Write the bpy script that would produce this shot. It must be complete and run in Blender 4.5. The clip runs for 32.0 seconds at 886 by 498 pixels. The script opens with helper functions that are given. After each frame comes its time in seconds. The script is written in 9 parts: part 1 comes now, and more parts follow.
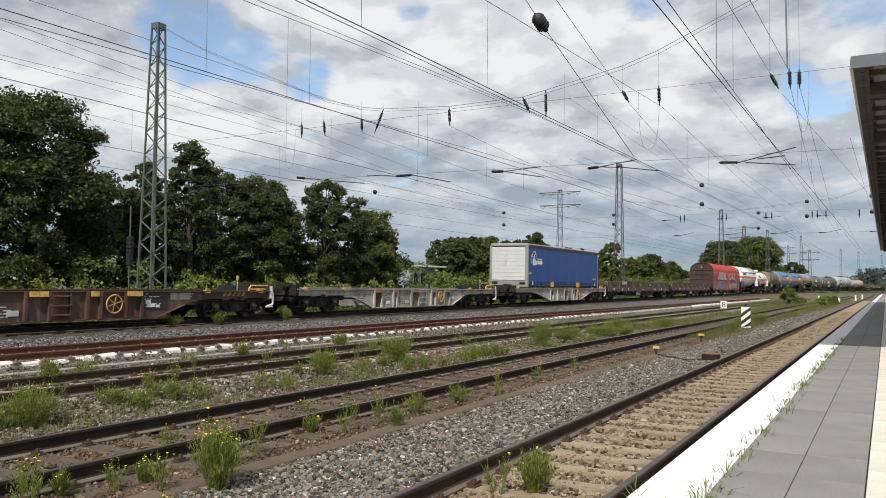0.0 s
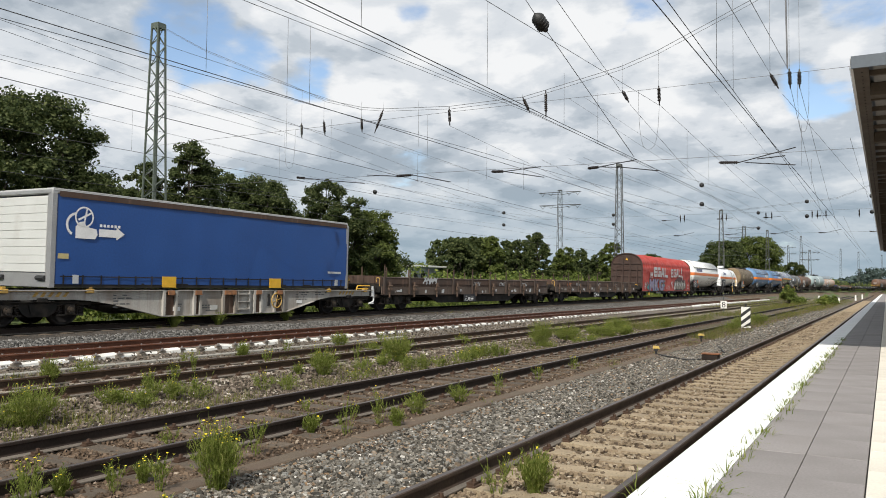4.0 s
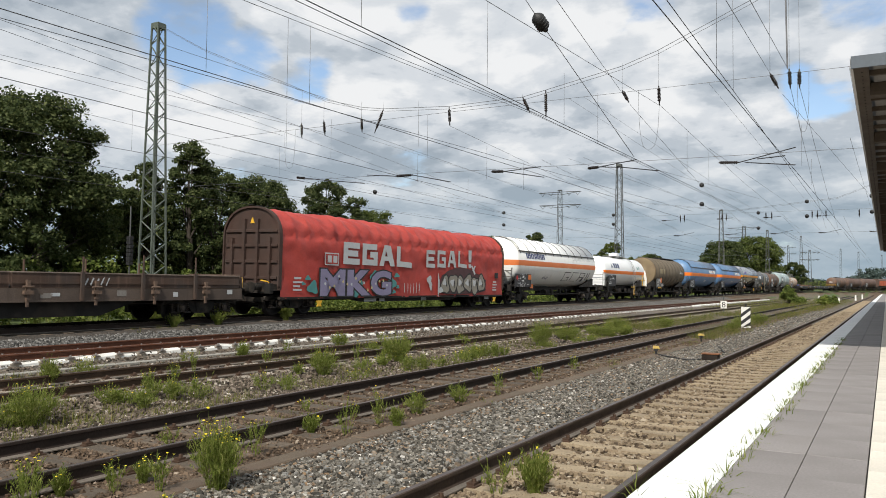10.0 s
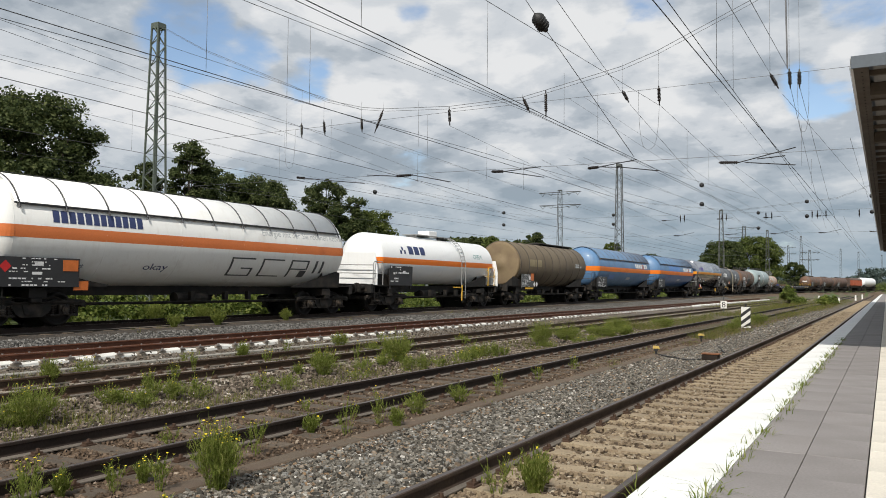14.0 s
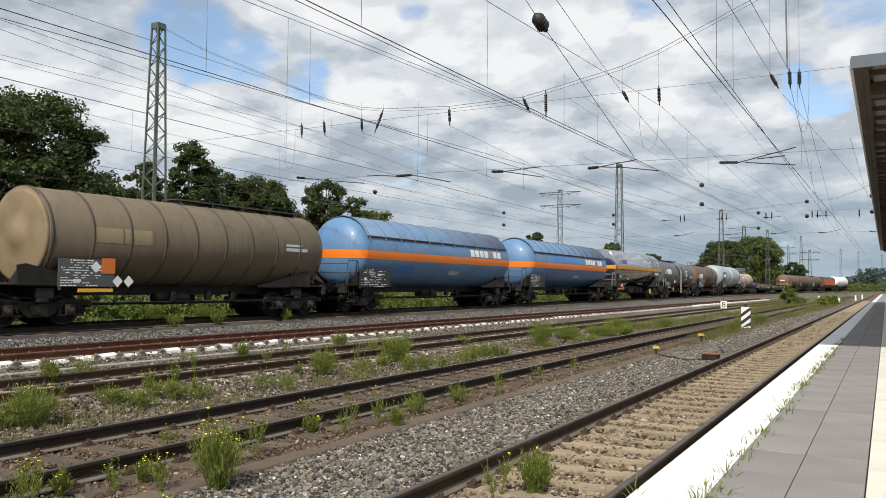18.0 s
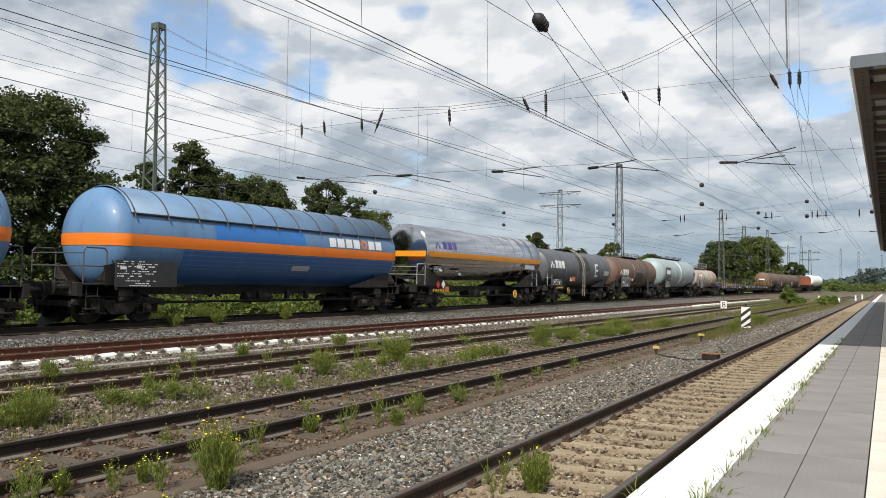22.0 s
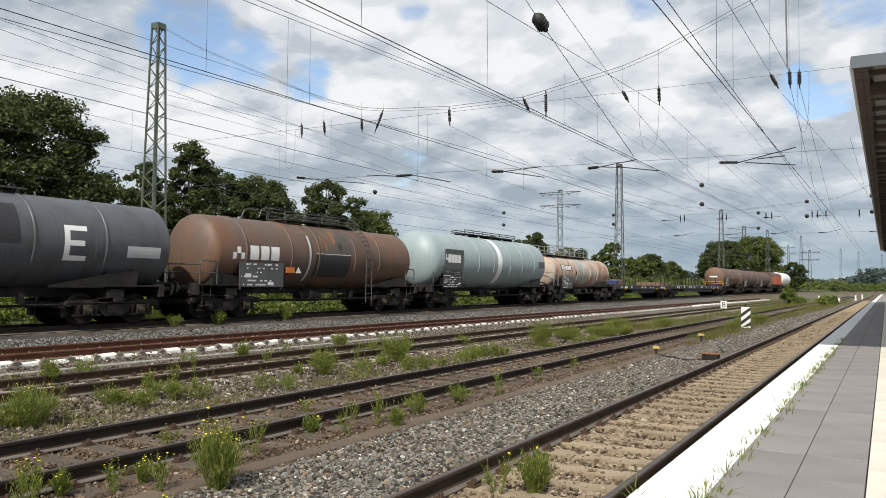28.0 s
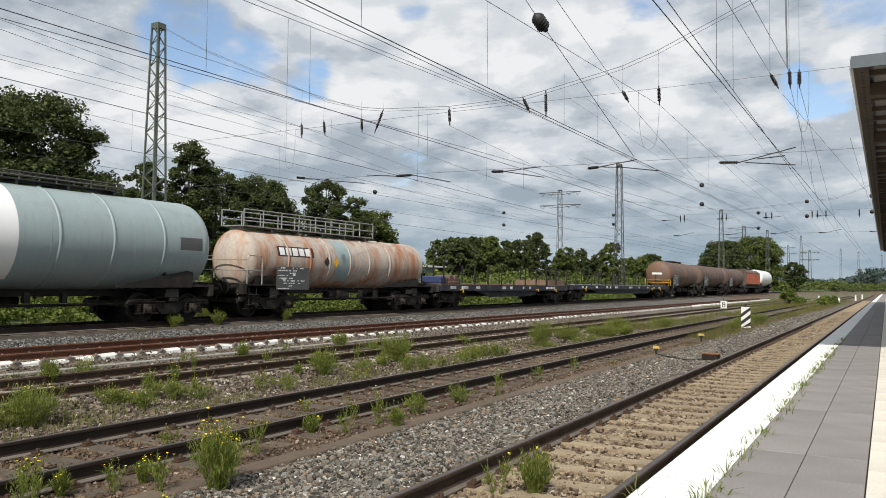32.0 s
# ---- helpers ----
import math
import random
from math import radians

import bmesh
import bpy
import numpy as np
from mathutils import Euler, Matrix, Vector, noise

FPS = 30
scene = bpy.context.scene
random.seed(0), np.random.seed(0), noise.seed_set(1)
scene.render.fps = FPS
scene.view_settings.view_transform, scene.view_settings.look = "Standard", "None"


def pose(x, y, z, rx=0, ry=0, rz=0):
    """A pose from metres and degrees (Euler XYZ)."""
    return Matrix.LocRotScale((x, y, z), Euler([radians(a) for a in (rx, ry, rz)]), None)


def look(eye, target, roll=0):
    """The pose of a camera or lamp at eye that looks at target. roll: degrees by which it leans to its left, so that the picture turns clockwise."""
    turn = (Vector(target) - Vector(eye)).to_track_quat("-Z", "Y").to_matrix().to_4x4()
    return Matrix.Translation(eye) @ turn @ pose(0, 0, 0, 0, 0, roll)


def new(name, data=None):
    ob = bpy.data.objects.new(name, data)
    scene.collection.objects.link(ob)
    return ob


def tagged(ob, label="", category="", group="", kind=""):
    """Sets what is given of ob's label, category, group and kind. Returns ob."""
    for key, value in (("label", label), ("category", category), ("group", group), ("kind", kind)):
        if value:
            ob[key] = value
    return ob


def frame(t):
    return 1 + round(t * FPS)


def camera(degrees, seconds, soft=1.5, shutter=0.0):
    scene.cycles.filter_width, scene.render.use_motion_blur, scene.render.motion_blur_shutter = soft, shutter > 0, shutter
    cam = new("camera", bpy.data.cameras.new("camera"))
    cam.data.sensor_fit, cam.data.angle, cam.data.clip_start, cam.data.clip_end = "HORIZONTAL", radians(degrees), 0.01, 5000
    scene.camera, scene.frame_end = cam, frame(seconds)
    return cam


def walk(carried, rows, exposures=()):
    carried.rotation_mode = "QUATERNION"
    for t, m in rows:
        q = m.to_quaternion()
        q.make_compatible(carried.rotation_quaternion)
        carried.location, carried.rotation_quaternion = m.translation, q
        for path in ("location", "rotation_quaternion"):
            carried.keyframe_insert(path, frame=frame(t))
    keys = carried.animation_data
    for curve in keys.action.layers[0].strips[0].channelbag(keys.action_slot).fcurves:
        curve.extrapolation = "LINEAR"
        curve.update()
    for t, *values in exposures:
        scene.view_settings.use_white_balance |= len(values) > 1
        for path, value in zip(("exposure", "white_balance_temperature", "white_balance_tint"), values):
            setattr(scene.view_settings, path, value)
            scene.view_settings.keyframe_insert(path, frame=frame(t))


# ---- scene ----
CAM_Z = 1.6985
EYE = Vector((0, 0, CAM_Z))
YAW, PITCH = radians(29.526), radians(2.641)
AIM = EYE + 10 * Vector((-math.sin(YAW) * math.cos(PITCH), math.cos(YAW) * math.cos(PITCH), math.sin(PITCH)))
# the clip's camera drifts a little in exposure
EXPOSURE = [(0, -0.05), (1.5, -0.06), (3, 0.0), (4, 0.03), (8, 0.04), (10, -0.03), (12, -0.12), (13, -0.18), (15, -0.14), (17, -0.03), (20, 0.03), (28, 0.03), (29.5, 0.0), (31, -0.07), (32, -0.05)]
cam = camera(58.98, 32.0, soft=0.9, shutter=0.08)
walk(cam, [(0, look(EYE, AIM, 0.6)), (32, look(EYE, AIM, 0.6))], EXPOSURE)

# ---- daylight: broken cloud, sun high behind the platform ----
SUN_DIR = Vector((1.12, -3.8, 3.9)).normalized()
SUN_ELEV = math.asin(SUN_DIR.z)
SUN_AZ = math.atan2(SUN_DIR.x, SUN_DIR.y)
sun = new("sun", bpy.data.lights.new("sun", "SUN"))
sun.data.energy, sun.data.angle, sun.data.color = 5.0, radians(0.6), (1.0, 0.95, 0.865)
sun.matrix_world = look((0, 0, 60), Vector((0, 0, 60)) - SUN_DIR)


def build_world():
    w = bpy.data.worlds.new("sky")
    scene.world = w
    w.use_nodes = True
    n, l = w.node_tree.nodes, w.node_tree.links
    n.clear()
    out, bg = n.new("ShaderNodeOutputWorld"), n.new("ShaderNodeBackground")
    sky = n.new("ShaderNodeTexSky")
    sky.sky_type, sky.sun_disc = "NISHITA", False
    sky.sun_elevation, sky.sun_rotation = SUN_ELEV, SUN_AZ
    sky.air_density, sky.dust_density = 1.0, 0.6
    dim = n.new("ShaderNodeVectorMath")
    dim.operation = "SCALE"
    dim.inputs["Scale"].default_value = 0.15
    l.new(sky.outputs[0], dim.inputs[0])
    co = n.new("ShaderNodeTexCoord")
    sep = n.new("ShaderNodeSeparateXYZ")
    l.new(co.outputs["Generated"], sep.inputs[0])

    def math_node(op, a, b=None):
        m = n.new("ShaderNodeMath")
        m.operation = op
        for i, v in enumerate((a, b)):
            if v is None:
                continue
            if isinstance(v, (int, float)):
                m.inputs[i].default_value = v
            else:
                l.new(v, m.inputs[i])
        return m.outputs[0]

    # a flat cloud deck: direction divided by its height
    up = math_node("MAXIMUM", sep.outputs["Z"], 0.0)
    den = math_node("ADD", up, 0.30)
    flat = n.new("ShaderNodeCombineXYZ")
    l.new(math_node("DIVIDE", sep.outputs["X"], den), flat.inputs[0])
    l.new(math_node("DIVIDE", sep.outputs["Y"], den), flat.inputs[1])
    l.new(math_node("MULTIPLY", up, 1.6), flat.inputs[2])

    def spot(direction, degrees):
        """1 towards this direction, falling to 0 at so many degrees from it."""
        d = n.new("ShaderNodeVectorMath")
        d.operation = "DOT_PRODUCT"
        l.new(co.outputs["Generated"], d.inputs[0])
        d.inputs[1].default_value = direction
        r = n.new("ShaderNodeMapRange")
        r.interpolation_type = "SMOOTHSTEP"
        r.inputs["From Min"].default_value, r.inputs["From Max"].default_value = math.cos(radians(degrees)), 1.0
        l.new(d.outputs["Value"], r.inputs["Value"])
        return r.outputs[0]

    def total(spots):
        s = spot(*spots[0])
        for q in spots[1:]:
            s = math_node("MAXIMUM", s, spot(*q))
        return s

    def clouds(scale, detail, off, dist=0.0, zoom=1.0):
        t = n.new("ShaderNodeTexNoise")
        t.inputs["Scale"].default_value, t.inputs["Detail"].default_value = scale, detail
        t.inputs["Roughness"].default_value, t.inputs["Distortion"].default_value = 0.56, dist
        mp = n.new("ShaderNodeMapping")
        mp.inputs["Location"].default_value = off
        mp.inputs["Scale"].default_value = (zoom, zoom, zoom)
        l.new(flat.outputs[0], mp.inputs[0])
        l.new(mp.outputs[0], t.inputs["Vector"])
        return t.outputs["Fac"]

    def ramp(fac, stops):
        r = n.new("ShaderNodeValToRGB")
        r.color_ramp.interpolation = "EASE"
        e = r.color_ramp.elements
        while len(e) < len(stops):
            e.new(0.5)
        for k, (pos, c) in zip(e, stops):
            k.position, k.color = pos, (*c, 1)
        l.new(fac, r.inputs[0])
        return r.outputs[0]

    # blue gaps and the brightest heads of the clouds
    gaps = total([((-0.708, 0.646, 0.287), 5.0), ((-0.665, 0.694, 0.275), 4.6), ((-0.613, 0.748, 0.253), 4.0), ((-0.264, 0.905, 0.333), 5.0),
                  ((-0.498, 0.798, 0.339), 2.6), ((-0.063, 0.971, 0.231), 3.2), ((-0.025, 0.951, 0.309), 3.0)])
    heads = total([((-0.711, 0.678, 0.188), 3.4), ((-0.624, 0.758, 0.188), 3.4), ((-0.403, 0.871, 0.280), 2.6), ((-0.245, 0.935, 0.258), 4.5),
                   ((-0.034, 0.967, 0.252), 3.2), ((-0.304, 0.898, 0.318), 3.2), ((-0.812, 0.531, 0.244), 4.5), ((-0.812, 0.516, 0.271), 4.0), ((-0.765, 0.606, 0.217), 4.5), ((-0.576, 0.779, 0.247), 2.5)])
    puff = clouds(2.6, 10, (3.1, 1.7, 0.0), 0.15)
    veil = clouds(5.5, 8, (0.4, 2.2, 1.0), 0.2)
    cover = ramp(math_node("ADD", math_node("SUBTRACT", math_node("ADD", puff, math_node("MULTIPLY", heads, 0.16)), math_node("MULTIPLY", gaps, 0.34)), math_node("MULTIPLY", math_node("SUBTRACT", veil, 0.5), 0.22)),
                 [(0.20, (0.06, 0.06, 0.06)), (0.36, (1, 1, 1))])
    tone = math_node("ADD", clouds(2.1, 11, (1.3, 7.9, 2.0), 0.35), math_node("MULTIPLY", heads, 0.17))
    tone = math_node("ADD", tone, math_node("MULTIPLY", math_node("SUBTRACT", veil, 0.5), 0.22))
    # relief: the side of each billow that faces up is lit
    relief = math_node("SUBTRACT", clouds(3.4, 9, (5.3, 0.9, 1.0), 0.1), clouds(3.4, 9, (5.3, 0.9, 1.0), 0.1, 0.955))
    tone = math_node("ADD", tone, math_node("MULTIPLY", relief, 1.25))
    shade = ramp(tone, [(0.30, (0.355, 0.41, 0.47)), (0.44, (0.485, 0.535, 0.59)), (0.57, (0.655, 0.69, 0.73)), (0.76, (0.84, 0.85, 0.86))])
    # far clouds near the horizon seen through more air
    low = ramp(up, [(0.0, (1, 1, 1)), (0.20, (0, 0, 0))])
    mixlow = n.new("ShaderNodeMixRGB")
    l.new(math_node("MULTIPLY", low, 0.8), mixlow.inputs[0])
    l.new(shade, mixlow.inputs[1])
    mixlow.inputs[2].default_value = (0.285, 0.385, 0.465, 1)
    mix = n.new("ShaderNodeMixRGB")
    l.new(cover, mix.inputs[0])
    l.new(dim.outputs[0], mix.inputs[1])
    l.new(mixlow.outputs[0], mix.inputs[2])
    l.new(mix.outputs[0], bg.inputs["Color"])
    bg.inputs["Strength"].default_value = 1.06
    l.new(bg.outputs[0], out.inputs["Surface"])


build_world()

# ---- materials ----
def mat(name, color, rough=0.7, metal=0.0, vary=0.25, scale=6.0, fine=60.0, bump=0.15, color2=None, spots=0.5, coat=0.0,
        rand=0.0, stretch=(1, 1, 1), streak=None, dirt=None, dirt_amount=0.5, dirt_scale=1.2, alpha=None):
    """Two scales of colour variation, roughness variation and bump; dirt is a second layer in large soft patches."""
    m = bpy.data.materials.new(name)
    m.use_nodes = True
    n, l = m.node_tree.nodes, m.node_tree.links
    b = n["Principled BSDF"]
    b.inputs["Metallic"].default_value = metal
    if coat:
        b.inputs["Coat Weight"].default_value = coat
        b.inputs["Coat Roughness"].default_value = 0.12
    co = n.new("ShaderNodeTexCoord")
    mp = n.new("ShaderNodeMapping")
    mp.inputs["Scale"].default_value = stretch
    l.new(co.outputs["Object"], mp.inputs[0])

    def tex(s, d):
        t = n.new("ShaderNodeTexNoise")
        t.inputs["Scale"].default_value, t.inputs["Detail"].default_value = s, d
        l.new(mp.outputs[0], t.inputs["Vector"])
        return t.outputs["Fac"]

    def mixer(kind, fac, a, c):
        x = n.new("ShaderNodeMixRGB")
        x.blend_type = kind
        for i, v in enumerate((fac, a, c)):
            if isinstance(v, (int, float)):
                x.inputs[i].default_value = v
            elif isinstance(v, tuple):
                x.inputs[i].default_value = (*v, 1)
            else:
                l.new(v, x.inputs[i])
        return x.outputs[0]

    def ramp(fac, lo, hi):
        r = n.new("ShaderNodeMapRange")
        r.inputs["From Min"].default_value, r.inputs["From Max"].default_value = lo, hi
        l.new(fac, r.inputs["Value"])
        return r.outputs[0]

    big, small = tex(scale, 4), tex(fine, 5)
    c2 = color2 or tuple(v * (1 - vary) for v in color)
    col = mixer("MIX", ramp(big, 0.5 - spots * 0.4, 0.5 + spots * 0.4), color, c2)
    grey = mixer("MIX", ramp(small, 0.3, 0.7), (1 - vary * 0.8,) * 3, (1 + vary * 0.4,) * 3)
    col = mixer("MULTIPLY", 1.0, col, grey)
    if dirt:
        d = tex(dirt_scale, 7)
        col = mixer("MIX", ramp(d, 0.62 - dirt_amount * 0.35, 0.80 - dirt_amount * 0.2), col, dirt)
    if streak:
        # runs of dirt down the side
        smp = n.new("ShaderNodeMapping")
        smp.inputs["Scale"].default_value = (7, 7, 0.45)
        l.new(co.outputs["Object"], smp.inputs[0])
        st = n.new("ShaderNodeTexNoise")
        st.inputs["Scale"].default_value, st.inputs["Detail"].default_value = 1.0, 6
        l.new(smp.outputs[0], st.inputs["Vector"])
        col = mixer("MIX", ramp(st.outputs["Fac"], 0.54, 0.86), col, streak)
    if rand:
        info = n.new("ShaderNodeObjectInfo")
        g = mixer("MIX", info.outputs["Random"], (1 - rand,) * 3, (1 + rand,) * 3)
        col = mixer("MULTIPLY", 1.0, col, g)
    l.new(col, b.inputs["Base Color"])
    rr = n.new("ShaderNodeMapRange")
    rr.inputs["To Min"].default_value, rr.inputs["To Max"].default_value = max(0.03, rough - 0.12), min(1, rough + 0.12)
    l.new(big, rr.inputs["Value"])
    l.new(rr.outputs[0], b.inputs["Roughness"])
    if bump:
        bp = n.new("ShaderNodeBump")
        bp.inputs["Strength"].default_value, bp.inputs["Distance"].default_value = bump, 0.02
        l.new(small, bp.inputs["Height"])
        l.new(bp.outputs[0], b.inputs["Normal"])
    return m


def island_mat(name, stops, rough=0.85, spec=0.3, translucent=0.0):
    """A colour for each loose piece of one mesh, picked from stops by its random number."""
    m = bpy.data.materials.new(name)
    m.use_nodes = True
    n, l = m.node_tree.nodes, m.node_tree.links
    b = n["Principled BSDF"]
    g = n.new("ShaderNodeNewGeometry")
    r = n.new("ShaderNodeValToRGB")
    e = r.color_ramp.elements
    while len(e) < len(stops):
        e.new(0.5)
    for k, (pos, c) in zip(e, stops):
        k.position, k.color = pos, (*c, 1)
    l.new(g.outputs["Random Per Island"], r.inputs[0])
    l.new(r.outputs[0], b.inputs["Base Color"])
    b.inputs["Roughness"].default_value = rough
    b.inputs["Specular IOR Level"].default_value = spec
    if translucent:
        t = n.new("ShaderNodeBsdfTranslucent")
        l.new(r.outputs[0], t.inputs["Color"])
        mx = n.new("ShaderNodeMixShader")
        mx.inputs[0].default_value = translucent
        l.new(b.outputs[0], mx.inputs[1])
        l.new(t.outputs[0], mx.inputs[2])
        l.new(mx.outputs[0], n["Material Output"].inputs["Surface"])
    return m


def lettered(name, color):
    return mat(name, color, rough=0.6, vary=0.12, scale=3, fine=40, bump=0.0)


M = {
    "rail_side": mat("rusty rail steel", (0.036, 0.023, 0.017), 0.75, 0.3, 0.35, 3, 40, 0.2),
    "rail_mid": mat("brown rusted rail steel", (0.072, 0.042, 0.023), 0.75, 0.2, 0.35, 3, 40, 0.2),
    "rail_red": mat("bright rusted rail steel", (0.15, 0.055, 0.028), 0.75, 0.2, 0.3, 3, 40, 0.2),
    # lighter than the web: the light catching the foot is put into its colour
    "rail_foot": mat("rail foot with painted highlight", (0.175, 0.150, 0.125), 0.8, 0.1, 0.3, 3, 40, 0.2),
    "rail_brown": mat("brown weathered rail steel", (0.070, 0.046, 0.033), 0.75, 0.2, 0.35, 3, 40, 0.2),
    "rail_top": mat("worn rail head", (0.14, 0.11, 0.095), 0.45, 0.7, 0.25, 4, 50, 0.05),
    "sleeper_wood": mat("old timber sleeper", (0.118, 0.090, 0.064), 0.9, 0, 0.4, 2, 30, 0.5, rand=0.25, stretch=(0.4, 3, 3)),
    "sleeper_tan": mat("dusty concrete sleeper", (0.355, 0.280, 0.182), 0.9, 0, 0.3, 3, 45, 0.4, rand=0.12, dirt=(0.24, 0.175, 0.115), dirt_amount=0.35),
    "sleeper_grey": mat("concrete sleeper", (0.36, 0.31, 0.25), 0.9, 0, 0.25, 3, 45, 0.4, rand=0.15),
    "clip": mat("rusty rail clip", (0.10, 0.06, 0.04), 0.7, 0.4, 0.3, 8, 60),
    "clip_light": mat("zinc rail clip", (0.34, 0.31, 0.29), 0.5, 0.6, 0.3, 8, 60),
    "white_paint": mat("whitewash", (0.74, 0.73, 0.69), 0.75, 0, 0.12, 5, 40, 0.2, dirt=(0.45, 0.42, 0.37), dirt_amount=0.12),
    "edge_white": mat("white platform edge paint", (0.80, 0.80, 0.78), 0.7, 0, 0.08, 2, 60, 0.1, dirt=(0.60, 0.58, 0.54), dirt_amount=0.2),
    "slab": mat("grey concrete platform slab", (0.250, 0.229, 0.220), 0.85, 0, 0.16, 1.1, 70, 0.15, rand=0.07, dirt=(0.190, 0.172, 0.164), dirt_amount=0.42),
    "tactile": mat("pale tactile paving", (0.68, 0.63, 0.54), 0.8, 0, 0.12, 2, 60, 0.15, rand=0.05),
    "concrete": mat("weathered concrete", (0.34, 0.33, 0.31), 0.9, 0, 0.25, 2, 50, 0.3),
    "trough": mat("pale concrete cable trough", (0.30, 0.285, 0.25), 0.9, 0, 0.2, 2, 50, 0.3),
    "canopy_grey": mat("grey canopy sheet", (0.135, 0.155, 0.175), 0.45, 0.3, 0.1, 2, 30, 0.03),
    "canopy_white": mat("white canopy edge", (0.78, 0.78, 0.76), 0.5, 0, 0.08, 2, 30, 0.03),
    "canopy_brown": mat("brown steel canopy beam", (0.105, 0.080, 0.055), 0.6, 0.2, 0.2, 3, 40, 0.05),
    "canopy_soffit": mat("ribbed canopy soffit", (0.30, 0.29, 0.27), 0.7, 0.1, 0.15, 2, 30, 0.05),
    "mast": mat("green-grey painted lattice steel", (0.125, 0.150, 0.125), 0.65, 0.3, 0.25, 2, 30, 0.05),
    "mast_far": mat("grey lattice steel", (0.105, 0.11, 0.105), 0.65, 0.3, 0.2, 2, 30, 0.05),
    "wire": mat("dark copper wire", (0.060, 0.060, 0.062), 0.5, 0.6, 0.2, 5, 40, 0.0),
    "wire_thin": mat("grey steel wire", (0.18, 0.18, 0.185), 0.5, 0.6, 0.2, 5, 40, 0.0),
    "insulator": mat("brown porcelain insulator", (0.020, 0.015, 0.013), 0.25, 0, 0.2, 8, 60, 0.0),
    "black": mat("black rubber", (0.02, 0.02, 0.02), 0.6, 0, 0.2, 5, 60),
    "bogie": mat("grimy brown-black bogie steel", (0.014, 0.012, 0.010), 0.7, 0.3, 0.4, 4, 40, 0.2, dirt=(0.055, 0.043, 0.033), dirt_amount=0.4, dirt_scale=3),
    "axle_box": mat("worn steel axle box and springs", (0.034, 0.029, 0.025), 0.5, 0.4, 0.4, 6, 40, 0.15, dirt=(0.10, 0.078, 0.058), dirt_amount=0.45, dirt_scale=7),
    "wheel": mat("dark wheel steel", (0.030, 0.027, 0.026), 0.6, 0.5, 0.35, 4, 40, 0.1),
    "frame_dark": mat("dark grimy wagon underframe", (0.017, 0.015, 0.013), 0.75, 0.2, 0.35, 3, 40, 0.1, dirt=(0.048, 0.036, 0.027), dirt_amount=0.3),
    "yellow_pale": mat("faded yellow paint", (0.60, 0.43, 0.12), 0.6, 0, 0.2, 5, 40, 0.05),
    "yellow": mat("yellow paint", (0.75, 0.43, 0.03), 0.5, 0, 0.15, 5, 40, 0.05),
    "yellow_dirty": mat("dirty yellow paint", (0.55, 0.34, 0.07), 0.6, 0, 0.25, 5, 40, 0.08, dirt=(0.25, 0.16, 0.07), dirt_amount=0.4, dirt_scale=5),
    "orange_plate": mat("orange hazard plate", (0.62, 0.16, 0.03), 0.5, 0, 0.15, 5, 40, 0.0),
    "letter_white": lettered("white lettering", (0.78, 0.78, 0.77)),
    "letter_black": lettered("black lettering", (0.02, 0.02, 0.02)),
    "letter_navy": lettered("navy lettering", (0.030, 0.045, 0.13)),
    "letter_violet_deep": lettered("deep violet lettering", (0.095, 0.075, 0.27)),
    "letter_grey": lettered("silver grey spray paint", (0.47, 0.49, 0.50)),
    "letter_yellow": lettered("yellowed lettering", (0.50, 0.42, 0.20)),
    "letter_teal": lettered("teal spray paint", (0.07, 0.25, 0.24)),
    "letter_violet": lettered("violet grey spray paint", (0.225, 0.205, 0.315)),
    "red_paint": lettered("red paint", (0.55, 0.02, 0.02)),
    "gravel": None,
}

# ---- building blocks ----
def box(bm, x0, x1, y0, y1, z0, z1, bevel=0.0):
    g = bmesh.ops.create_cube(bm, size=1.0)["verts"]
    for v in g:
        v.co = Vector(((x0 + x1) / 2 + v.co.x * (x1 - x0), (y0 + y1) / 2 + v.co.y * (y1 - y0), (z0 + z1) / 2 + v.co.z * (z1 - z0)))
    if bevel:
        e = {e for v in g for e in v.link_edges}
        bmesh.ops.bevel(bm, geom=list(e), offset=bevel, segments=1, affect="EDGES")


def rod(bm, a, b, r, seg=6, r2=None):
    a, b = Vector(a), Vector(b)
    d = b - a
    q = d.to_track_quat("Z", "Y").to_matrix().to_4x4()
    bmesh.ops.create_cone(bm, cap_ends=True, segments=seg, radius1=r, radius2=r if r2 is None else r2, depth=d.length,
                          matrix=Matrix.Translation((a + b) / 2) @ q)


def pipe(bm, pts, r, seg=6):
    for a, b in zip(pts, pts[1:]):
        rod(bm, a, b, r, seg)


def lathe(bm, prof, seg=40, axis="Y", z=0.0, a0=0.0, a1=2 * math.pi):
    """prof: (radius, position along the axis). Angle 0 is +x, a quarter turn is up."""
    closed = abs(a1 - a0 - 2 * math.pi) < 1e-6
    count = seg if closed else seg + 1
    rings = []
    for r, y in prof:
        ring = []
        for i in range(count):
            a = a0 + (a1 - a0) * i / seg
            c, s = r * math.cos(a), r * math.sin(a)
            ring.append(bm.verts.new((c, y, z + s) if axis == "Y" else (c, s, z + y)))
        rings.append(ring)
    for p, q in zip(rings, rings[1:]):
        for i in range(seg):
            j = (i + 1) % count
            f = bm.faces.new((p[i], q[i], q[j], p[j]))
            f.smooth = True
    if closed:
        for ring in (rings[0], rings[-1]):
            try:
                bm.faces.new(ring)
            except ValueError:
                pass
    return rings


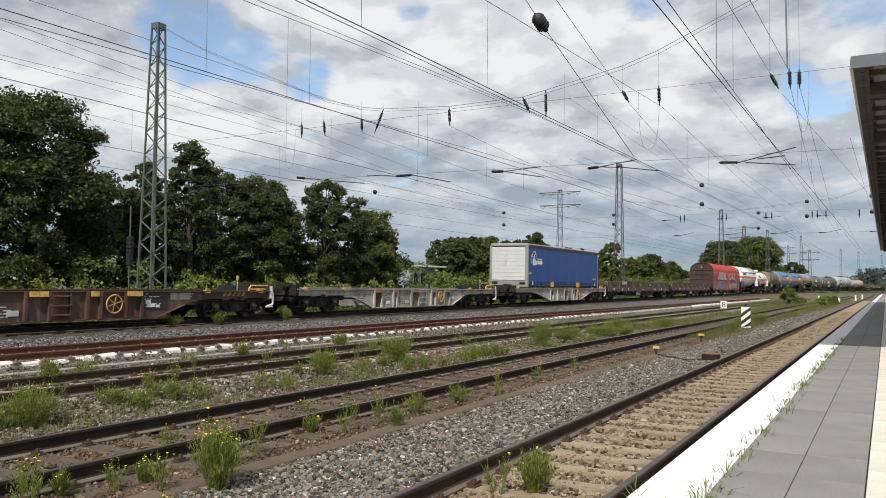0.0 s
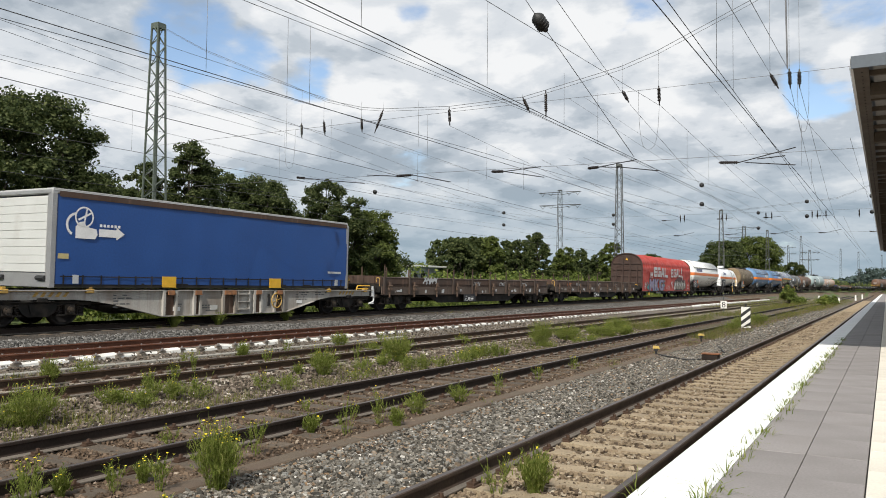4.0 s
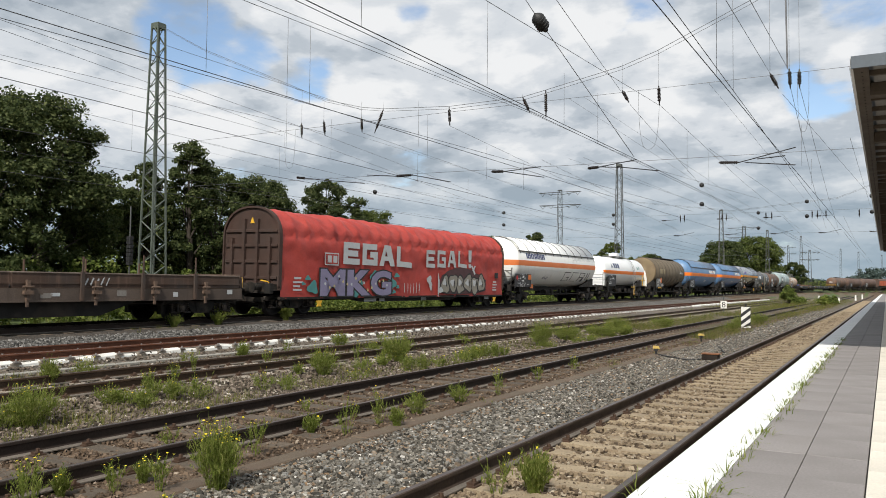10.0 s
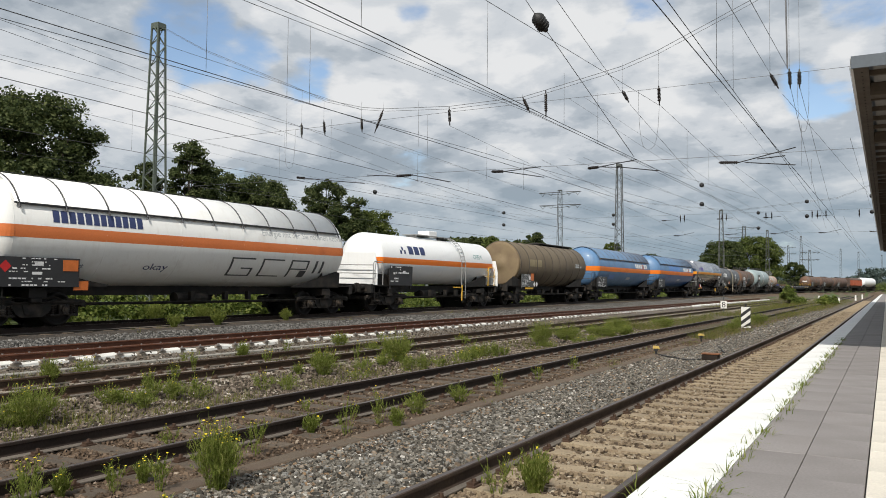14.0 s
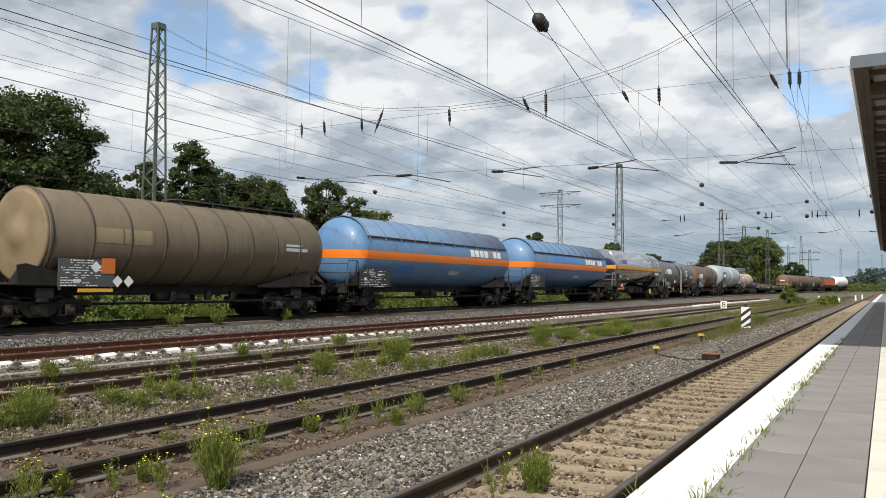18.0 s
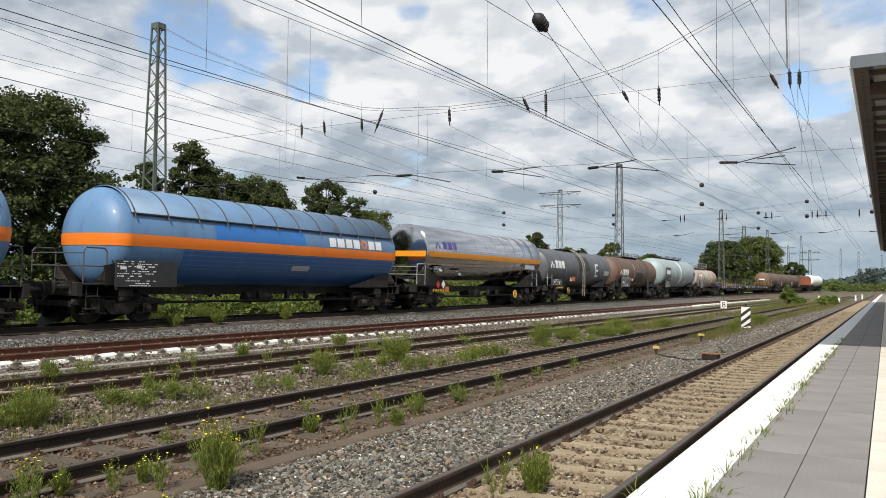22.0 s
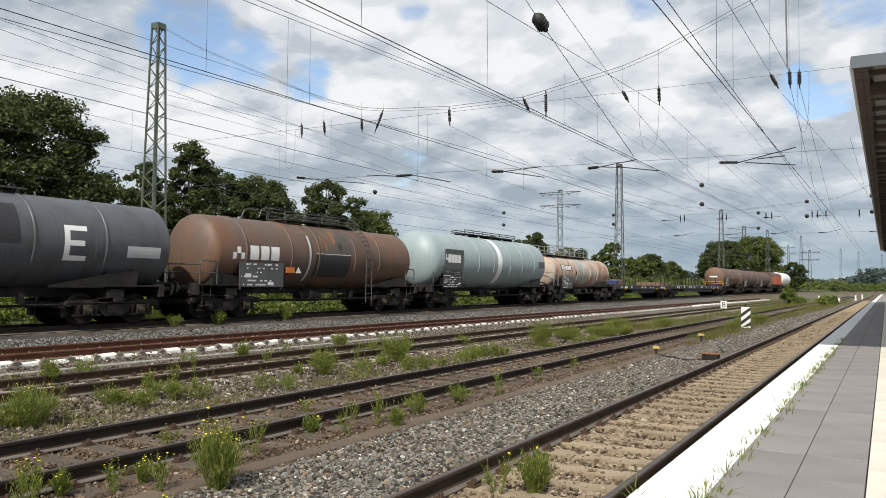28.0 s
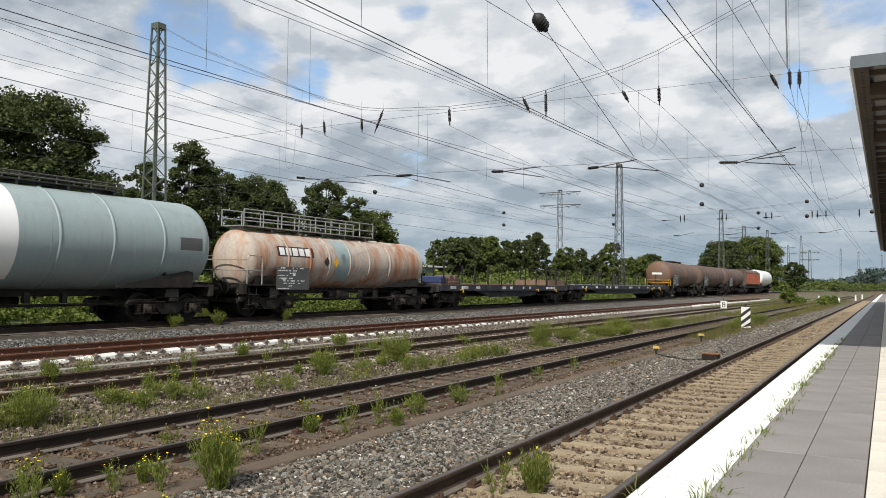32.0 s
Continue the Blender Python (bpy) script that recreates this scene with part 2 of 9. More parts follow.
def prism(bm, outline, axis, lo, hi):
    """outline: 2D points; axis x: (y, z) swept in x; axis y: (x, z) swept in y; axis z: (x, y) swept in z."""
    def at(p, h):
        return {"x": (h, p[0], p[1]), "y": (p[0], h, p[1]), "z": (p[0], p[1], h)}[axis]
    a = [bm.verts.new(at(p, lo)) for p in outline]
    b = [bm.verts.new(at(p, hi)) for p in outline]
    n = len(outline)
    bm.faces.new(a)
    bm.faces.new(b[::-1])
    for i in range(n):
        bm.faces.new((a[i], b[i], b[(i + 1) % n], a[(i + 1) % n]))


def finish(bm, name, material, smooth=False):
    bmesh.ops.recalc_face_normals(bm, faces=bm.faces[:])
    me = bpy.data.meshes.new(name)
    bm.to_mesh(me)
    bm.free()
    for x in material if isinstance(material, (list, tuple)) else [material]:
        me.materials.append(x)
    if smooth:
        for p in me.polygons:
            p.use_smooth = True
    return me


def part(name, bm, material, parent=None, label="", smooth=False, at=None):
    """Links a bmesh (or a ready mesh) as one object under a thing or a part."""
    me = finish(bm, name, material, smooth) if isinstance(bm, bmesh.types.BMesh) else bm
    ob = new(name, me)
    if parent is not None:
        ob.parent = parent
    if at is not None:
        ob.location = at
    return tagged(ob, label=label)


def thing(name, label, category, at=(0, 0, 0), rz=0.0, group="", kind=""):
    ob = new(name)
    ob.empty_display_size = 0.2
    ob.matrix_basis = pose(at[0], at[1], at[2], 0, 0, rz)
    return tagged(ob, label, category, group, kind)


def raw_mesh(name, verts, faces, material, smooth=False):
    me = bpy.data.meshes.new(name)
    me.from_pydata(verts.tolist() if hasattr(verts, "tolist") else verts, [], faces.tolist() if hasattr(faces, "tolist") else faces)
    for x in material if isinstance(material, (list, tuple)) else [material]:
        me.materials.append(x)
    if smooth:
        me.shade_smooth()
    return me


def scatter_mesh(name, base_v, base_f, places, sizes, rng, material, squash=(1, 1, 1), jitter=0.25, tilt=True):
    """Many small copies of one shape in one mesh, each turned at random and knocked out of shape."""
    n, k = len(places), len(base_v)
    v = np.repeat(base_v[None], n, 0) * np.array(squash) + rng.normal(0, jitter, (n, k, 3)) * 0.5
    a = rng.uniform(0, 2 * np.pi, n)
    if tilt:
        b = rng.normal(0, 0.5, n)
        y, z = v[:, :, 1] * np.cos(b)[:, None] - v[:, :, 2] * np.sin(b)[:, None], v[:, :, 1] * np.sin(b)[:, None] + v[:, :, 2] * np.cos(b)[:, None]
        v[:, :, 1], v[:, :, 2] = y, z
    x, y = v[:, :, 0] * np.cos(a)[:, None] - v[:, :, 1] * np.sin(a)[:, None], v[:, :, 0] * np.sin(a)[:, None] + v[:, :, 1] * np.cos(a)[:, None]
    v[:, :, 0], v[:, :, 1] = x, y
    v = v * np.asarray(sizes)[:, None, None] + np.asarray(places)[:, None, :]
    f = (np.asarray(base_f)[None] + (np.arange(n) * k)[:, None, None]).reshape(-1, len(base_f[0]))
    return raw_mesh(name, v.reshape(-1, 3), f, material)


def text_mesh(body, size, fat=0.0):
    """Flat letters in the xy plane, from the built-in font: vertices (n, 2) and faces."""
    c = bpy.data.curves.new("letters", "FONT")
    c.body, c.size, c.resolution_u, c.offset = body, size, 3, fat
    ob = bpy.data.objects.new("letters", c)
    scene.collection.objects.link(ob)
    me = bpy.data.meshes.new_from_object(ob.evaluated_get(bpy.context.evaluated_depsgraph_get()))
    v = np.array([p.co[:2] for p in me.vertices])
    f = [list(p.vertices) for p in me.polygons]
    bpy.data.objects.remove(ob)
    bpy.data.curves.remove(c)
    bpy.data.meshes.remove(me)
    return v, f

# ---- the plan: tracks run along +y, rail heads of track A at z = 0 ----
XA, XB, XD, XC = -2.742, -7.324, -11.9, -16.4
ZD, ZC = 0.07, 0.19
RNG = np.random.default_rng(7)


def train_x(y):
    """Centre line of the train's track: nearly straight, then a long bend to the right."""
    return -21.0 + 0.00772 * y + 0.0011 * max(0.0, y - 173.8) ** 2


def train_slope(y):
    return 0.00772 + 0.0022 * max(0.0, y - 173.8)


def train_z(y):
    return 0.40 + 0.0036 * min(max(y, -40.0), 420.0)


PROFILE_X = [-3000, -120, -60, -34, -27, -24.2, -22.6, -19.3, -18.4, -17.7, -15.66, -15.42, -14.2, -13.3, -10.5, -9.6, -8.7, -6.0, -5.2, -4.1, -3.95, -1.5, -1.0, 8, 3000]
PROFILE_Z = [4.0, 1.5, 0.6, 0.25, 0.10, 0.05, 0.235, 0.225, 0.03, 0.02, 0.035, -0.10, -0.17, -0.115, -0.115, -0.24, -0.186, -0.186, -0.23, -0.20, -0.195, -0.235, -0.35, -0.35, -0.35]


def ground_z(x, y):
    z = np.interp(x, PROFILE_X, PROFILE_Z)
    e = min(1.0, max(0.0, (train_x(y) + 3.2 - x) / 2.0))
    return float(z + 0.0036 * min(max(y, -40.0), 420.0) * e)


def ground_mat(name, a, b, c, s1, s2, bump, rough=0.95, speck=None):
    m = bpy.data.materials.new(name)
    m.use_nodes = True
    n, l = m.node_tree.nodes, m.node_tree.links
    p = n["Principled BSDF"]
    p.inputs["Roughness"].default_value = rough
    co = n.new("ShaderNodeTexCoord")

    def tex(kind, s, d=6):
        t = n.new(kind)
        t.inputs["Scale"].default_value = s
        if kind == "ShaderNodeTexNoise":
            t.inputs["Detail"].default_value = d
        l.new(co.outputs["Object"], t.inputs["Vector"])
        return t

    def mix(kind, f, x, y):
        k = n.new("ShaderNodeMixRGB")
        k.blend_type = kind
        for i, v in enumerate((f, x, y)):
            if isinstance(v, (int, float)):
                k.inputs[i].default_value = v
            elif isinstance(v, tuple):
                k.inputs[i].default_value = (*v, 1)
            else:
                l.new(v, k.inputs[i])
        return k.outputs[0]

    def rng(v, lo, hi):
        r = n.new("ShaderNodeMapRange")
        r.inputs["From Min"].default_value, r.inputs["From Max"].default_value = lo, hi
        l.new(v, r.inputs["Value"])
        return r.outputs[0]

    big, mid = tex("ShaderNodeTexNoise", s1), tex("ShaderNodeTexNoise", s1 * 5)
    cell = tex("ShaderNodeTexVoronoi", s2)
    col = mix("MIX", rng(big.outputs["Fac"], 0.38, 0.62), a, b)
    col = mix("MIX", rng(mid.outputs["Fac"], 0.45, 0.70), col, c)
    tone = n.new("ShaderNodeRGBToBW")
    l.new(cell.outputs["Color"], tone.inputs[0])
    col = mix("MULTIPLY", 1.0, col, mix("MIX", tone.outputs[0], (0.55, 0.55, 0.56), (1.45, 1.42, 1.38)))
    l.new(col, p.inputs["Base Color"])
    bp = n.new("ShaderNodeBump")
    bp.inputs["Strength"].default_value, bp.inputs["Distance"].default_value = bump, 0.05
    l.new(cell.outputs["Distance"], bp.inputs["Height"])
    bp.invert = True
    l.new(bp.outputs[0], p.inputs["Normal"])
    return m


GROUND_MATS = [
    ground_mat("grey ballast", (0.135, 0.117, 0.096), (0.175, 0.152, 0.126), (0.10, 0.082, 0.062), 0.8, 30, 0.9),
    ground_mat("brown trodden soil", (0.105, 0.070, 0.044), (0.135, 0.093, 0.059), (0.074, 0.050, 0.032), 0.6, 60, 0.6),
    ground_mat("weedy gravel", (0.125, 0.100, 0.073), (0.085, 0.080, 0.040), (0.155, 0.130, 0.103), 0.7, 24, 0.8),
    ground_mat("tan dusty ballast", (0.235, 0.182, 0.118), (0.185, 0.138, 0.09), (0.12, 0.087, 0.057), 1.5, 34, 0.8),
    ground_mat("pale grey ballast", (0.115, 0.11, 0.102), (0.15, 0.143, 0.133), (0.085, 0.08, 0.073), 0.8, 26, 0.9),
    ground_mat("rough green meadow", (0.060, 0.095, 0.022), (0.085, 0.110, 0.030), (0.045, 0.070, 0.020), 0.25, 3, 0.6),
    ground_mat("oily dark ballast", (0.055, 0.046, 0.038), (0.075, 0.062, 0.05), (0.042, 0.036, 0.03), 0.8, 22, 0.9),
]


def ground_band(x, y):
    """Which surface lies here."""
    w = x + 0.22 * noise.noise((x * 0.9, y * 0.35, 0)) + 0.12 * noise.noise((x * 3, y * 1.7, 3))
    if y > 110:
        t = train_x(y)
        if abs(x - XA) < 1.6 or abs(x - t) < 1.9:
            return 1
        return 2 if noise.noise((x * 0.2, y * 0.06, 9)) > -0.18 and x > t else 5
    if w < -24.0:
        return 5
    if w < -22.9 or -19.1 < w < -18.2:
        return 4
    if w < -19.1:
        return 6
    if w < -14.6:
        return 0
    if w < -13.4:
        return 0 if noise.noise((x * 0.5, y * 0.25, 5)) > -0.1 else 2
    if w < -10.6:
        return 2
    if w < -8.55:
        return 2
    if w < -5.55:
        return 1
    if w < -5.2:
        return 1
    if w < -3.75:
        return 0
    return 3


def build_ground():
    xs = sorted(set([-3000, -1500, -700, -350, -180, -110, -80, -60, -50, -42, -36] + list(np.round(np.arange(-32, -19.5, 0.6), 3))
                    + list(np.round(np.arange(-19.6, -0.8, 0.2), 3)) + [-0.6, 2, 6, 20, 60, 150, 400, 1000, 3000]))
    ys = sorted(set([-400, -120, -50, -25, -12, -6, -2] + list(np.round(np.arange(0, 30, 0.35), 3)) + list(np.round(np.arange(30, 60, 1.0), 3))
                    + list(range(60, 130, 3)) + list(range(130, 440, 10)) + [480, 560, 700, 1000, 1600, 3000, 4500]))
    v, f, k = [], [], []
    for y in ys:
        for x in xs:
            b = 0.025 * noise.noise((x * 2.1, y * 2.1, 1)) + 0.03 * noise.noise((x * 0.5, y * 0.5, 4)) if -26 < x < -1.2 else 0.0
            v.append((x, y, ground_z(x, y) + b - 0.02))
    nx = len(xs)
    for j in range(len(ys) - 1):
        for i in range(nx - 1):
            f.append((j * nx + i, j * nx + i + 1, (j + 1) * nx + i + 1, (j + 1) * nx + i))
            k.append(ground_band((xs[i] + xs[i + 1]) / 2, (ys[j] + ys[j + 1]) / 2))
    me = raw_mesh("ground", v, f, GROUND_MATS, True)
    me.polygons.foreach_set("material_index", k)
    tagged(new("ground", me), "railway yard ground of grey ballast, brown soil and weedy gravel", "ground", kind="structure")


build_ground()

# ---- rails and sleepers ----
RAIL = [(-0.075, -0.172), (0.075, -0.172), (0.075, -0.16), (0.02, -0.145), (0.01, -0.13), (0.01, -0.045), (0.036, -0.032), (0.036, -0.006),
        (0.026, 0.0), (-0.026, 0.0), (-0.036, -0.006), (-0.036, -0.032), (-0.01, -0.045), (-0.01, -0.13), (-0.02, -0.145), (-0.075, -0.16)]


def rail_mesh(name, side, ys, cx, cz, material):
    v, f, k = [], [], []
    n = len(RAIL)
    for y in ys:
        for px_, pz in RAIL:
            v.append((cx(y) + side + px_, y, cz(y) + pz))
    for j in range(len(ys) - 1):
        for i in range(n):
            f.append((j * n + i, j * n + (i + 1) % n, (j + 1) * n + (i + 1) % n, (j + 1) * n + i))
            k.append(1 if i == 8 else 2 if i in (1, 2, 14, 15) else 0)
    f += [tuple(range(n)), tuple(range((len(ys) - 1) * n, len(ys) * n))[::-1]]
    k += [0, 0]
    me = raw_mesh(name, v, f, [material, M["rail_top"], M["rail_foot"]])
    me.polygons.foreach_set("material_index", k)
    return me


def sleeper_mesh(name, length, width, height, material, concrete):
    bm = bmesh.new()
    h = length / 2
    if concrete:
        top = [(-h, -0.05), (-0.95, 0.0), (-0.45, 0.0), (-0.3, -0.014), (0.3, -0.014), (0.45, 0.0), (0.95, 0.0), (h, -0.05)]
        prism(bm, top + [(h, -height), (-h, -height)], "y", -width / 2, width / 2)
    else:
        box(bm, -h, h, -width / 2, width / 2, -height, 0.0, 0.012)
    return finish(bm, name, material)


def clip_mesh(name, material):
    bm = bmesh.new()
    for s in (-0.75, 0.75):
        box(bm, s - 0.16, s + 0.16, -0.075, 0.075, 0.0, 0.016)
        for e in (-1, 1):
            rod(bm, (s + e * 0.115, 0, 0.0), (s + e * 0.115, 0, 0.075), 0.022, 6)
            box(bm, s + e * 0.10 - 0.04, s + e * 0.10 + 0.04, -0.045, 0.045, 0.015, 0.04)
    return finish(bm, name, material)


def track(name, label, cx, cz, y0, y1, sleeper, rail_mat, clip_mat, split_to, spacing=0.62, curved=False, clips_to=45):
    t = tagged(new(name), label, "railway track", kind="structure")
    ys = [y0, y1] if not curved else list(np.arange(y0, y1 + 0.1, 8.0))
    for s in (-0.75, 0.75):
        part("rail", rail_mesh("rail", s, ys, cx, cz, rail_mat), None, t)
    rest = []
    y = y0 + 0.3
    while y < y1:
        jz, jr = random.uniform(-0.006, 0.006), random.uniform(-0.012, 0.012)
        if split_to[0] < y < split_to[1]:
            ob = part("sleeper", sleeper, None, t, at=(cx(y), y, cz(y) - 0.174 + jz))
            ob.rotation_euler = (0, 0, jr)
            if clip_mat and y < clips_to:
                part("rail_clips", clip_mat, None, ob)
        elif y < 150:
            rest.append((cx(y), y, cz(y) - 0.174 + jz))
        y += spacing
    if rest:
        base = np.array([v.co[:] for v in sleeper.vertices])
        fs = [list(p.vertices) for p in sleeper.polygons]
        v, f = [], []
        for i, r in enumerate(rest):
            v.append(base + np.array(r))
            f += [[q + i * len(base) for q in p] for p in fs]
        me = raw_mesh("sleeper_row", np.concatenate(v), f, sleeper.materials[0])
        tagged(part("sleeper_row", me, None, t), kind="stuff")
    return t


CLIP, CLIP_ZINC = clip_mesh("rail_clips", M["clip"]), clip_mesh("rail_clips", M["clip_light"])
SL_TAN = sleeper_mesh("sleeper", 2.5, 0.26, 0.2, M["sleeper_tan"], True)
SL_WOOD = sleeper_mesh("sleeper", 2.5, 0.26, 0.15, M["sleeper_wood"], False)
SL_SHORT = sleeper_mesh("sleeper", 1.76, 0.26, 0.2, M["sleeper_grey"], False)
SL_GREY = sleeper_mesh("sleeper", 2.5, 0.26, 0.2, M["sleeper_grey"], True)
track("track_platform", "rusty rails on dusty tan concrete sleepers beside the platform", lambda y: XA, lambda y: 0.0, -3, 330, SL_TAN, M["rail_brown"], CLIP, (2, 75))
track("track_near", "dark rails on old timber sleepers among weeds", lambda y: XB, lambda y: 0.0, 0, 230, SL_WOOD, M["rail_side"], CLIP, (2, 70))
track("track_weedy", "worn rails on pale sleepers in weedy gravel", lambda y: XD, lambda y: ZD, 0, 150, SL_GREY, M["rail_mid"], CLIP, (4, 70), 0.62)
track("track_red", "freshly laid rust-red rails with bright clips", lambda y: XC, lambda y: ZC, 2, 130, SL_SHORT, M["rail_red"], CLIP_ZINC, (6, 90), 0.62, clips_to=75)
track("track_train", "dark oily track under the goods train", train_x, train_z, -30, 420, SL_WOOD, M["rail_side"], None, (12, 24), 0.65, True)


def build_white_blocks():
    """Whitewashed ends along the near rail of the red track, and a pale cable trough beside them."""
    t = tagged(new("whitewashed_strip"), "whitewashed concrete blocks along the rust-red track", "marking", kind="structure")
    bm = bmesh.new()
    prism(bm, [(-0.075, -0.02), (-0.03, -0.03), (0.02, -0.06), (0.05, -0.085), (0.06, -0.16), (-0.075, -0.16)], "y", -0.255, 0.255)
    for v in bm.verts:
        if v.co.z > -0.12:
            v.co.y *= 0.93 if v.co.z > -0.03 else 1.0
    for v in bm.verts:
        v.co.z += 0.03 * noise.noise((v.co.x * 9, v.co.y * 9, 1))
    me = finish(bm, "white_block", M["white_paint"])
    y = 2.61 + 0.62 * 9
    while y < 74:
        ob = part("white_block", me, None, t, at=(XC + 0.825, y, ZC - 0.118 + random.uniform(-0.025, 0.012)))
        ob.rotation_euler = (random.uniform(-0.06, 0.06), 0.0, random.uniform(-0.08, 0.08))
        y += 0.62
    bm = bmesh.new()
    prism(bm, [(XC + 0.77, ZC - 0.09), (XC + 0.94, ZC - 0.18), (XC + 0.94, ZC - 0.34), (XC + 0.77, ZC - 0.34)], "y", 74, 128)
    tagged(part("white_strip", bm, M["white_paint"], t), kind="stuff")
    tr = tagged(new("cable_trough"), "pale concrete cable trough sunk in the gravel", "cable trough", kind="structure")
    bm = bmesh.new()
    box(bm, -0.11, 0.11, -0.49, 0.49, 0.0, 0.06, 0.01)
    me = finish(bm, "trough_lid", M["trough"])
    y = 6.0
    while y < 24:
        part("trough_lid", me, None, tr, at=(-14.85, y, ground_z(-14.85, y) - 0.035))
        y += 1.0


build_white_blocks()


def build_trodden_strip():
    """A line of worn soil-brown slabs set in the ballast beside the timber track."""
    t = tagged(new("trough_strip"), "soil-brown worn concrete slabs along the timber track", "cable trough", kind="structure")
    m = mat("soil-stained concrete", (0.130, 0.097, 0.066), 0.95, 0, 0.25, 2.5, 50, 0.35, rand=0.12, dirt=(0.115, 0.080, 0.055), dirt_amount=0.4)
    bm = bmesh.new()
    box(bm, -0.13, 0.13, -0.495, 0.495, -0.08, 0.03, 0.015)
    me = finish(bm, "trough_lid", m)
    y = 2.5
    while y < 26:
        ob = part("trough_lid", me, None, t, at=(STRIP_X, y, -0.215 + random.uniform(-0.006, 0.006)))
        ob.rotation_euler = (0, random.uniform(-0.03, 0.03), random.uniform(-0.01, 0.01))
        y += 1.0


STRIP_X = -5.70
build_trodden_strip()

# ---- platform and its canopy ----
PZ = 0.743
PX0 = -1.046


def build_platform():
    p = tagged(new("platform"), "grey slab station platform with a white painted edge", "platform", kind="structure")
    bm = bmesh.new()
    prism(bm, [(PX0 + 0.12, -0.4), (PX0 + 0.12, PZ - 0.12), (PX0 + 0.02, PZ - 0.12), (PX0 + 0.02, PZ - 0.05), (9.0, PZ - 0.05), (9.0, -0.4)], "y", -30, 190)
    part("platform_body", bm, M["concrete"], p)
    near, far = (1.2, 30.0), 190.0

    def row(name, x0, x1, step, material, top=PZ, gap=0.0015, split=True, label=""):
        bm = bmesh.new()
        box(bm, x0 + gap, x1 - gap, -step / 2 + gap * 0.2, step / 2 - gap * 0.2, -0.06, 0.0, 0.002)
        me = finish(bm, name, material)
        y = near[0] - 0.2
        while y < near[1]:
            ob = part(name, me, None, p, at=(0, y, top + random.uniform(-0.0012, 0.0012)))
            y += step
        bm = bmesh.new()
        box(bm, x0 + gap, x1 - gap, y - step / 2, far, top - 0.06, top)
        box(bm, x0 + gap, x1 - gap, -30, near[0] - 0.2 - step / 2, top - 0.06, top)
        tagged(part(name + "_row", bm, material, p), kind="stuff")

    row("edge_slab", PX0, -0.738, 1.0, M["edge_white"])
    row("paving_slab", -0.736, -0.4225, 0.62, M["slab"], PZ - 0.002)
    row("paving_slab", -0.4205, -0.104, 0.62, M["slab"], PZ - 0.002)
    row("tactile_slab", -0.10, 0.50, 0.30, M["tactile"], PZ, 0.002)
    row("paving_slab", 0.505, 1.75, 1.24, M["slab"], PZ - 0.002)
    bm = bmesh.new()
    box(bm, 1.755, 9.0, -30, 190, PZ - 0.06, PZ - 0.002)
    part("paving_field", bm, M["slab"], p)


def build_canopy():
    c = thing("platform_canopy", "grey steel platform canopy with a brown ribbed underside", "canopy")
    y0, y1, x0, x1, z0, z1 = 11.35, 66.0, -0.365, 5.2, 4.575, 4.71
    bm = bmesh.new()
    box(bm, x0 + 0.02, x1, y0 + 0.03, y1, z1 - 0.05, z1)
    part("roof_deck", bm, M["canopy_grey"], c)
    bm = bmesh.new()
    prism(bm, [(y0, z0 - 0.01), (y0 + 0.03, z0 - 0.01), (y0 + 0.03, z1 + 0.012), (y0 - 0.01, z1 + 0.012)], "x", x0, x1)
    part("front_fascia", bm, M["canopy_grey"], c, "smooth grey sheet fascia")
    bm = bmesh.new()
    box(bm, x0 - 0.012, x0 + 0.02, y0 + 0.03, y1, z0 - 0.01, z1 + 0.01)
    part("side_fascia", bm, M["canopy_white"], c, "pale side edge")
    bm = bmesh.new()
    box(bm, x0 + 0.02, x0 + 0.20, y0 + 0.03, y1, z0, z0 + 0.02)
    part("edge_beam", bm, M["canopy_brown"], c, "brown perforated edge beam")
    bm = bmesh.new()
    y = y0 + 0.3
    while y < 40:
        rod(bm, (x0 + 0.12, y, z0 - 0.008), (x0 + 0.12, y, z0 + 0.001), 0.012, 6)
        y += 0.22
    tagged(part("rivet_row", bm, M["black"], c), kind="stuff")
    bm = bmesh.new()
    box(bm, x0 + 0.25, x1, y0 + 0.05, y1, z1 - 0.075, z1 - 0.055)
    part("soffit", bm, M["canopy_soffit"], c)
    bm = bmesh.new()
    box(bm, -0.05, x1 - x0 - 0.25, -0.11, 0.11, -0.19, 0.0, 0.01)
    beam = finish(bm, "cross_beam", M["canopy_brown"])
    bm = bmesh.new()
    box(bm, -0.05, x1 - x0 - 0.25, -0.03, 0.03, -0.07, 0.0)
    rib = finish(bm, "rib", M["canopy_brown"])
    y, k = y0 + 0.5, 0
    while y < y1 - 0.5:
        if k % 5 == 1:
            part("cross_beam", beam, None, c, at=(x0 + 0.25, y, z1 - 0.076))
        else:
            part("rib", rib, None, c, at=(x0 + 0.25, y, z1 - 0.076))
        y += 0.8
        k += 1
    for y in (13.4, 25.4, 37.4, 49.4, 61.4):
        bm = bmesh.new()
        box(bm, -0.11, 0.11, -0.11, 0.11, 0, z0 + 0.14 - PZ, 0.01)
        part("column", bm, M["canopy_brown"], c, at=(3.1, y, PZ - 0.01))
    lamp = thing("hook", "small pale bracket under the canopy edge", "bracket", (x0 + 0.33, y0 + 0.55, z0 + 0.13))
    bm = bmesh.new()
    pipe(bm, [(0, 0, 0.02), (0, 0, -0.10), (-0.07, 0, -0.12)], 0.014)
    part("bent_rod", bm, M["canopy_white"], lamp)


build_platform()
build_canopy()

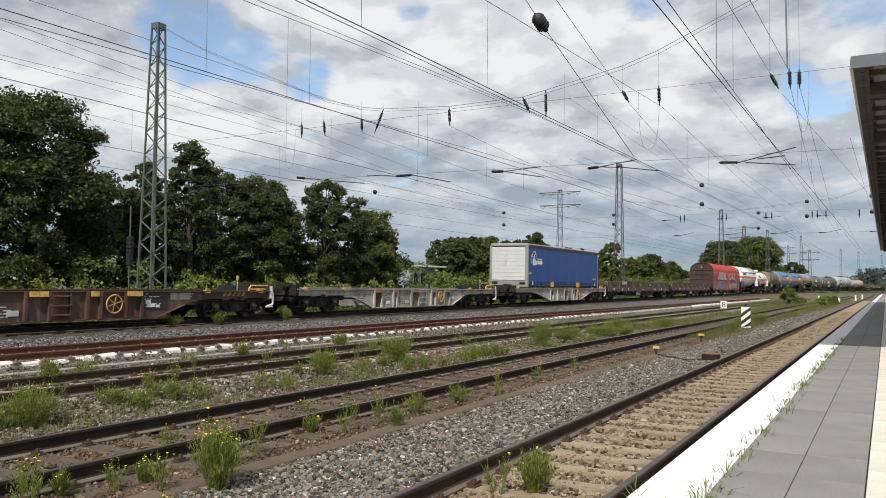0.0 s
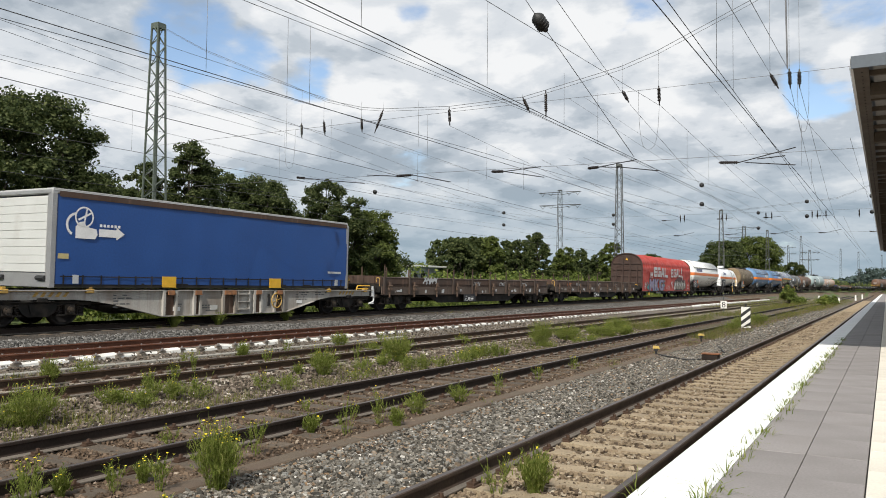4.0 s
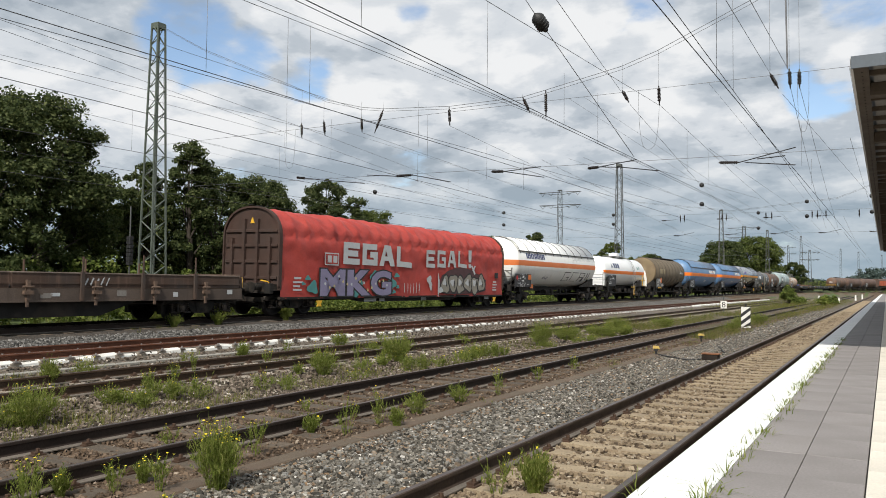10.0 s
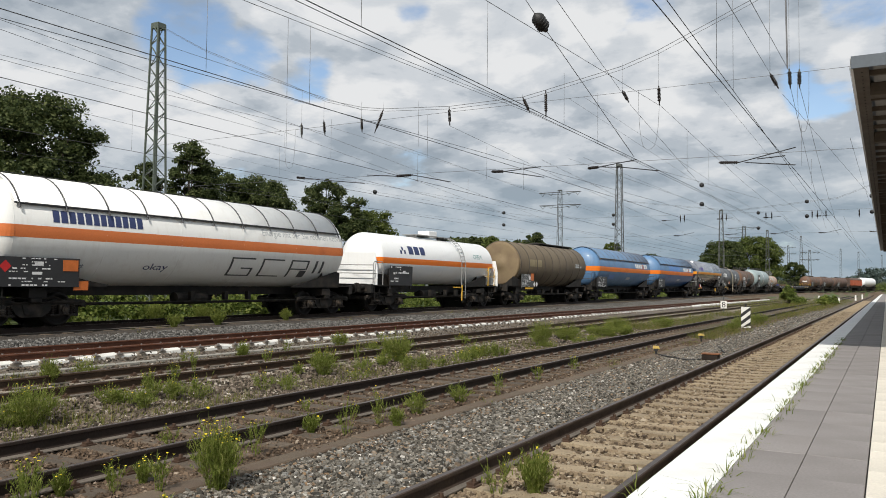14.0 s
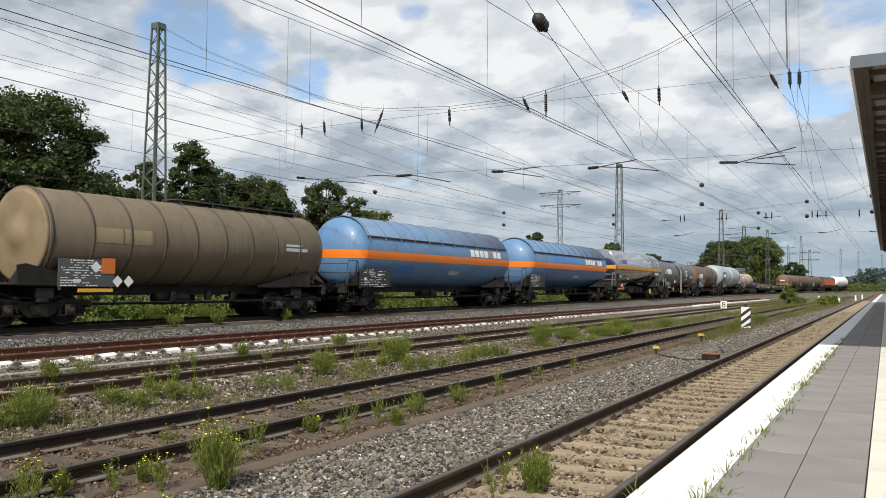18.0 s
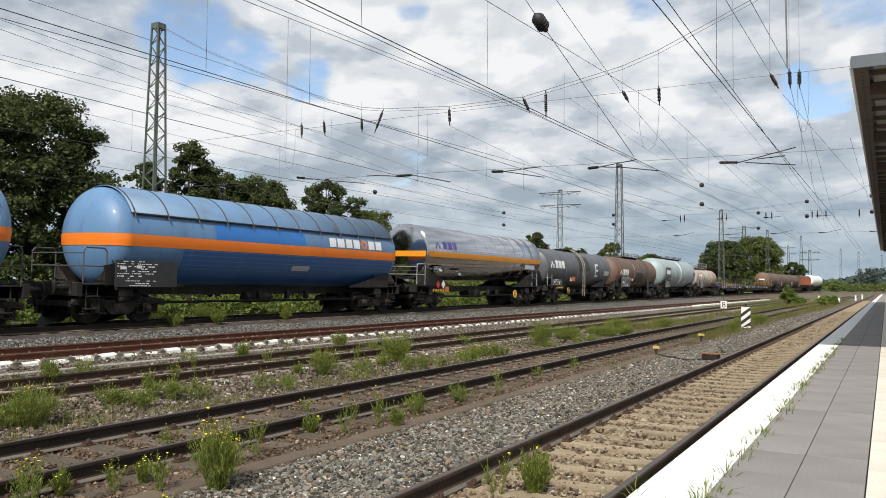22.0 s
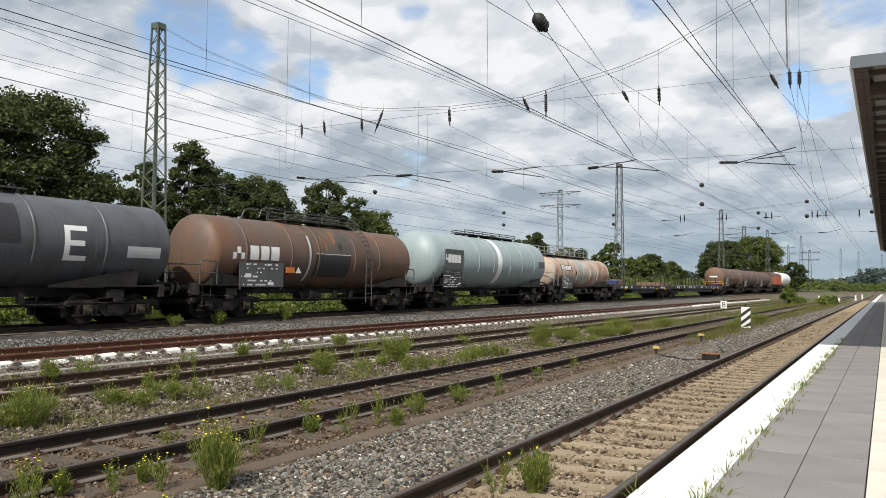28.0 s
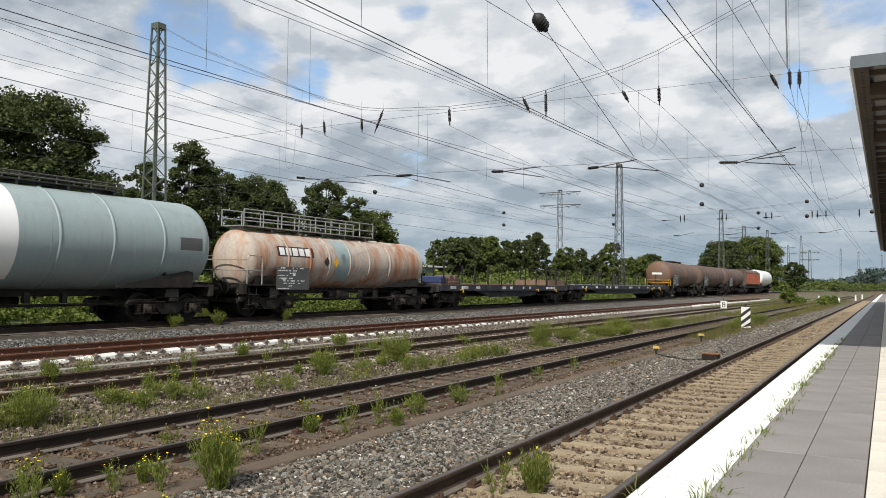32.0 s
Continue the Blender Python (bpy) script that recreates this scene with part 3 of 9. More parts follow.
# ---- lattice masts ----
def lattice(bm, h, w0, w1, bays, leg=0.05, brace=0.028, z0=0.0):
    def corner(i, t):
        w = (w0 + (w1 - w0) * t) / 2
        return Vector(((-w, w, w, -w)[i], (-w, -w, w, w)[i], z0 + h * t))
    for i in range(4):
        a, b = corner(i, 0), corner(i, 1)
        rod(bm, a, b, leg, 4)
    ts = [1 - (1 - k / bays) ** 1.0 for k in range(bays + 1)]
    for k in range(bays):
        for i in range(4):
            j = (i + 1) % 4
            a, b = (i, j) if (k + i) % 2 else (j, i)
            rod(bm, corner(a, ts[k]), corner(b, ts[k + 1]), brace, 4)


def lattice_mast(name, label, x, y, z_top, w0, w1, bays, material, cap=True, z0=None, group="lattice masts", arms=()):
    base = ground_z(x, y) - 0.05 if z0 is None else z0
    t = thing(name, label, "mast", (x, y, base), group=group)
    h = z_top - base
    bm = bmesh.new()
    lattice(bm, h, w0, w1, bays, 0.022 + w0 * 0.028, 0.010 + w0 * 0.016)
    part("lattice", bm, material, t)
    bm = bmesh.new()
    box(bm, -w0 * 0.75, w0 * 0.75, -w0 * 0.75, w0 * 0.75, -0.3, 0.25)
    part("footing", bm, M["concrete"], t)
    if cap:
        bm = bmesh.new()
        box(bm, -w1 * 0.56, w1 * 0.56, -w1 * 0.56, w1 * 0.56, h - 0.22, h + 0.03, 0.01)
        part("head_plate", bm, material, t)
    for za, half in arms:
        bm = bmesh.new()
        for s in (-1, 1):
            rod(bm, (s * half, 0, za - base), (0, 0, za - base + 0.05), 0.035 + half * 0.008, 4)
            rod(bm, (s * half, 0, za - base), (0, 0, za - base - half * 0.12), 0.03 + half * 0.006, 4)
            for q in (0.55, 0.95):
                rod(bm, (s * half * q, 0, za - base), (s * half * (q - 0.12), 0, za - base - half * 0.16), 0.05, 4)
                rod(bm, (s * half * (q - 0.24), 0, za - base), (s * half * (q - 0.12), 0, za - base - half * 0.16), 0.05, 4)
        part("crossarm", bm, material, t)
    return t


lattice_mast("catenary_mast", "tall green-grey lattice catenary mast beside the train track", -26.05, 21.95, 12.35, 0.82, 0.36, 27, M["mast"])
lattice_mast("catenary_mast", "lattice catenary mast overgrown with ivy at its foot", -25.5, 84.3, 15.2, 0.95, 0.5, 20, M["mast_far"])
lattice_mast("catenary_mast", "slender far lattice catenary mast above the trees", -25.5, 145.5, 15.6, 1.1, 0.5, 16, M["mast_far"])
lattice_mast("power_pylon", "grey lattice power pylon with two crossarms", -75.0, 195.0, 27.2, 1.5, 0.85, 16, M["mast_far"], arms=((26.6, 5.9), (23.2, 5.9)))
lattice_mast("power_pylon", "far lattice power pylon with a crossarm", -70.0, 470.0, 37.0, 3.4, 1.5, 10, M["mast_far"], arms=((36.0, 9.0), (30.5, 9.0)))

# ---- overhead line: head spans across the yard, contact and messenger wires along it ----
def strand(bm, pts, r, seg=5):
    """One unbroken thin tube along the points."""
    rings_ = []
    n = len(pts)
    for i, p in enumerate(pts):
        p = Vector(p)
        d = (Vector(pts[min(i + 1, n - 1)]) - Vector(pts[max(i - 1, 0)])).normalized()
        a = d.cross(Vector((0, 0, 1)))
        a = a.normalized() if a.length > 1e-4 else Vector((1, 0, 0))
        b = a.cross(d)
        rings_.append([bm.verts.new(p + r * (a * math.cos(k * 2 * math.pi / seg) + b * math.sin(k * 2 * math.pi / seg))) for k in range(seg)])
    for p, q in zip(rings_, rings_[1:]):
        for k in range(seg):
            bm.faces.new((p[k], p[(k + 1) % seg], q[(k + 1) % seg], q[k]))
    bm.faces.new(rings_[0])
    bm.faces.new(rings_[-1][::-1])


def along(a, b, y0, y1):
    """The straight line through a and b, drawn from y0 to y1."""
    a, b = Vector(a), Vector(b)
    f = lambda y: a + (b - a) * ((y - a.y) / (b.y - a.y))
    return f(y0), f(y1)


def wire(name, pts, r, material, label, sag=0.0, n=16, group="overhead wires"):
    if sag and len(pts) == 2:
        a, b = Vector(pts[0]), Vector(pts[1])
        pts = [a.lerp(b, i / n) - Vector((0, 0, 4 * sag * (i / n) * (1 - i / n))) for i in range(n + 1)]
    bm = bmesh.new()
    strand(bm, pts, r)
    ob = new(name, finish(bm, name, material, True))
    return tagged(ob, label, "wire", group)


CONTACT = "dark copper contact wire above a track"
MESSENGER = "thin steel messenger wire above a track"
HANGERS = []


def contact(a, b, y0, y1, r=0.0082):
    p, q = along(a, b, y0, y1)
    wire("contact_wire", [p, q], r, M["wire"], CONTACT)
    return p, q


contact((-2.61, 10.09, 5.45), (-2.50, 23.74, 5.45), -8, 150)
contact((-2.45, 10.18, 5.45), (-2.53, 21.49, 5.45), -8, 60, 0.006)
contact((-6.64, 7.96, 5.45), (-6.39, 21.32, 5.45), -8, 62)
contact((-6.95, 7.96, 5.55), (-6.52, 21.32, 5.45), -8, 90, 0.006)
contact((-10.74, 6.32, 5.50), (-10.50, 14.95, 5.50), -12, 62)
contact((-11.13, 6.55, 5.50), (-10.45, 14.74, 5.50), -12, 40, 0.006)
contact((-14.96, 8.85, 5.65), (-15.37, 23.60, 5.65), -14, 90)
contact((-21.4, 13.53, 5.95), (-21.2, 22.06, 5.95), -16, 140)
contact((-22.8, 13.53, 5.55), (-22.8, 22.06, 5.55), -16, 90, 0.006)
contact((-25.0, 13.53, 5.25), (-25.0, 22.06, 5.25), -16, 120, 0.009)
contact((-24.2, 13.53, 7.6), (-24.4, 22.06, 7.5), -16, 120, 0.006)

for a, b, y0 in (((-12.98, 8.13, 6.60), (-15.76, 22.00, 7.73), -2), ((-15.62, 9.20, 7.00), (-17.34, 22.00, 6.98), -4),
                 ((-16.22, 9.56, 7.00), (-18.40, 22.00, 6.97), -4), ((-19.42, 11.47, 7.40), (-17.35, 22.00, 7.08), 0),
                 ((-17.04, 10.07, 6.60), (-19.31, 22.00, 7.15), 0), ((-9.25, 9.49, 6.40), (-9.44, 22.00, 7.00), 0),
                 ((-9.23, 9.81, 6.50), (-8.92, 22.00, 6.81), 0), ((-5.57, 11.13, 6.30), (-5.50, 22.00, 6.82), 2),
                 ((-4.56, 11.67, 6.30), (-6.37, 22.00, 6.99), 4), ((-2.13, 12.64, 6.20), (-2.60, 22.00, 7.37), 6),
                 ((-1.80, 12.82, 6.20), (-2.12, 22.00, 7.34), 6)):
    wire("messenger_wire", [along(a, b, y0, 22)[0], Vector(b)], 0.0055, M["wire_thin"], MESSENGER)
for a, b, y1 in (((-5.47, 22.00, 6.81), (-5.45, 35.67, 6.40), 62), ((-6.36, 22.00, 6.96), (-7.18, 35.06, 6.40), 62),
                 ((-2.30, 22.00, 6.78), (-0.82, 40.62, 6.30), 62), ((-1.88, 22.00, 6.88), (-2.39, 41.43, 6.20), 62),
                 ((-2.10, 22.00, 6.89), (-2.73, 37.75, 6.20), 62), ((-12.26, 22.00, 6.86), (-12.65, 33.53, 6.50), 62),
                 ((-15.72, 22.00, 6.94), (-15.71, 34.04, 6.60), 62), ((-9.44, 22.00, 7.00), (-7.62, 29.85, 6.20), 40),
                 ((-17.34, 22.00, 6.98), (-19.44, 38.44, 6.70), 62), ((-18.40, 22.0, 6.97), (-20.9, 40.0, 6.60), 62)):
    m_ = along(a, b, 22, y1)[1]
    m_.z = max(m_.z, 6.0)
    wire("messenger_wire", [Vector(a), Vector(b), m_], 0.0055, M["wire_thin"], MESSENGER)
for x in (-2.6, -6.5, -11.0, -15.6, -20.4):
    wire("messenger_wire", [(x, 62, 6.9), (x + 0.6, 130, 6.9)], 0.0065, M["wire_thin"], MESSENGER, 0.9)
    wire("contact_wire", [(x, 62, 5.75), (x + 0.4, 130, 5.6)], 0.0085, M["wire"], CONTACT)


def dropper(p, q):
    wire("dropper", [p, q], 0.004, M["wire_thin"], "thin vertical dropper between two wires", group="droppers")


for x, y, z0, z1 in ((-6.62, 9.2, 5.45, 7.4), (-6.5, 13.1, 5.45, 7.4), (-6.52, 17.2, 5.45, 6.7), (-6.5, 19.6, 5.45, 6.75), (-2.55, 14.2, 5.45, 8.2), (-2.50, 15.6, 5.45, 8.2),
                     (-10.6, 10.0, 5.5, 7.1), (-10.7, 12.3, 5.5, 7.2), (-10.6, 12.9, 5.5, 7.2), (-11.0, 18.0, 5.45, 6.7), (-11.9, 20.0, 5.5, 6.8), (-15.2, 13.0, 5.65, 7.0),
                     (-15.3, 17.6, 5.65, 7.0), (-15.2, 19.6, 5.65, 6.9), (-15.6, 25.5, 5.65, 6.8), (-12.4, 25.0, 5.5, 6.7), (-12.5, 28.5, 5.5, 6.6), (-5.5, 25.5, 5.4, 6.7), (-5.5, 29.0, 5.4, 6.6),
                     (-2.2, 26.0, 5.45, 6.7), (-2.3, 31.0, 5.45, 6.4), (-21.3, 17.0, 5.95, 7.3), (-21.2, 24.0, 5.95, 7.2), (-16.3, 31.0, 5.65, 6.6)):
    dropper((x, y, z0), (x, y, z1))


def head_span(y, pts, z_cross, z_low, r=0.008, dip=1.0):
    wire("span_wire", [(p[0], y, p[1]) for p in pts], r, M["wire_thin"], "sagging head span wire across the tracks", group="head spans")
    wire("span_wire", [(p[0], y + 0.12, p[1] - 0.06) for p in pts], r * 0.8, M["wire_thin"], "sagging head span wire across the tracks", group="head spans")
    x0, x1 = pts[0][0], pts[-1][0]
    wire("cross_wire", [(x0, y, z_cross), (x1, y, z_cross)], 0.006, M["wire_thin"], "level cross wire of the head span", group="head spans")
    wire("cross_wire", [(x0, y, z_low), ((x0 + x1) / 2, y, z_low - 0.25 * dip), (x1, y, z_low - 0.42 * dip)], 0.006, M["wire_thin"], "low steadying wire of the head span", group="head spans")


head_span(22.0, [(-26.0, 12.3), (-23.5, 10.97), (-18.82, 8.92), (-17.37, 8.27), (-15.76, 7.83), (-14.82, 7.68), (-12.28, 7.50), (-9.69, 7.52), (-8.94, 7.65),
                 (-6.62, 8.07), (-5.56, 8.39), (-3.05, 9.42), (1.5, 11.6), (9.6, 15.4)], 7.31, 5.55)
head_span(62.0, [(-25.5, 12.5), (-18, 8.6), (-10, 7.55), (-3, 8.2), (9.6, 13.0)], 7.35, 5.75, dip=0.0)


def make_insulator():
    bm = bmesh.new()
    prof = [(0.012, 0.0), (0.02, 0.02), (0.02, 0.06)]
    for i in range(9):
        z = 0.085 + i * 0.038
        prof += [(0.032, z), (0.050, z + 0.008), (0.052, z + 0.020), (0.034, z + 0.030)]
    prof += [(0.02, 0.445), (0.02, 0.5), (0.012, 0.55)]
    lathe(bm, prof, 10, "Z")
    return finish(bm, "insulator", M["insulator"])


INSULATOR = make_insulator()


def insulator(top, bottom, big=1.0):
    top, bottom = Vector(top), Vector(bottom)
    d = bottom - top
    ob = new("insulator", INSULATOR)
    ob.matrix_basis = Matrix.Translation(top) @ d.to_track_quat("Z", "Y").to_matrix().to_4x4() @ Matrix.Diagonal((0.98 * big, 0.98 * big, d.length / 0.55, 1))
    return tagged(ob, "brown ribbed porcelain insulator hanging from the span wire", "insulator", "insulators")


K = 22.0 / 20.2
for x0, z0, x1, z1 in ((-16.91, 7.05, -16.89, 6.54), (-15.98, 7.06, -15.92, 6.55), (-14.47, 7.02, -14.44, 6.51), (-13.63, 7.19, -13.96, 6.45), (-11.28, 7.0, -11.25, 6.44),
                       (-8.9, 7.04, -8.67, 6.57), (-8.2, 7.16, -8.19, 6.39), (-6.03, 6.91, -5.85, 6.56), (-5.07, 6.92, -5.05, 6.40), (-2.39, 6.91, -2.2, 6.51),
                       (-1.96, 6.96, -1.94, 6.47), (-1.74, 6.93, -1.74, 6.46)):
    insulator((x0 * K, 22, (z0 - CAM_Z) * K + CAM_Z), (x1 * K, 22, (z1 - CAM_Z) * K + CAM_Z))
    xr = x0 * K
    dropper((xr, 22, (z0 - CAM_Z) * K + CAM_Z), (xr, 22, float(np.interp(xr, [-26, -23.5, -17.37, -12.28, -8.94, -5.56, -3.05, 1.5], [12.3, 10.97, 8.27, 7.5, 7.65, 8.39, 9.42, 11.6]))))
for x in (-13.9, -13.6, -10.8, -10.5, -7.7, -7.3, -4.6, -4.25, -3.7, -1.6):
    insulator((x, 62, 7.352), (x, 62, 6.75))
rod_bm = bmesh.new()
rod(rod_bm, (-2.18, 22, 7.45), (-2.22, 22, 10.5), 0.02, 6)
tagged(new("hanger_rod", finish(rod_bm, "hanger_rod", M["wire_thin"])), "grey steel hanger rod above an insulator", "rod")


def steady_arm(ins, tubes, label="registration arm with a dark insulator"):
    t = thing("registration_arm", label, "arm", ins[0], group="registration arms")
    o = Vector(ins[0])
    bm = bmesh.new()
    a, b = Vector(ins[0]) - o, Vector(ins[1]) - o
    rod(bm, a, b, 0.02, 8)
    rod(bm, a.lerp(b, 0.08), a.lerp(b, 0.92), 0.03, 8)
    for i in range(8):
        c = a.lerp(b, 0.12 + i * 0.108)
        dd = (b - a).normalized() * 0.012
        rod(bm, c - dd, c + dd, 0.045, 10)
    part("arm_insulator", bm, M["insulator"], t)
    for p, q in tubes:
        bm = bmesh.new()
        rod(bm, Vector(p) - o, Vector(q) - o, 0.014, 6)
        part("arm_tube", bm, M["wire"], t)


steady_arm([(-14.32, 22, 5.34), (-13.65, 22, 5.34)], [((-15.48, 22, 5.45), (-14.32, 22, 5.34)), ((-13.65, 22, 5.34), (-12.21, 22, 5.03))])
steady_arm([(-10.74, 22, 5.27), (-10.31, 22, 5.25)], [((-10.31, 22, 5.25), (-9.08, 22, 5.32)), ((-10.31, 22, 5.25), (-8.97, 22, 4.99))])
steady_arm([(-7.60, 22, 5.17), (-7.25, 22, 5.19)], [((-7.25, 22, 5.19), (-6.15, 22, 5.33)), ((-7.25, 22, 5.19), (-6.6, 22, 5.14)), ((-6.59, 22, 5.14), (-5.54, 22, 4.97))])
steady_arm([(-3.91, 22, 5.09), (-3.39, 22, 5.06)], [((-3.39, 22, 5.06), (-2.00, 22, 5.36)), ((-3.25, 22, 5.05), (-2.01, 22, 4.90)), ((-2.94, 22, 5.12), (-2.25, 22, 5.16))])
steady_arm([(-18.6, 22, 5.55), (-18.2, 22, 5.5)], [((-18.2, 22, 5.5), (-17.6, 22, 5.42)), ((-17.69, 22, 5.42), (-15.59, 22, 5.17))])
for x in (-14.4, -10.6, -7.4, -4.2, -1.0):
    steady_arm([(x, 62, 5.75), (x + 0.4, 62, 5.72)], [((x + 0.4, 62, 5.72), (x + 1.5, 62, 5.95))], "far registration arm with a dark insulator")
for x in (-15.4, -11.2, -7.9, -4.4):
    steady_arm([(x, 62.1, 6.95), (x + 0.4, 62.1, 6.95)], [((x + 0.4, 62.1, 6.95), (x + 1.2, 62.1, 7.0))], "far registration arm with a dark insulator")


def jumper(x, y, z0, z1, w):
    """A slack loop between two wires."""
    pts = [(x + w * (1 - math.cos(a)) / 2, y, z1 + (z0 - z1) * (1 - math.sin(a)) ** 1.5) for a in np.linspace(0, math.pi, 13)]
    wire("jumper_loop", pts, 0.0045, M["wire_thin"], "slack jumper cable looped between wires", group="jumpers")


jumper(-6.1, 22.0, 7.31, 5.6, 0.6)
jumper(-1.95, 22.0, 7.31, 5.75, 0.28)
jumper(-19.2, 22.0, 7.31, 5.9, 0.5)

# weight and its stay
wire("stay_wire", [(-8.2, 16.6, 9.9), (-7.27, 17.31, 8.20), (-6.37, 22.52, 5.50)], 0.009, M["wire_thin"], "slanting stay wire with a dark weight")
bm = bmesh.new()
lathe(bm, [(0.03, -0.30), (0.10, -0.24), (0.155, -0.18), (0.16, 0.14), (0.11, 0.19), (0.06, 0.21), (0.055, 0.27), (0.02, 0.30)], 16, "Z")
for z in (-0.14, -0.06, 0.02, 0.10):
    lathe(bm, [(0.158, z - 0.008), (0.170, z), (0.158, z + 0.008)], 16, "Z")
wt = tagged(new("wire_insulator", finish(bm, "wire_insulator", M["black"])), "dark barrel insulator threaded on a stay wire", "insulator")
wt.matrix_basis = Matrix.Translation((-7.24, 17.5, 8.10)) @ (Vector((-6.37, 22.52, 5.5)) - Vector((-7.6, 17.0, 8.9))).to_track_quat("Z", "Y").to_matrix().to_4x4()
bm = bmesh.new()
lathe(bm, [(0.02, -0.15), (0.075, -0.12), (0.112, -0.06), (0.12, 0.0), (0.112, 0.06), (0.075, 0.12), (0.02, 0.15)], 12, "Z")
BALL = finish(bm, "wire_ball", M["black"], True)
for x, y, zs in ((-8.09, 40.84, (6.9, 5.93)), (-17.16, 55.3, (6.9, 6.23)), (-7.63, 57.5, (6.9, 5.85)), (-4.07, 51.1, (6.9, 6.03)), (-0.65, 49.4, (6.9, 6.02)), (-25.0, 36.3, (6.9,)), (-23.7, 50.6, (6.9, 6.03))):
    for z in zs:
        ob = tagged(new("wire_insulator", BALL), "small dark ball insulator on an overhead wire", "insulator", "ball insulators")
        ob.location = (x, y, z)
        ob.rotation_euler = (math.pi / 2, 0, 0)
        wire("ball_wire", [(x - 0.1, 22, 7.31 if z > 6.5 else 5.5), (x, y, z), (x + 0.1, 62, 7.35 if z > 6.5 else 5.75)], 0.0038, M["wire_thin"], "thin wire carrying ball insulators")

for y in (22.0, 62.0):
    lattice_mast("catenary_mast", "lattice catenary mast behind the platform", 9.7, y, 15.8, 0.82, 0.36, 16, M["mast_far"])

# ---- the goods train: wagon space has y along the train, +x to the platform, z = 0 on the rail heads ----
TRAIN = []
WHEELS = {-1: [], 1: []}


def dist(t):
    """How far the slowing train has come at t seconds."""
    return 7.81495 * t + 0.0394568 * t ** 2 - 0.00360831 * t ** 3 + 0.000100498 * t ** 4 - 1.0149e-6 * t ** 5


def train_pose(s):
    return pose(train_x(s), s, train_z(s), 0, 0.7, -math.degrees(math.atan(train_slope(s))))


def wagon(name, label, s0, s1, category="goods wagon"):
    w = thing(name, label, category, group="wagons of the goods train")
    mid = (s0 + s1) / 2
    w.matrix_basis = train_pose(mid)
    TRAIN.append((w, mid))
    return w, mid, (s1 - s0) / 2


def make_bogie():
    """Cast two-axle bogie frame with side frames, headstocks, brake hangers and rigging."""
    bm = bmesh.new()
    for s in (-1, 1):
        x = s * 1.0
        prism(bm, [(-1.62, 0.60), (-1.55, 0.72), (-1.15, 0.76), (-0.62, 0.74), (-0.42, 0.66), (0.42, 0.66), (0.62, 0.74), (1.15, 0.76), (1.55, 0.72), (1.62, 0.60),
                   (1.50, 0.56), (1.22, 0.60), (0.60, 0.58), (0.45, 0.36), (0.28, 0.27), (-0.28, 0.27), (-0.45, 0.36), (-0.60, 0.58), (-1.22, 0.60), (-1.50, 0.56)], "x", x - 0.055, x + 0.055)
        prism(bm, [(-0.30, 0.62), (0.30, 0.62), (0.22, 0.34), (-0.22, 0.34)], "x", *sorted((x + s * 0.055, x + s * 0.09)))
        box(bm, *sorted((x + s * 0.02, x + s * 0.24)), -0.16, 0.16, 0.66, 0.78, 0.02)
        rod(bm, (x + s * 0.10, -1.5, 0.66), (x + s * 0.10, 1.5, 0.66), 0.018, 5)
        pipe(bm, [(x + s * 0.09, -0.9, 0.70), (x + s * 0.11, -0.5, 0.80), (x + s * 0.11, 0.1, 0.74), (x + s * 0.11, 0.6, 0.82), (x + s * 0.09, 0.9, 0.70)], 0.014, 5)
        for y in (-1.45, -0.36, 0.36, 1.45):
            box(bm, s * 0.68, s * 0.86, y - 0.05, y + 0.05, 0.26, 0.66) if s > 0 else box(bm, s * 0.86, s * 0.68, y - 0.05, y + 0.05, 0.26, 0.66)
            rod(bm, (s * 0.77, y, 0.60), (s * 0.77, y, 0.84), 0.02, 5)
    box(bm, -1.0, 1.0, -0.24, 0.24, 0.44, 0.72, 0.03)
    for y in (-1.58, 1.58):
        box(bm, -1.0, 1.0, y - 0.05, y + 0.05, 0.52, 0.68)
    rod(bm, (-0.2, -1.5, 0.42), (-0.2, 1.5, 0.42), 0.025, 5)
    rod(bm, (0.2, -1.5, 0.34), (0.2, 1.5, 0.34), 0.025, 5)
    return finish(bm, "bogie", M["bogie"])


def make_axle_box(s):
    """Axle box with its cover, yoke and two coil springs, on one side of the bogie."""
    bm = bmesh.new()
    box(bm, *sorted((-0.10 * s, 0.13 * s)), -0.15, 0.15, -0.15, 0.14, 0.02)
    rod(bm, (0.10 * s, 0, 0), (0.19 * s, 0, 0), 0.115, 12)
    rod(bm, (0.19 * s, 0, 0), (0.215 * s, 0, 0), 0.06, 8)
    for k in range(4):
        q = k * math.pi / 2 + math.pi / 4
        rod(bm, (0.18 * s, 0.085 * math.cos(q), 0.085 * math.sin(q)), (0.205 * s, 0.085 * math.cos(q), 0.085 * math.sin(q)), 0.016, 5)
    for e in (-1, 1):
        box(bm, *sorted((-0.09 * s, 0.11 * s)), *sorted((e * 0.15, e * 0.40)), -0.17, -0.13)
        pts = [(0.01 * s + 0.085 * math.cos(k * 0.785), e * 0.28 + 0.085 * math.sin(k * 0.785), -0.13 + 0.0078 * k) for k in range(34)]
        pipe(bm, pts, 0.017, 5)
        rod(bm, (0.01 * s, e * 0.28, -0.13), (0.01 * s, e * 0.28, 0.14), 0.035, 6)
    return finish(bm, "axle_box", M["axle_box"])


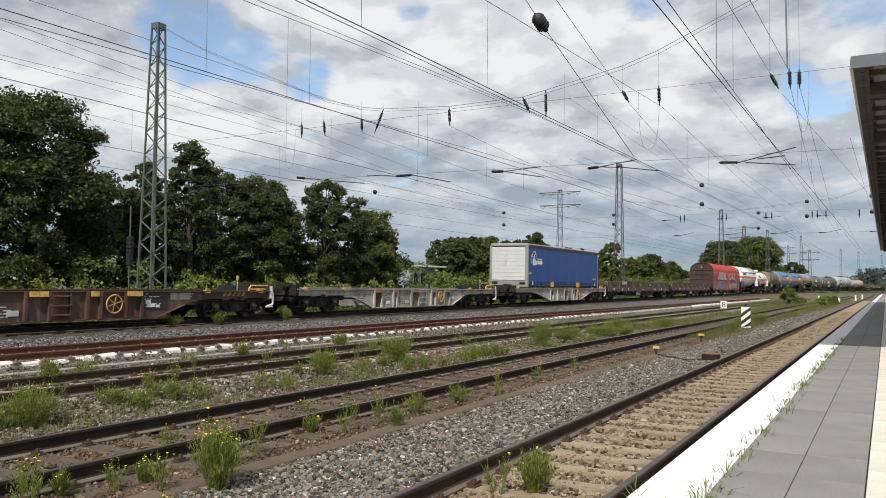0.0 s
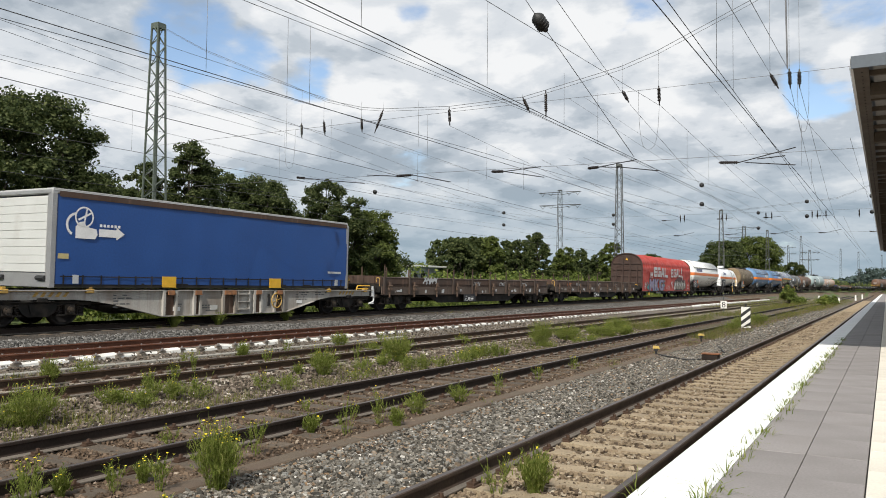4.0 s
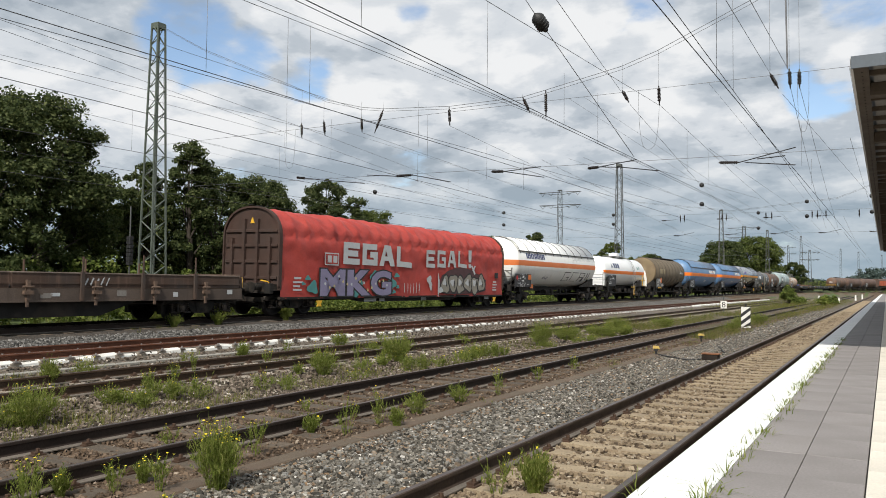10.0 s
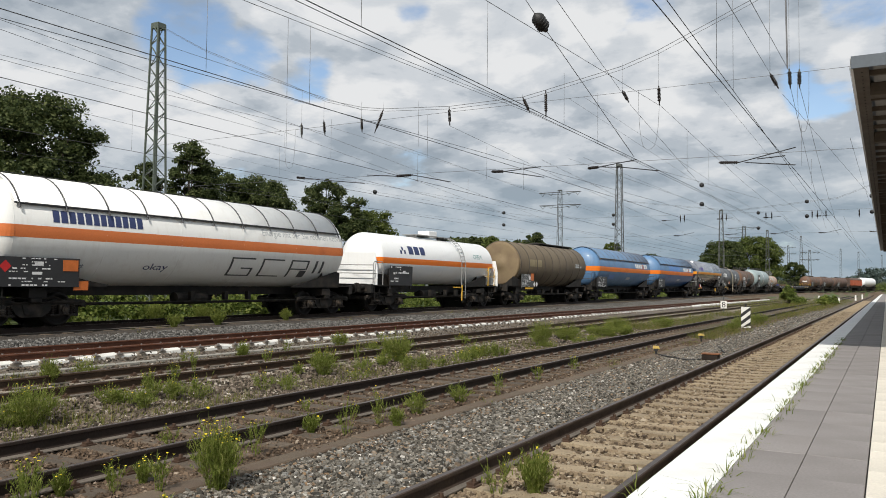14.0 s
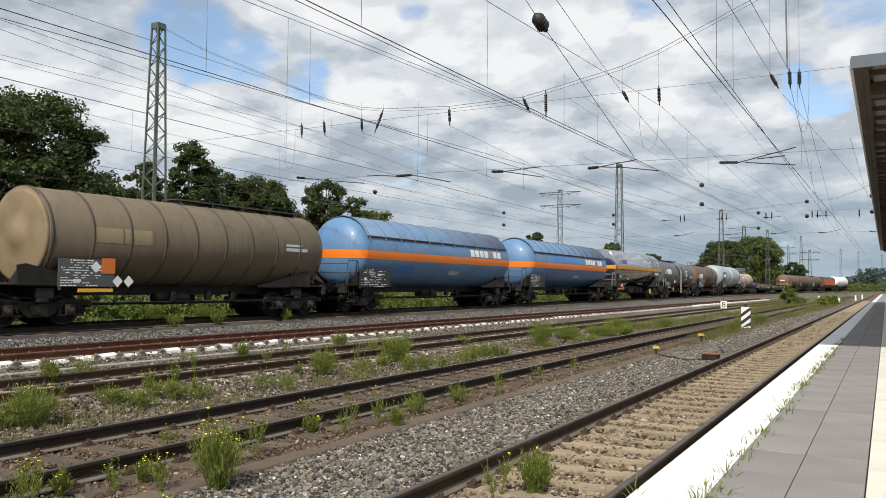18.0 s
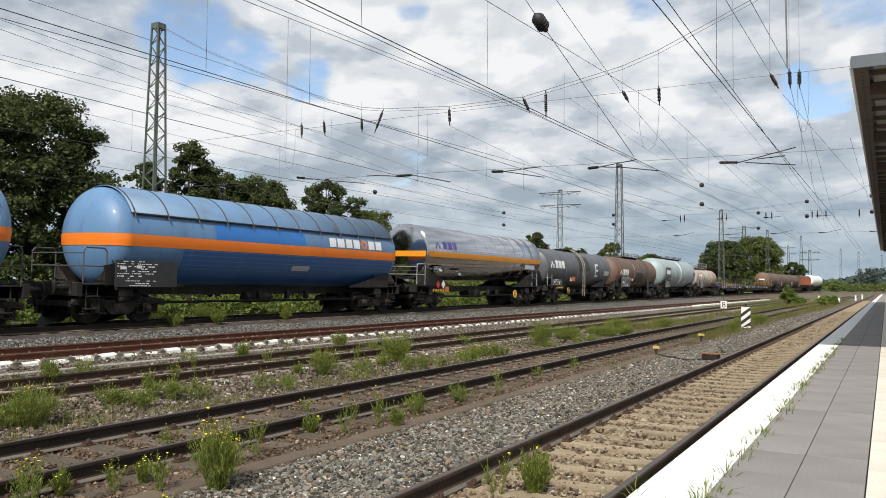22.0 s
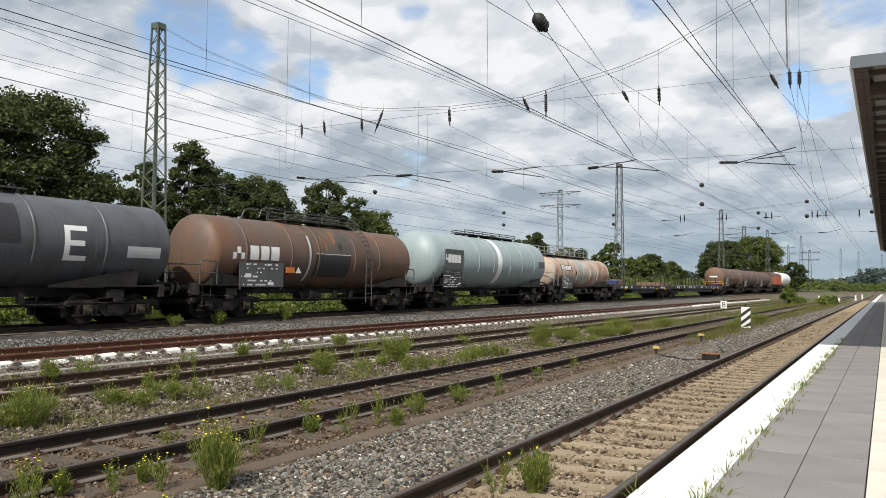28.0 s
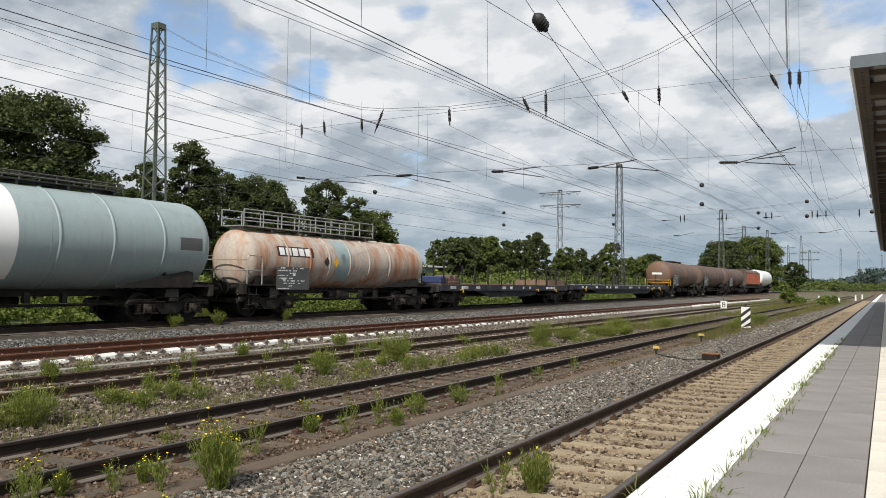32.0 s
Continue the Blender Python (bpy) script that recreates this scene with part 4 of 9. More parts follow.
def make_wheelset():
    bm = bmesh.new()
    rod(bm, (-0.98, 0, 0), (0.98, 0, 0), 0.085, 10)
    for s in (-1, 1):
        g0 = len(bm.verts)
        prof = [(0.09, -0.07), (0.16, -0.09), (0.17, -0.02), (0.37, -0.01), (0.385, -0.06), (0.457, -0.065), (0.46, 0.055), (0.485, 0.06), (0.485, 0.09), (0.385, 0.085), (0.37, 0.03), (0.17, 0.02), (0.09, 0.05)]
        lathe(bm, prof, 28)
        bm.verts.ensure_lookup_table()
        for v in bm.verts[g0:]:
            v.co = Vector((s * (0.75 - v.co.y), v.co.x, v.co.z))
    return finish(bm, "wheelset", M["wheel"])


BOGIE, WHEELSET = make_bogie(), make_wheelset()
AXLE_BOX = {e: make_axle_box(e) for e in (-1, 1)}


def bogie(w, y):
    b = part("bogie", BOGIE, None, w, at=(0, y, 0))
    for e in (-1, 1):
        WHEELS[e].append(part("wheelset", WHEELSET, None, b, at=(0, e * 0.9, 0.46)))
        for s in (-1, 1):
            part("axle_box", AXLE_BOX[s], None, b, at=(s * 1.0, e * 0.9, 0.46))


def make_buffer():
    bm = bmesh.new()
    rod(bm, (0, 0, 0), (0, 0.28, 0), 0.10, 12)
    rod(bm, (0, 0.28, 0), (0, 0.50, 0), 0.07, 12)
    rod(bm, (0, 0.50, 0), (0, 0.535, 0), 0.21, 16)
    box(bm, -0.17, 0.17, -0.02, 0.02, -0.17, 0.17)
    return finish(bm, "buffer", M["bogie"])


def make_coupler():
    bm = bmesh.new()
    pipe(bm, [(0, 0, 0), (0, 0.3, -0.02), (0, 0.42, -0.2), (0, 0.40, -0.38)], 0.045, 6)
    for x in (-0.28, 0.28):
        pipe(bm, [(x, 0, -0.05), (x, 0.22, -0.12), (x * 1.05, 0.28, -0.32), (x * 1.1, 0.2, -0.5)], 0.028, 6)
    return finish(bm, "coupling", M["bogie"])


BUFFER, COUPLER = make_buffer(), make_coupler()


def ends(w, h):
    for e in (-1, 1):
        for x in (-0.875, 0.875):
            ob = part("buffer", BUFFER, None, w, at=(x, e * (h - 0.52), 1.05))
            ob.rotation_euler = (0, 0, 0 if e > 0 else math.pi)
        ob = part("coupling", COUPLER, None, w, at=(0, e * (h - 0.52), 1.02))
        ob.rotation_euler = (0, 0, 0 if e > 0 else math.pi)


def curve_on(R, zc, y, a):
    return (R * math.cos(a), y, zc + R * math.sin(a))


def decal(name, v, f, R, zc, y0, z0, material, parent, lift=0.006, label=""):
    """Wraps flat shapes (u along the wagon, v up) round the tank's platform side; z0 is the height of v = 0."""
    a0 = math.asin(max(-0.99, min(0.99, (z0 - zc) / R)))
    out = [curve_on(R + lift, zc, y0 + p[0], a0 + p[1] / R) for p in v]
    return part(name, raw_mesh(name, out, f, material), None, parent, label)


def quads(rects, cut=0.12):
    """Rectangles (u0, u1, v0, v1) cut into strips so that they can bend."""
    v, f = [], []
    for u0, u1, v0, v1 in rects:
        n = max(1, int(math.ceil((v1 - v0) / cut)))
        b = len(v)
        for i in range(n + 1):
            z = v0 + (v1 - v0) * i / n
            v += [(u0, z), (u1, z)]
        f += [[b + 2 * i, b + 2 * i + 1, b + 2 * i + 3, b + 2 * i + 2] for i in range(n)]
    return v, f


def bars(n, height, pitch, fill=0.72, seed=1):
    """A row of plain letter-sized bars."""
    r = random.Random(seed)
    out, u = [], 0.0
    for _ in range(n):
        k = pitch * r.uniform(0.8, 1.15)
        out.append((u, u + k * fill, 0.0, height * (1.0 if r.random() < 0.6 else 0.78)))
        u += k
    return quads(out)


def flat_bars(name, rows, x, y0, z0, material, parent):
    """Small rows of illegible writing on a flat plate that faces +x: rows of (u0, u1, v0, v1)."""
    v, f = quads(rows, 9.0)
    return tagged(part(name, raw_mesh(name, [(x, y0 + p[0], z0 + p[1]) for p in v], f, material), None, parent), kind="stuff")


def underframe(w, h, ys=None, sill=True, material=None, deck=True, width=1.25):
    material = material or M["frame_dark"]
    bm = bmesh.new()
    box(bm, -0.18, 0.18, -h + 0.55, h - 0.55, 0.82, 1.12)
    if sill:
        for s in (-1, 1):
            box(bm, s * (width - 0.03) - 0.05, s * (width - 0.03) + 0.05, -h + 0.55, h - 0.55, 0.93, 1.13)
    for e in (-1, 1):
        box(bm, -width, width, e * (h - 0.62) - 0.10, e * (h - 0.62) + 0.10, 0.82, 1.20, 0.01)
        box(bm, -1.2, 1.2, e * (h - 2.2) - 0.25, e * (h - 2.2) + 0.25, 0.80, 1.05)
    part("underframe", bm, material, w)
    if deck:
        bm = bmesh.new()
        for e in (-1, 1):
            box(bm, -width, width, min(e * (h - 0.72), e * (h - 2.6)), max(e * (h - 0.72), e * (h - 2.6)), 1.135, 1.17)
        part("end_platform", bm, material, w)
    ends(w, h)
    for y in ys or (-h + 2.15, h - 2.15):
        bogie(w, y)


def brake_gear(w, h):
    bm = bmesh.new()
    rod(bm, (0.55, -1.0, 0.72), (0.55, 0.3, 0.72), 0.2, 12)
    rod(bm, (-0.5, 0.4, 0.70), (-0.5, 1.5, 0.70), 0.17, 12)
    rod(bm, (0.95, -h + 3.2, 0.62), (0.95, h - 3.2, 0.62), 0.025, 5)
    rod(bm, (0.2, -h + 3.2, 0.55), (0.2, h - 3.2, 0.55), 0.03, 5)
    for y in (-0.6, 0.9, 2.0):
        box(bm, 0.85, 1.0, y - 0.08, y + 0.08, 0.66, 0.95)
    part("brake_gear", bm, M["bogie"], w)


def handrail(w, y, e, material, height=1.05, x0=-1.2, x1=1.2):
    """The railing of an end platform: two side frames and two cross bars."""
    for x in (x0, x1):
        bm = bmesh.new()
        pipe(bm, [(x, y, 1.15), (x, y, 1.05 + height), (x, y + e * 0.08, 1.15 + height), (x, y + e * 0.67, 1.15 + height), (x, y + e * 0.75, 1.05 + height), (x, y + e * 0.75, 1.15)], 0.022, 6)
        pipe(bm, [(x, y, 1.15 + height * 0.5), (x, y + e * 0.75, 1.15 + height * 0.5)], 0.018, 6)
        part("end_railing", bm, material, w)
    for k in (0.85, 0.5):
        bm = bmesh.new()
        pipe(bm, [(x0, y, 1.15 + height * k), (x1, y, 1.15 + height * k)], 0.02, 6)
        part("cross_bar", bm, material, w)
    for x in (x0, x1):
        bm = bmesh.new()
        for z in (0.45, 0.80):
            box(bm, x - 0.16, x + 0.16, y + e * 0.3 - 0.19, y + e * 0.3 + 0.19, z, z + 0.03)
        for q in (0.12, 0.48):
            rod(bm, (x, y + e * q, 0.42), (x, y + e * q, 1.15), 0.018, 5)
        part("step", bm, M["frame_dark"], w)


def dome_profile(R, y0, y1, dome, flat=False):
    """Tank profile from the front end to the rear end."""
    if flat:
        return [(0.02, y0 - 0.10), (R * 0.5, y0 - 0.085), (R * 0.9, y0 - 0.02), (R * 0.985, y0 + 0.01), (R, y0 + 0.05),
                (R, y1 - 0.05), (R * 0.985, y1 - 0.01), (R * 0.9, y1 + 0.02), (R * 0.5, y1 + 0.085), (0.02, y1 + 0.10)]
    k = [(max(0.015, math.sin(i * math.pi / 24)), math.cos(i * math.pi / 24)) for i in range(13)]
    a = [(R * r, y0 - dome * q) for r, q in k]
    b = [(R * r, y1 + dome * q) for r, q in k[::-1]]
    return a + b


def ring(bm, R, zc, y, wd=0.07, t=0.03, a0=0.0, a1=2 * math.pi, seg=48):
    p = [(R - 0.01, y - wd / 2), (R + t, y - wd / 2 + 0.008), (R + t, y + wd / 2 - 0.008), (R - 0.01, y + wd / 2)]
    lathe(bm, p, seg, "Y", zc, a0, a1)


def tank(w, R, zc, y0, y1, material, dome=0.65, flat=False, seg=56):
    bm = bmesh.new()
    lathe(bm, dome_profile(R, y0, y1, dome, flat), seg, "Y", zc)
    return part("tank", bm, material, w)


def rings(w, R, zc, ys, material, name="hoop", **kw):
    for y in ys:
        bm = bmesh.new()
        ring(bm, R, zc, y, **kw)
        part(name, bm, material, w)


def saddles(w, R, zc, ys, material):
    """Slanting side skirts that carry the tank: high at its end, running out to the sill."""
    for y in ys:
        e = 1 if y > 0 else -1
        for s in (-1, 1):
            bm = bmesh.new()
            zt = zc - R * 0.60
            o = [(y - e * 1.9, 1.10), (y - e * 0.7, 1.10), (y + e * 0.95, 1.10), (y + e * 1.0, zt), (y + e * 0.75, zt + 0.05), (y - e * 1.2, 1.28), (y - e * 1.9, 1.16)]
            prism(bm, o if e > 0 else o[::-1], "x", *sorted((s * min(1.2, R * 0.84), s * min(1.235, R * 0.865))))
            o = [(s * 0.5, 1.1), (s * min(1.2, R * 0.84), 1.1), (s * min(1.2, R * 0.84), zt), (s * R * 0.7, zc - R * 0.69)]
            for yy in (y + e * 0.85, y - e * 0.1):
                prism(bm, o if s > 0 else o[::-1], "y", yy - 0.02, yy + 0.02)
            part("saddle", bm, material, w)


def stripe(w, R, zc, y0, y1, z0, z1, material, name="stripe", dome=0.0):
    """A painted band along both sides, and round the domed ends where they have one."""
    a0, a1 = math.asin((z0 - zc) / R), math.asin((z1 - zc) / R)
    lift = 0.004
    prof = [(R + lift, y0), (R + lift, y1)]
    bm = bmesh.new()
    seg = max(4, int((a1 - a0) * 18))
    lathe(bm, prof, seg, "Y", zc, math.pi - a1, math.pi - a0)
    part(name, bm, material, w)
    bm = bmesh.new()
    lathe(bm, prof, seg, "Y", zc, a0, a1)
    if dome:
        for e, ye in ((-1, y0), (1, y1)):
            cols = []
            for k in range(25):
                th = -math.pi / 2 + math.pi * k / 24
                col = []
                for z in (z0, (z0 + z1) / 2, z1):
                    dz = (z - zc)
                    rr = math.sqrt(max(0.0, 1 - (dz / R) ** 2))
                    x = R * rr * math.sin(th)
                    q = math.sqrt(max(0.0, 1 - (x * x + dz * dz) / (R * R)))
                    n = Vector((x / R / R, e * q / dome, dz / R / R)).normalized()
                    col.append(bm.verts.new(Vector((x, ye + e * dome * q ** 1.0, z)) + n * 0.012))
                cols.append(col)
            for p, q in zip(cols, cols[1:]):
                for i in (0, 1):
                    bm.faces.new((p[i], q[i], q[i + 1], p[i + 1]))
    part(name, bm, material, w)


def sunshield(w, R, zc, y0, y1, n, material, rib_mat, a=0.45):
    bm = bmesh.new()
    r = R + 0.07
    lathe(bm, [(r - 0.012, y0), (r, y0), (r, y1), (r - 0.012, y1), (r - 0.012, y0)], 28, "Y", zc, a, math.pi - a)
    part("sun_shield", bm, material, w)
    bm = bmesh.new()
    for s in (a, math.pi - a):
        p = curve_on(r, zc, 0, s)
        rod(bm, (p[0], y0 - 0.02, p[2]), (p[0], y1 + 0.02, p[2]), 0.028, 6)
    part("shield_rail", bm, rib_mat, w)
    for i in range(n):
        y = y0 + 0.1 + (y1 - y0 - 0.2) * i / (n - 1)
        bm = bmesh.new()
        ring(bm, r, zc, y, 0.05, 0.022, a - 0.10, math.pi - a + 0.10, 24)
        part("shield_rib", bm, rib_mat, w)


def ladder(w, x_out, y, z0, z1, R, zc, material, width=0.4):
    """A ladder that stands off the sill and follows the tank up to its crown."""
    bm = bmesh.new()
    zs = np.linspace(z0, zc, max(2, int((zc - z0) / 0.3)))
    path = [(x_out, z) for z in zs] + [((R + 0.16) * math.cos(a), zc + (R + 0.16) * math.sin(a)) for a in np.linspace(0.1, 1.35, 9)]
    for e in (-width / 2, width / 2):
        pipe(bm, [(p[0], y + e, p[1]) for p in path], 0.02, 5)
    lad = part("ladder", bm, material, w)
    for p in path[1:]:
        bm = bmesh.new()
        rod(bm, (p[0], y - width / 2, p[1]), (p[0], y + width / 2, p[1]), 0.016, 5)
        part("rung", bm, material, lad)


def walkway(w, zc, R, y0, y1, material, rail=0.0, width=0.7):
    bm = bmesh.new()
    z = zc + R + 0.10
    box(bm, -width / 2, width / 2, y0, y1, z, z + 0.04)
    for y in np.linspace(y0 + 0.2, y1 - 0.2, max(2, int((y1 - y0) / 1.2))):
        box(bm, -0.3, 0.3, y - 0.04, y + 0.04, z - 0.14, z)
    part("walkway", bm, material, w)
    if rail:
        bm = bmesh.new()
        for x in (-width / 2 - 0.05, width / 2 + 0.05):
            ys = np.linspace(y0, y1, max(2, int((y1 - y0) / 0.95) + 1))
            for y in ys:
                rod(bm, (x, y, z), (x, y, z + rail), 0.024, 5)
            for k in (0.5, 1.0):
                rod(bm, (x, y0, z + rail * k), (x, y1, z + rail * k), 0.024, 5)
        part("walkway_railing", bm, material, w)


def plate(w, y0, y1, z0, z1, material, x=1.33, name="data_panel", seed=1, rows=5, ink="letter_white", feet=True, hazard=()):
    """The upright data board on the sill, with rows of small illegible writing."""
    bm = bmesh.new()
    box(bm, x - 0.03, x, y0, y1, z0, z1, 0.006)
    if feet:
        for y in (y0 + 0.1, y1 - 0.1):
            box(bm, x - 0.09, x - 0.03, y - 0.03, y + 0.03, 1.0, z1 - 0.1)
    p = part(name, bm, material, w)
    r = random.Random(seed)
    rects = []
    rows = int(rows * 1.7) + 1
    for i in range(rows):
        zt = z1 - (z1 - z0) * (i + 0.25) / rows
        hgt = (z1 - z0) / rows * r.uniform(0.3, 0.5)
        u = y0 + r.choice((0.06, 0.06, 0.35, 0.7))
        stop = y0 + (y1 - y0) * r.uniform(0.35, 0.95)
        while u < stop - 0.12:
            k = r.uniform(0.035, 0.13)
            if r.random() < 0.62:
                rects.append((u, min(u + k, y1 - 0.05), zt - hgt, zt))
            u += k + 0.025
    for _ in range(2):
        u, z = r.uniform(y0 + 0.1, y1 - 0.4), r.uniform(z0 + 0.05, z1 - 0.2)
        rects.append((u, u + r.uniform(0.14, 0.3), z, z + r.uniform(0.07, 0.14)))
    flat_bars("writing", rects, x + 0.004, 0, 0, M[ink], p)
    for u, z, s, mname in hazard:
        v = [(x + 0.006, u, z - s), (x + 0.006, u + s, z), (x + 0.006, u, z + s), (x + 0.006, u - s, z)]
        part("hazard_diamond", raw_mesh("hazard_diamond", v, [[0, 1, 2, 3]], M[mname]), None, p)
    return p


def small_plate(w, u0, u1, z0, z1, material, x=1.335, name="sign_plate"):
    bm = bmesh.new()
    box(bm, x - 0.012, x, u0, u1, z0, z1)
    return part(name, bm, material, w)

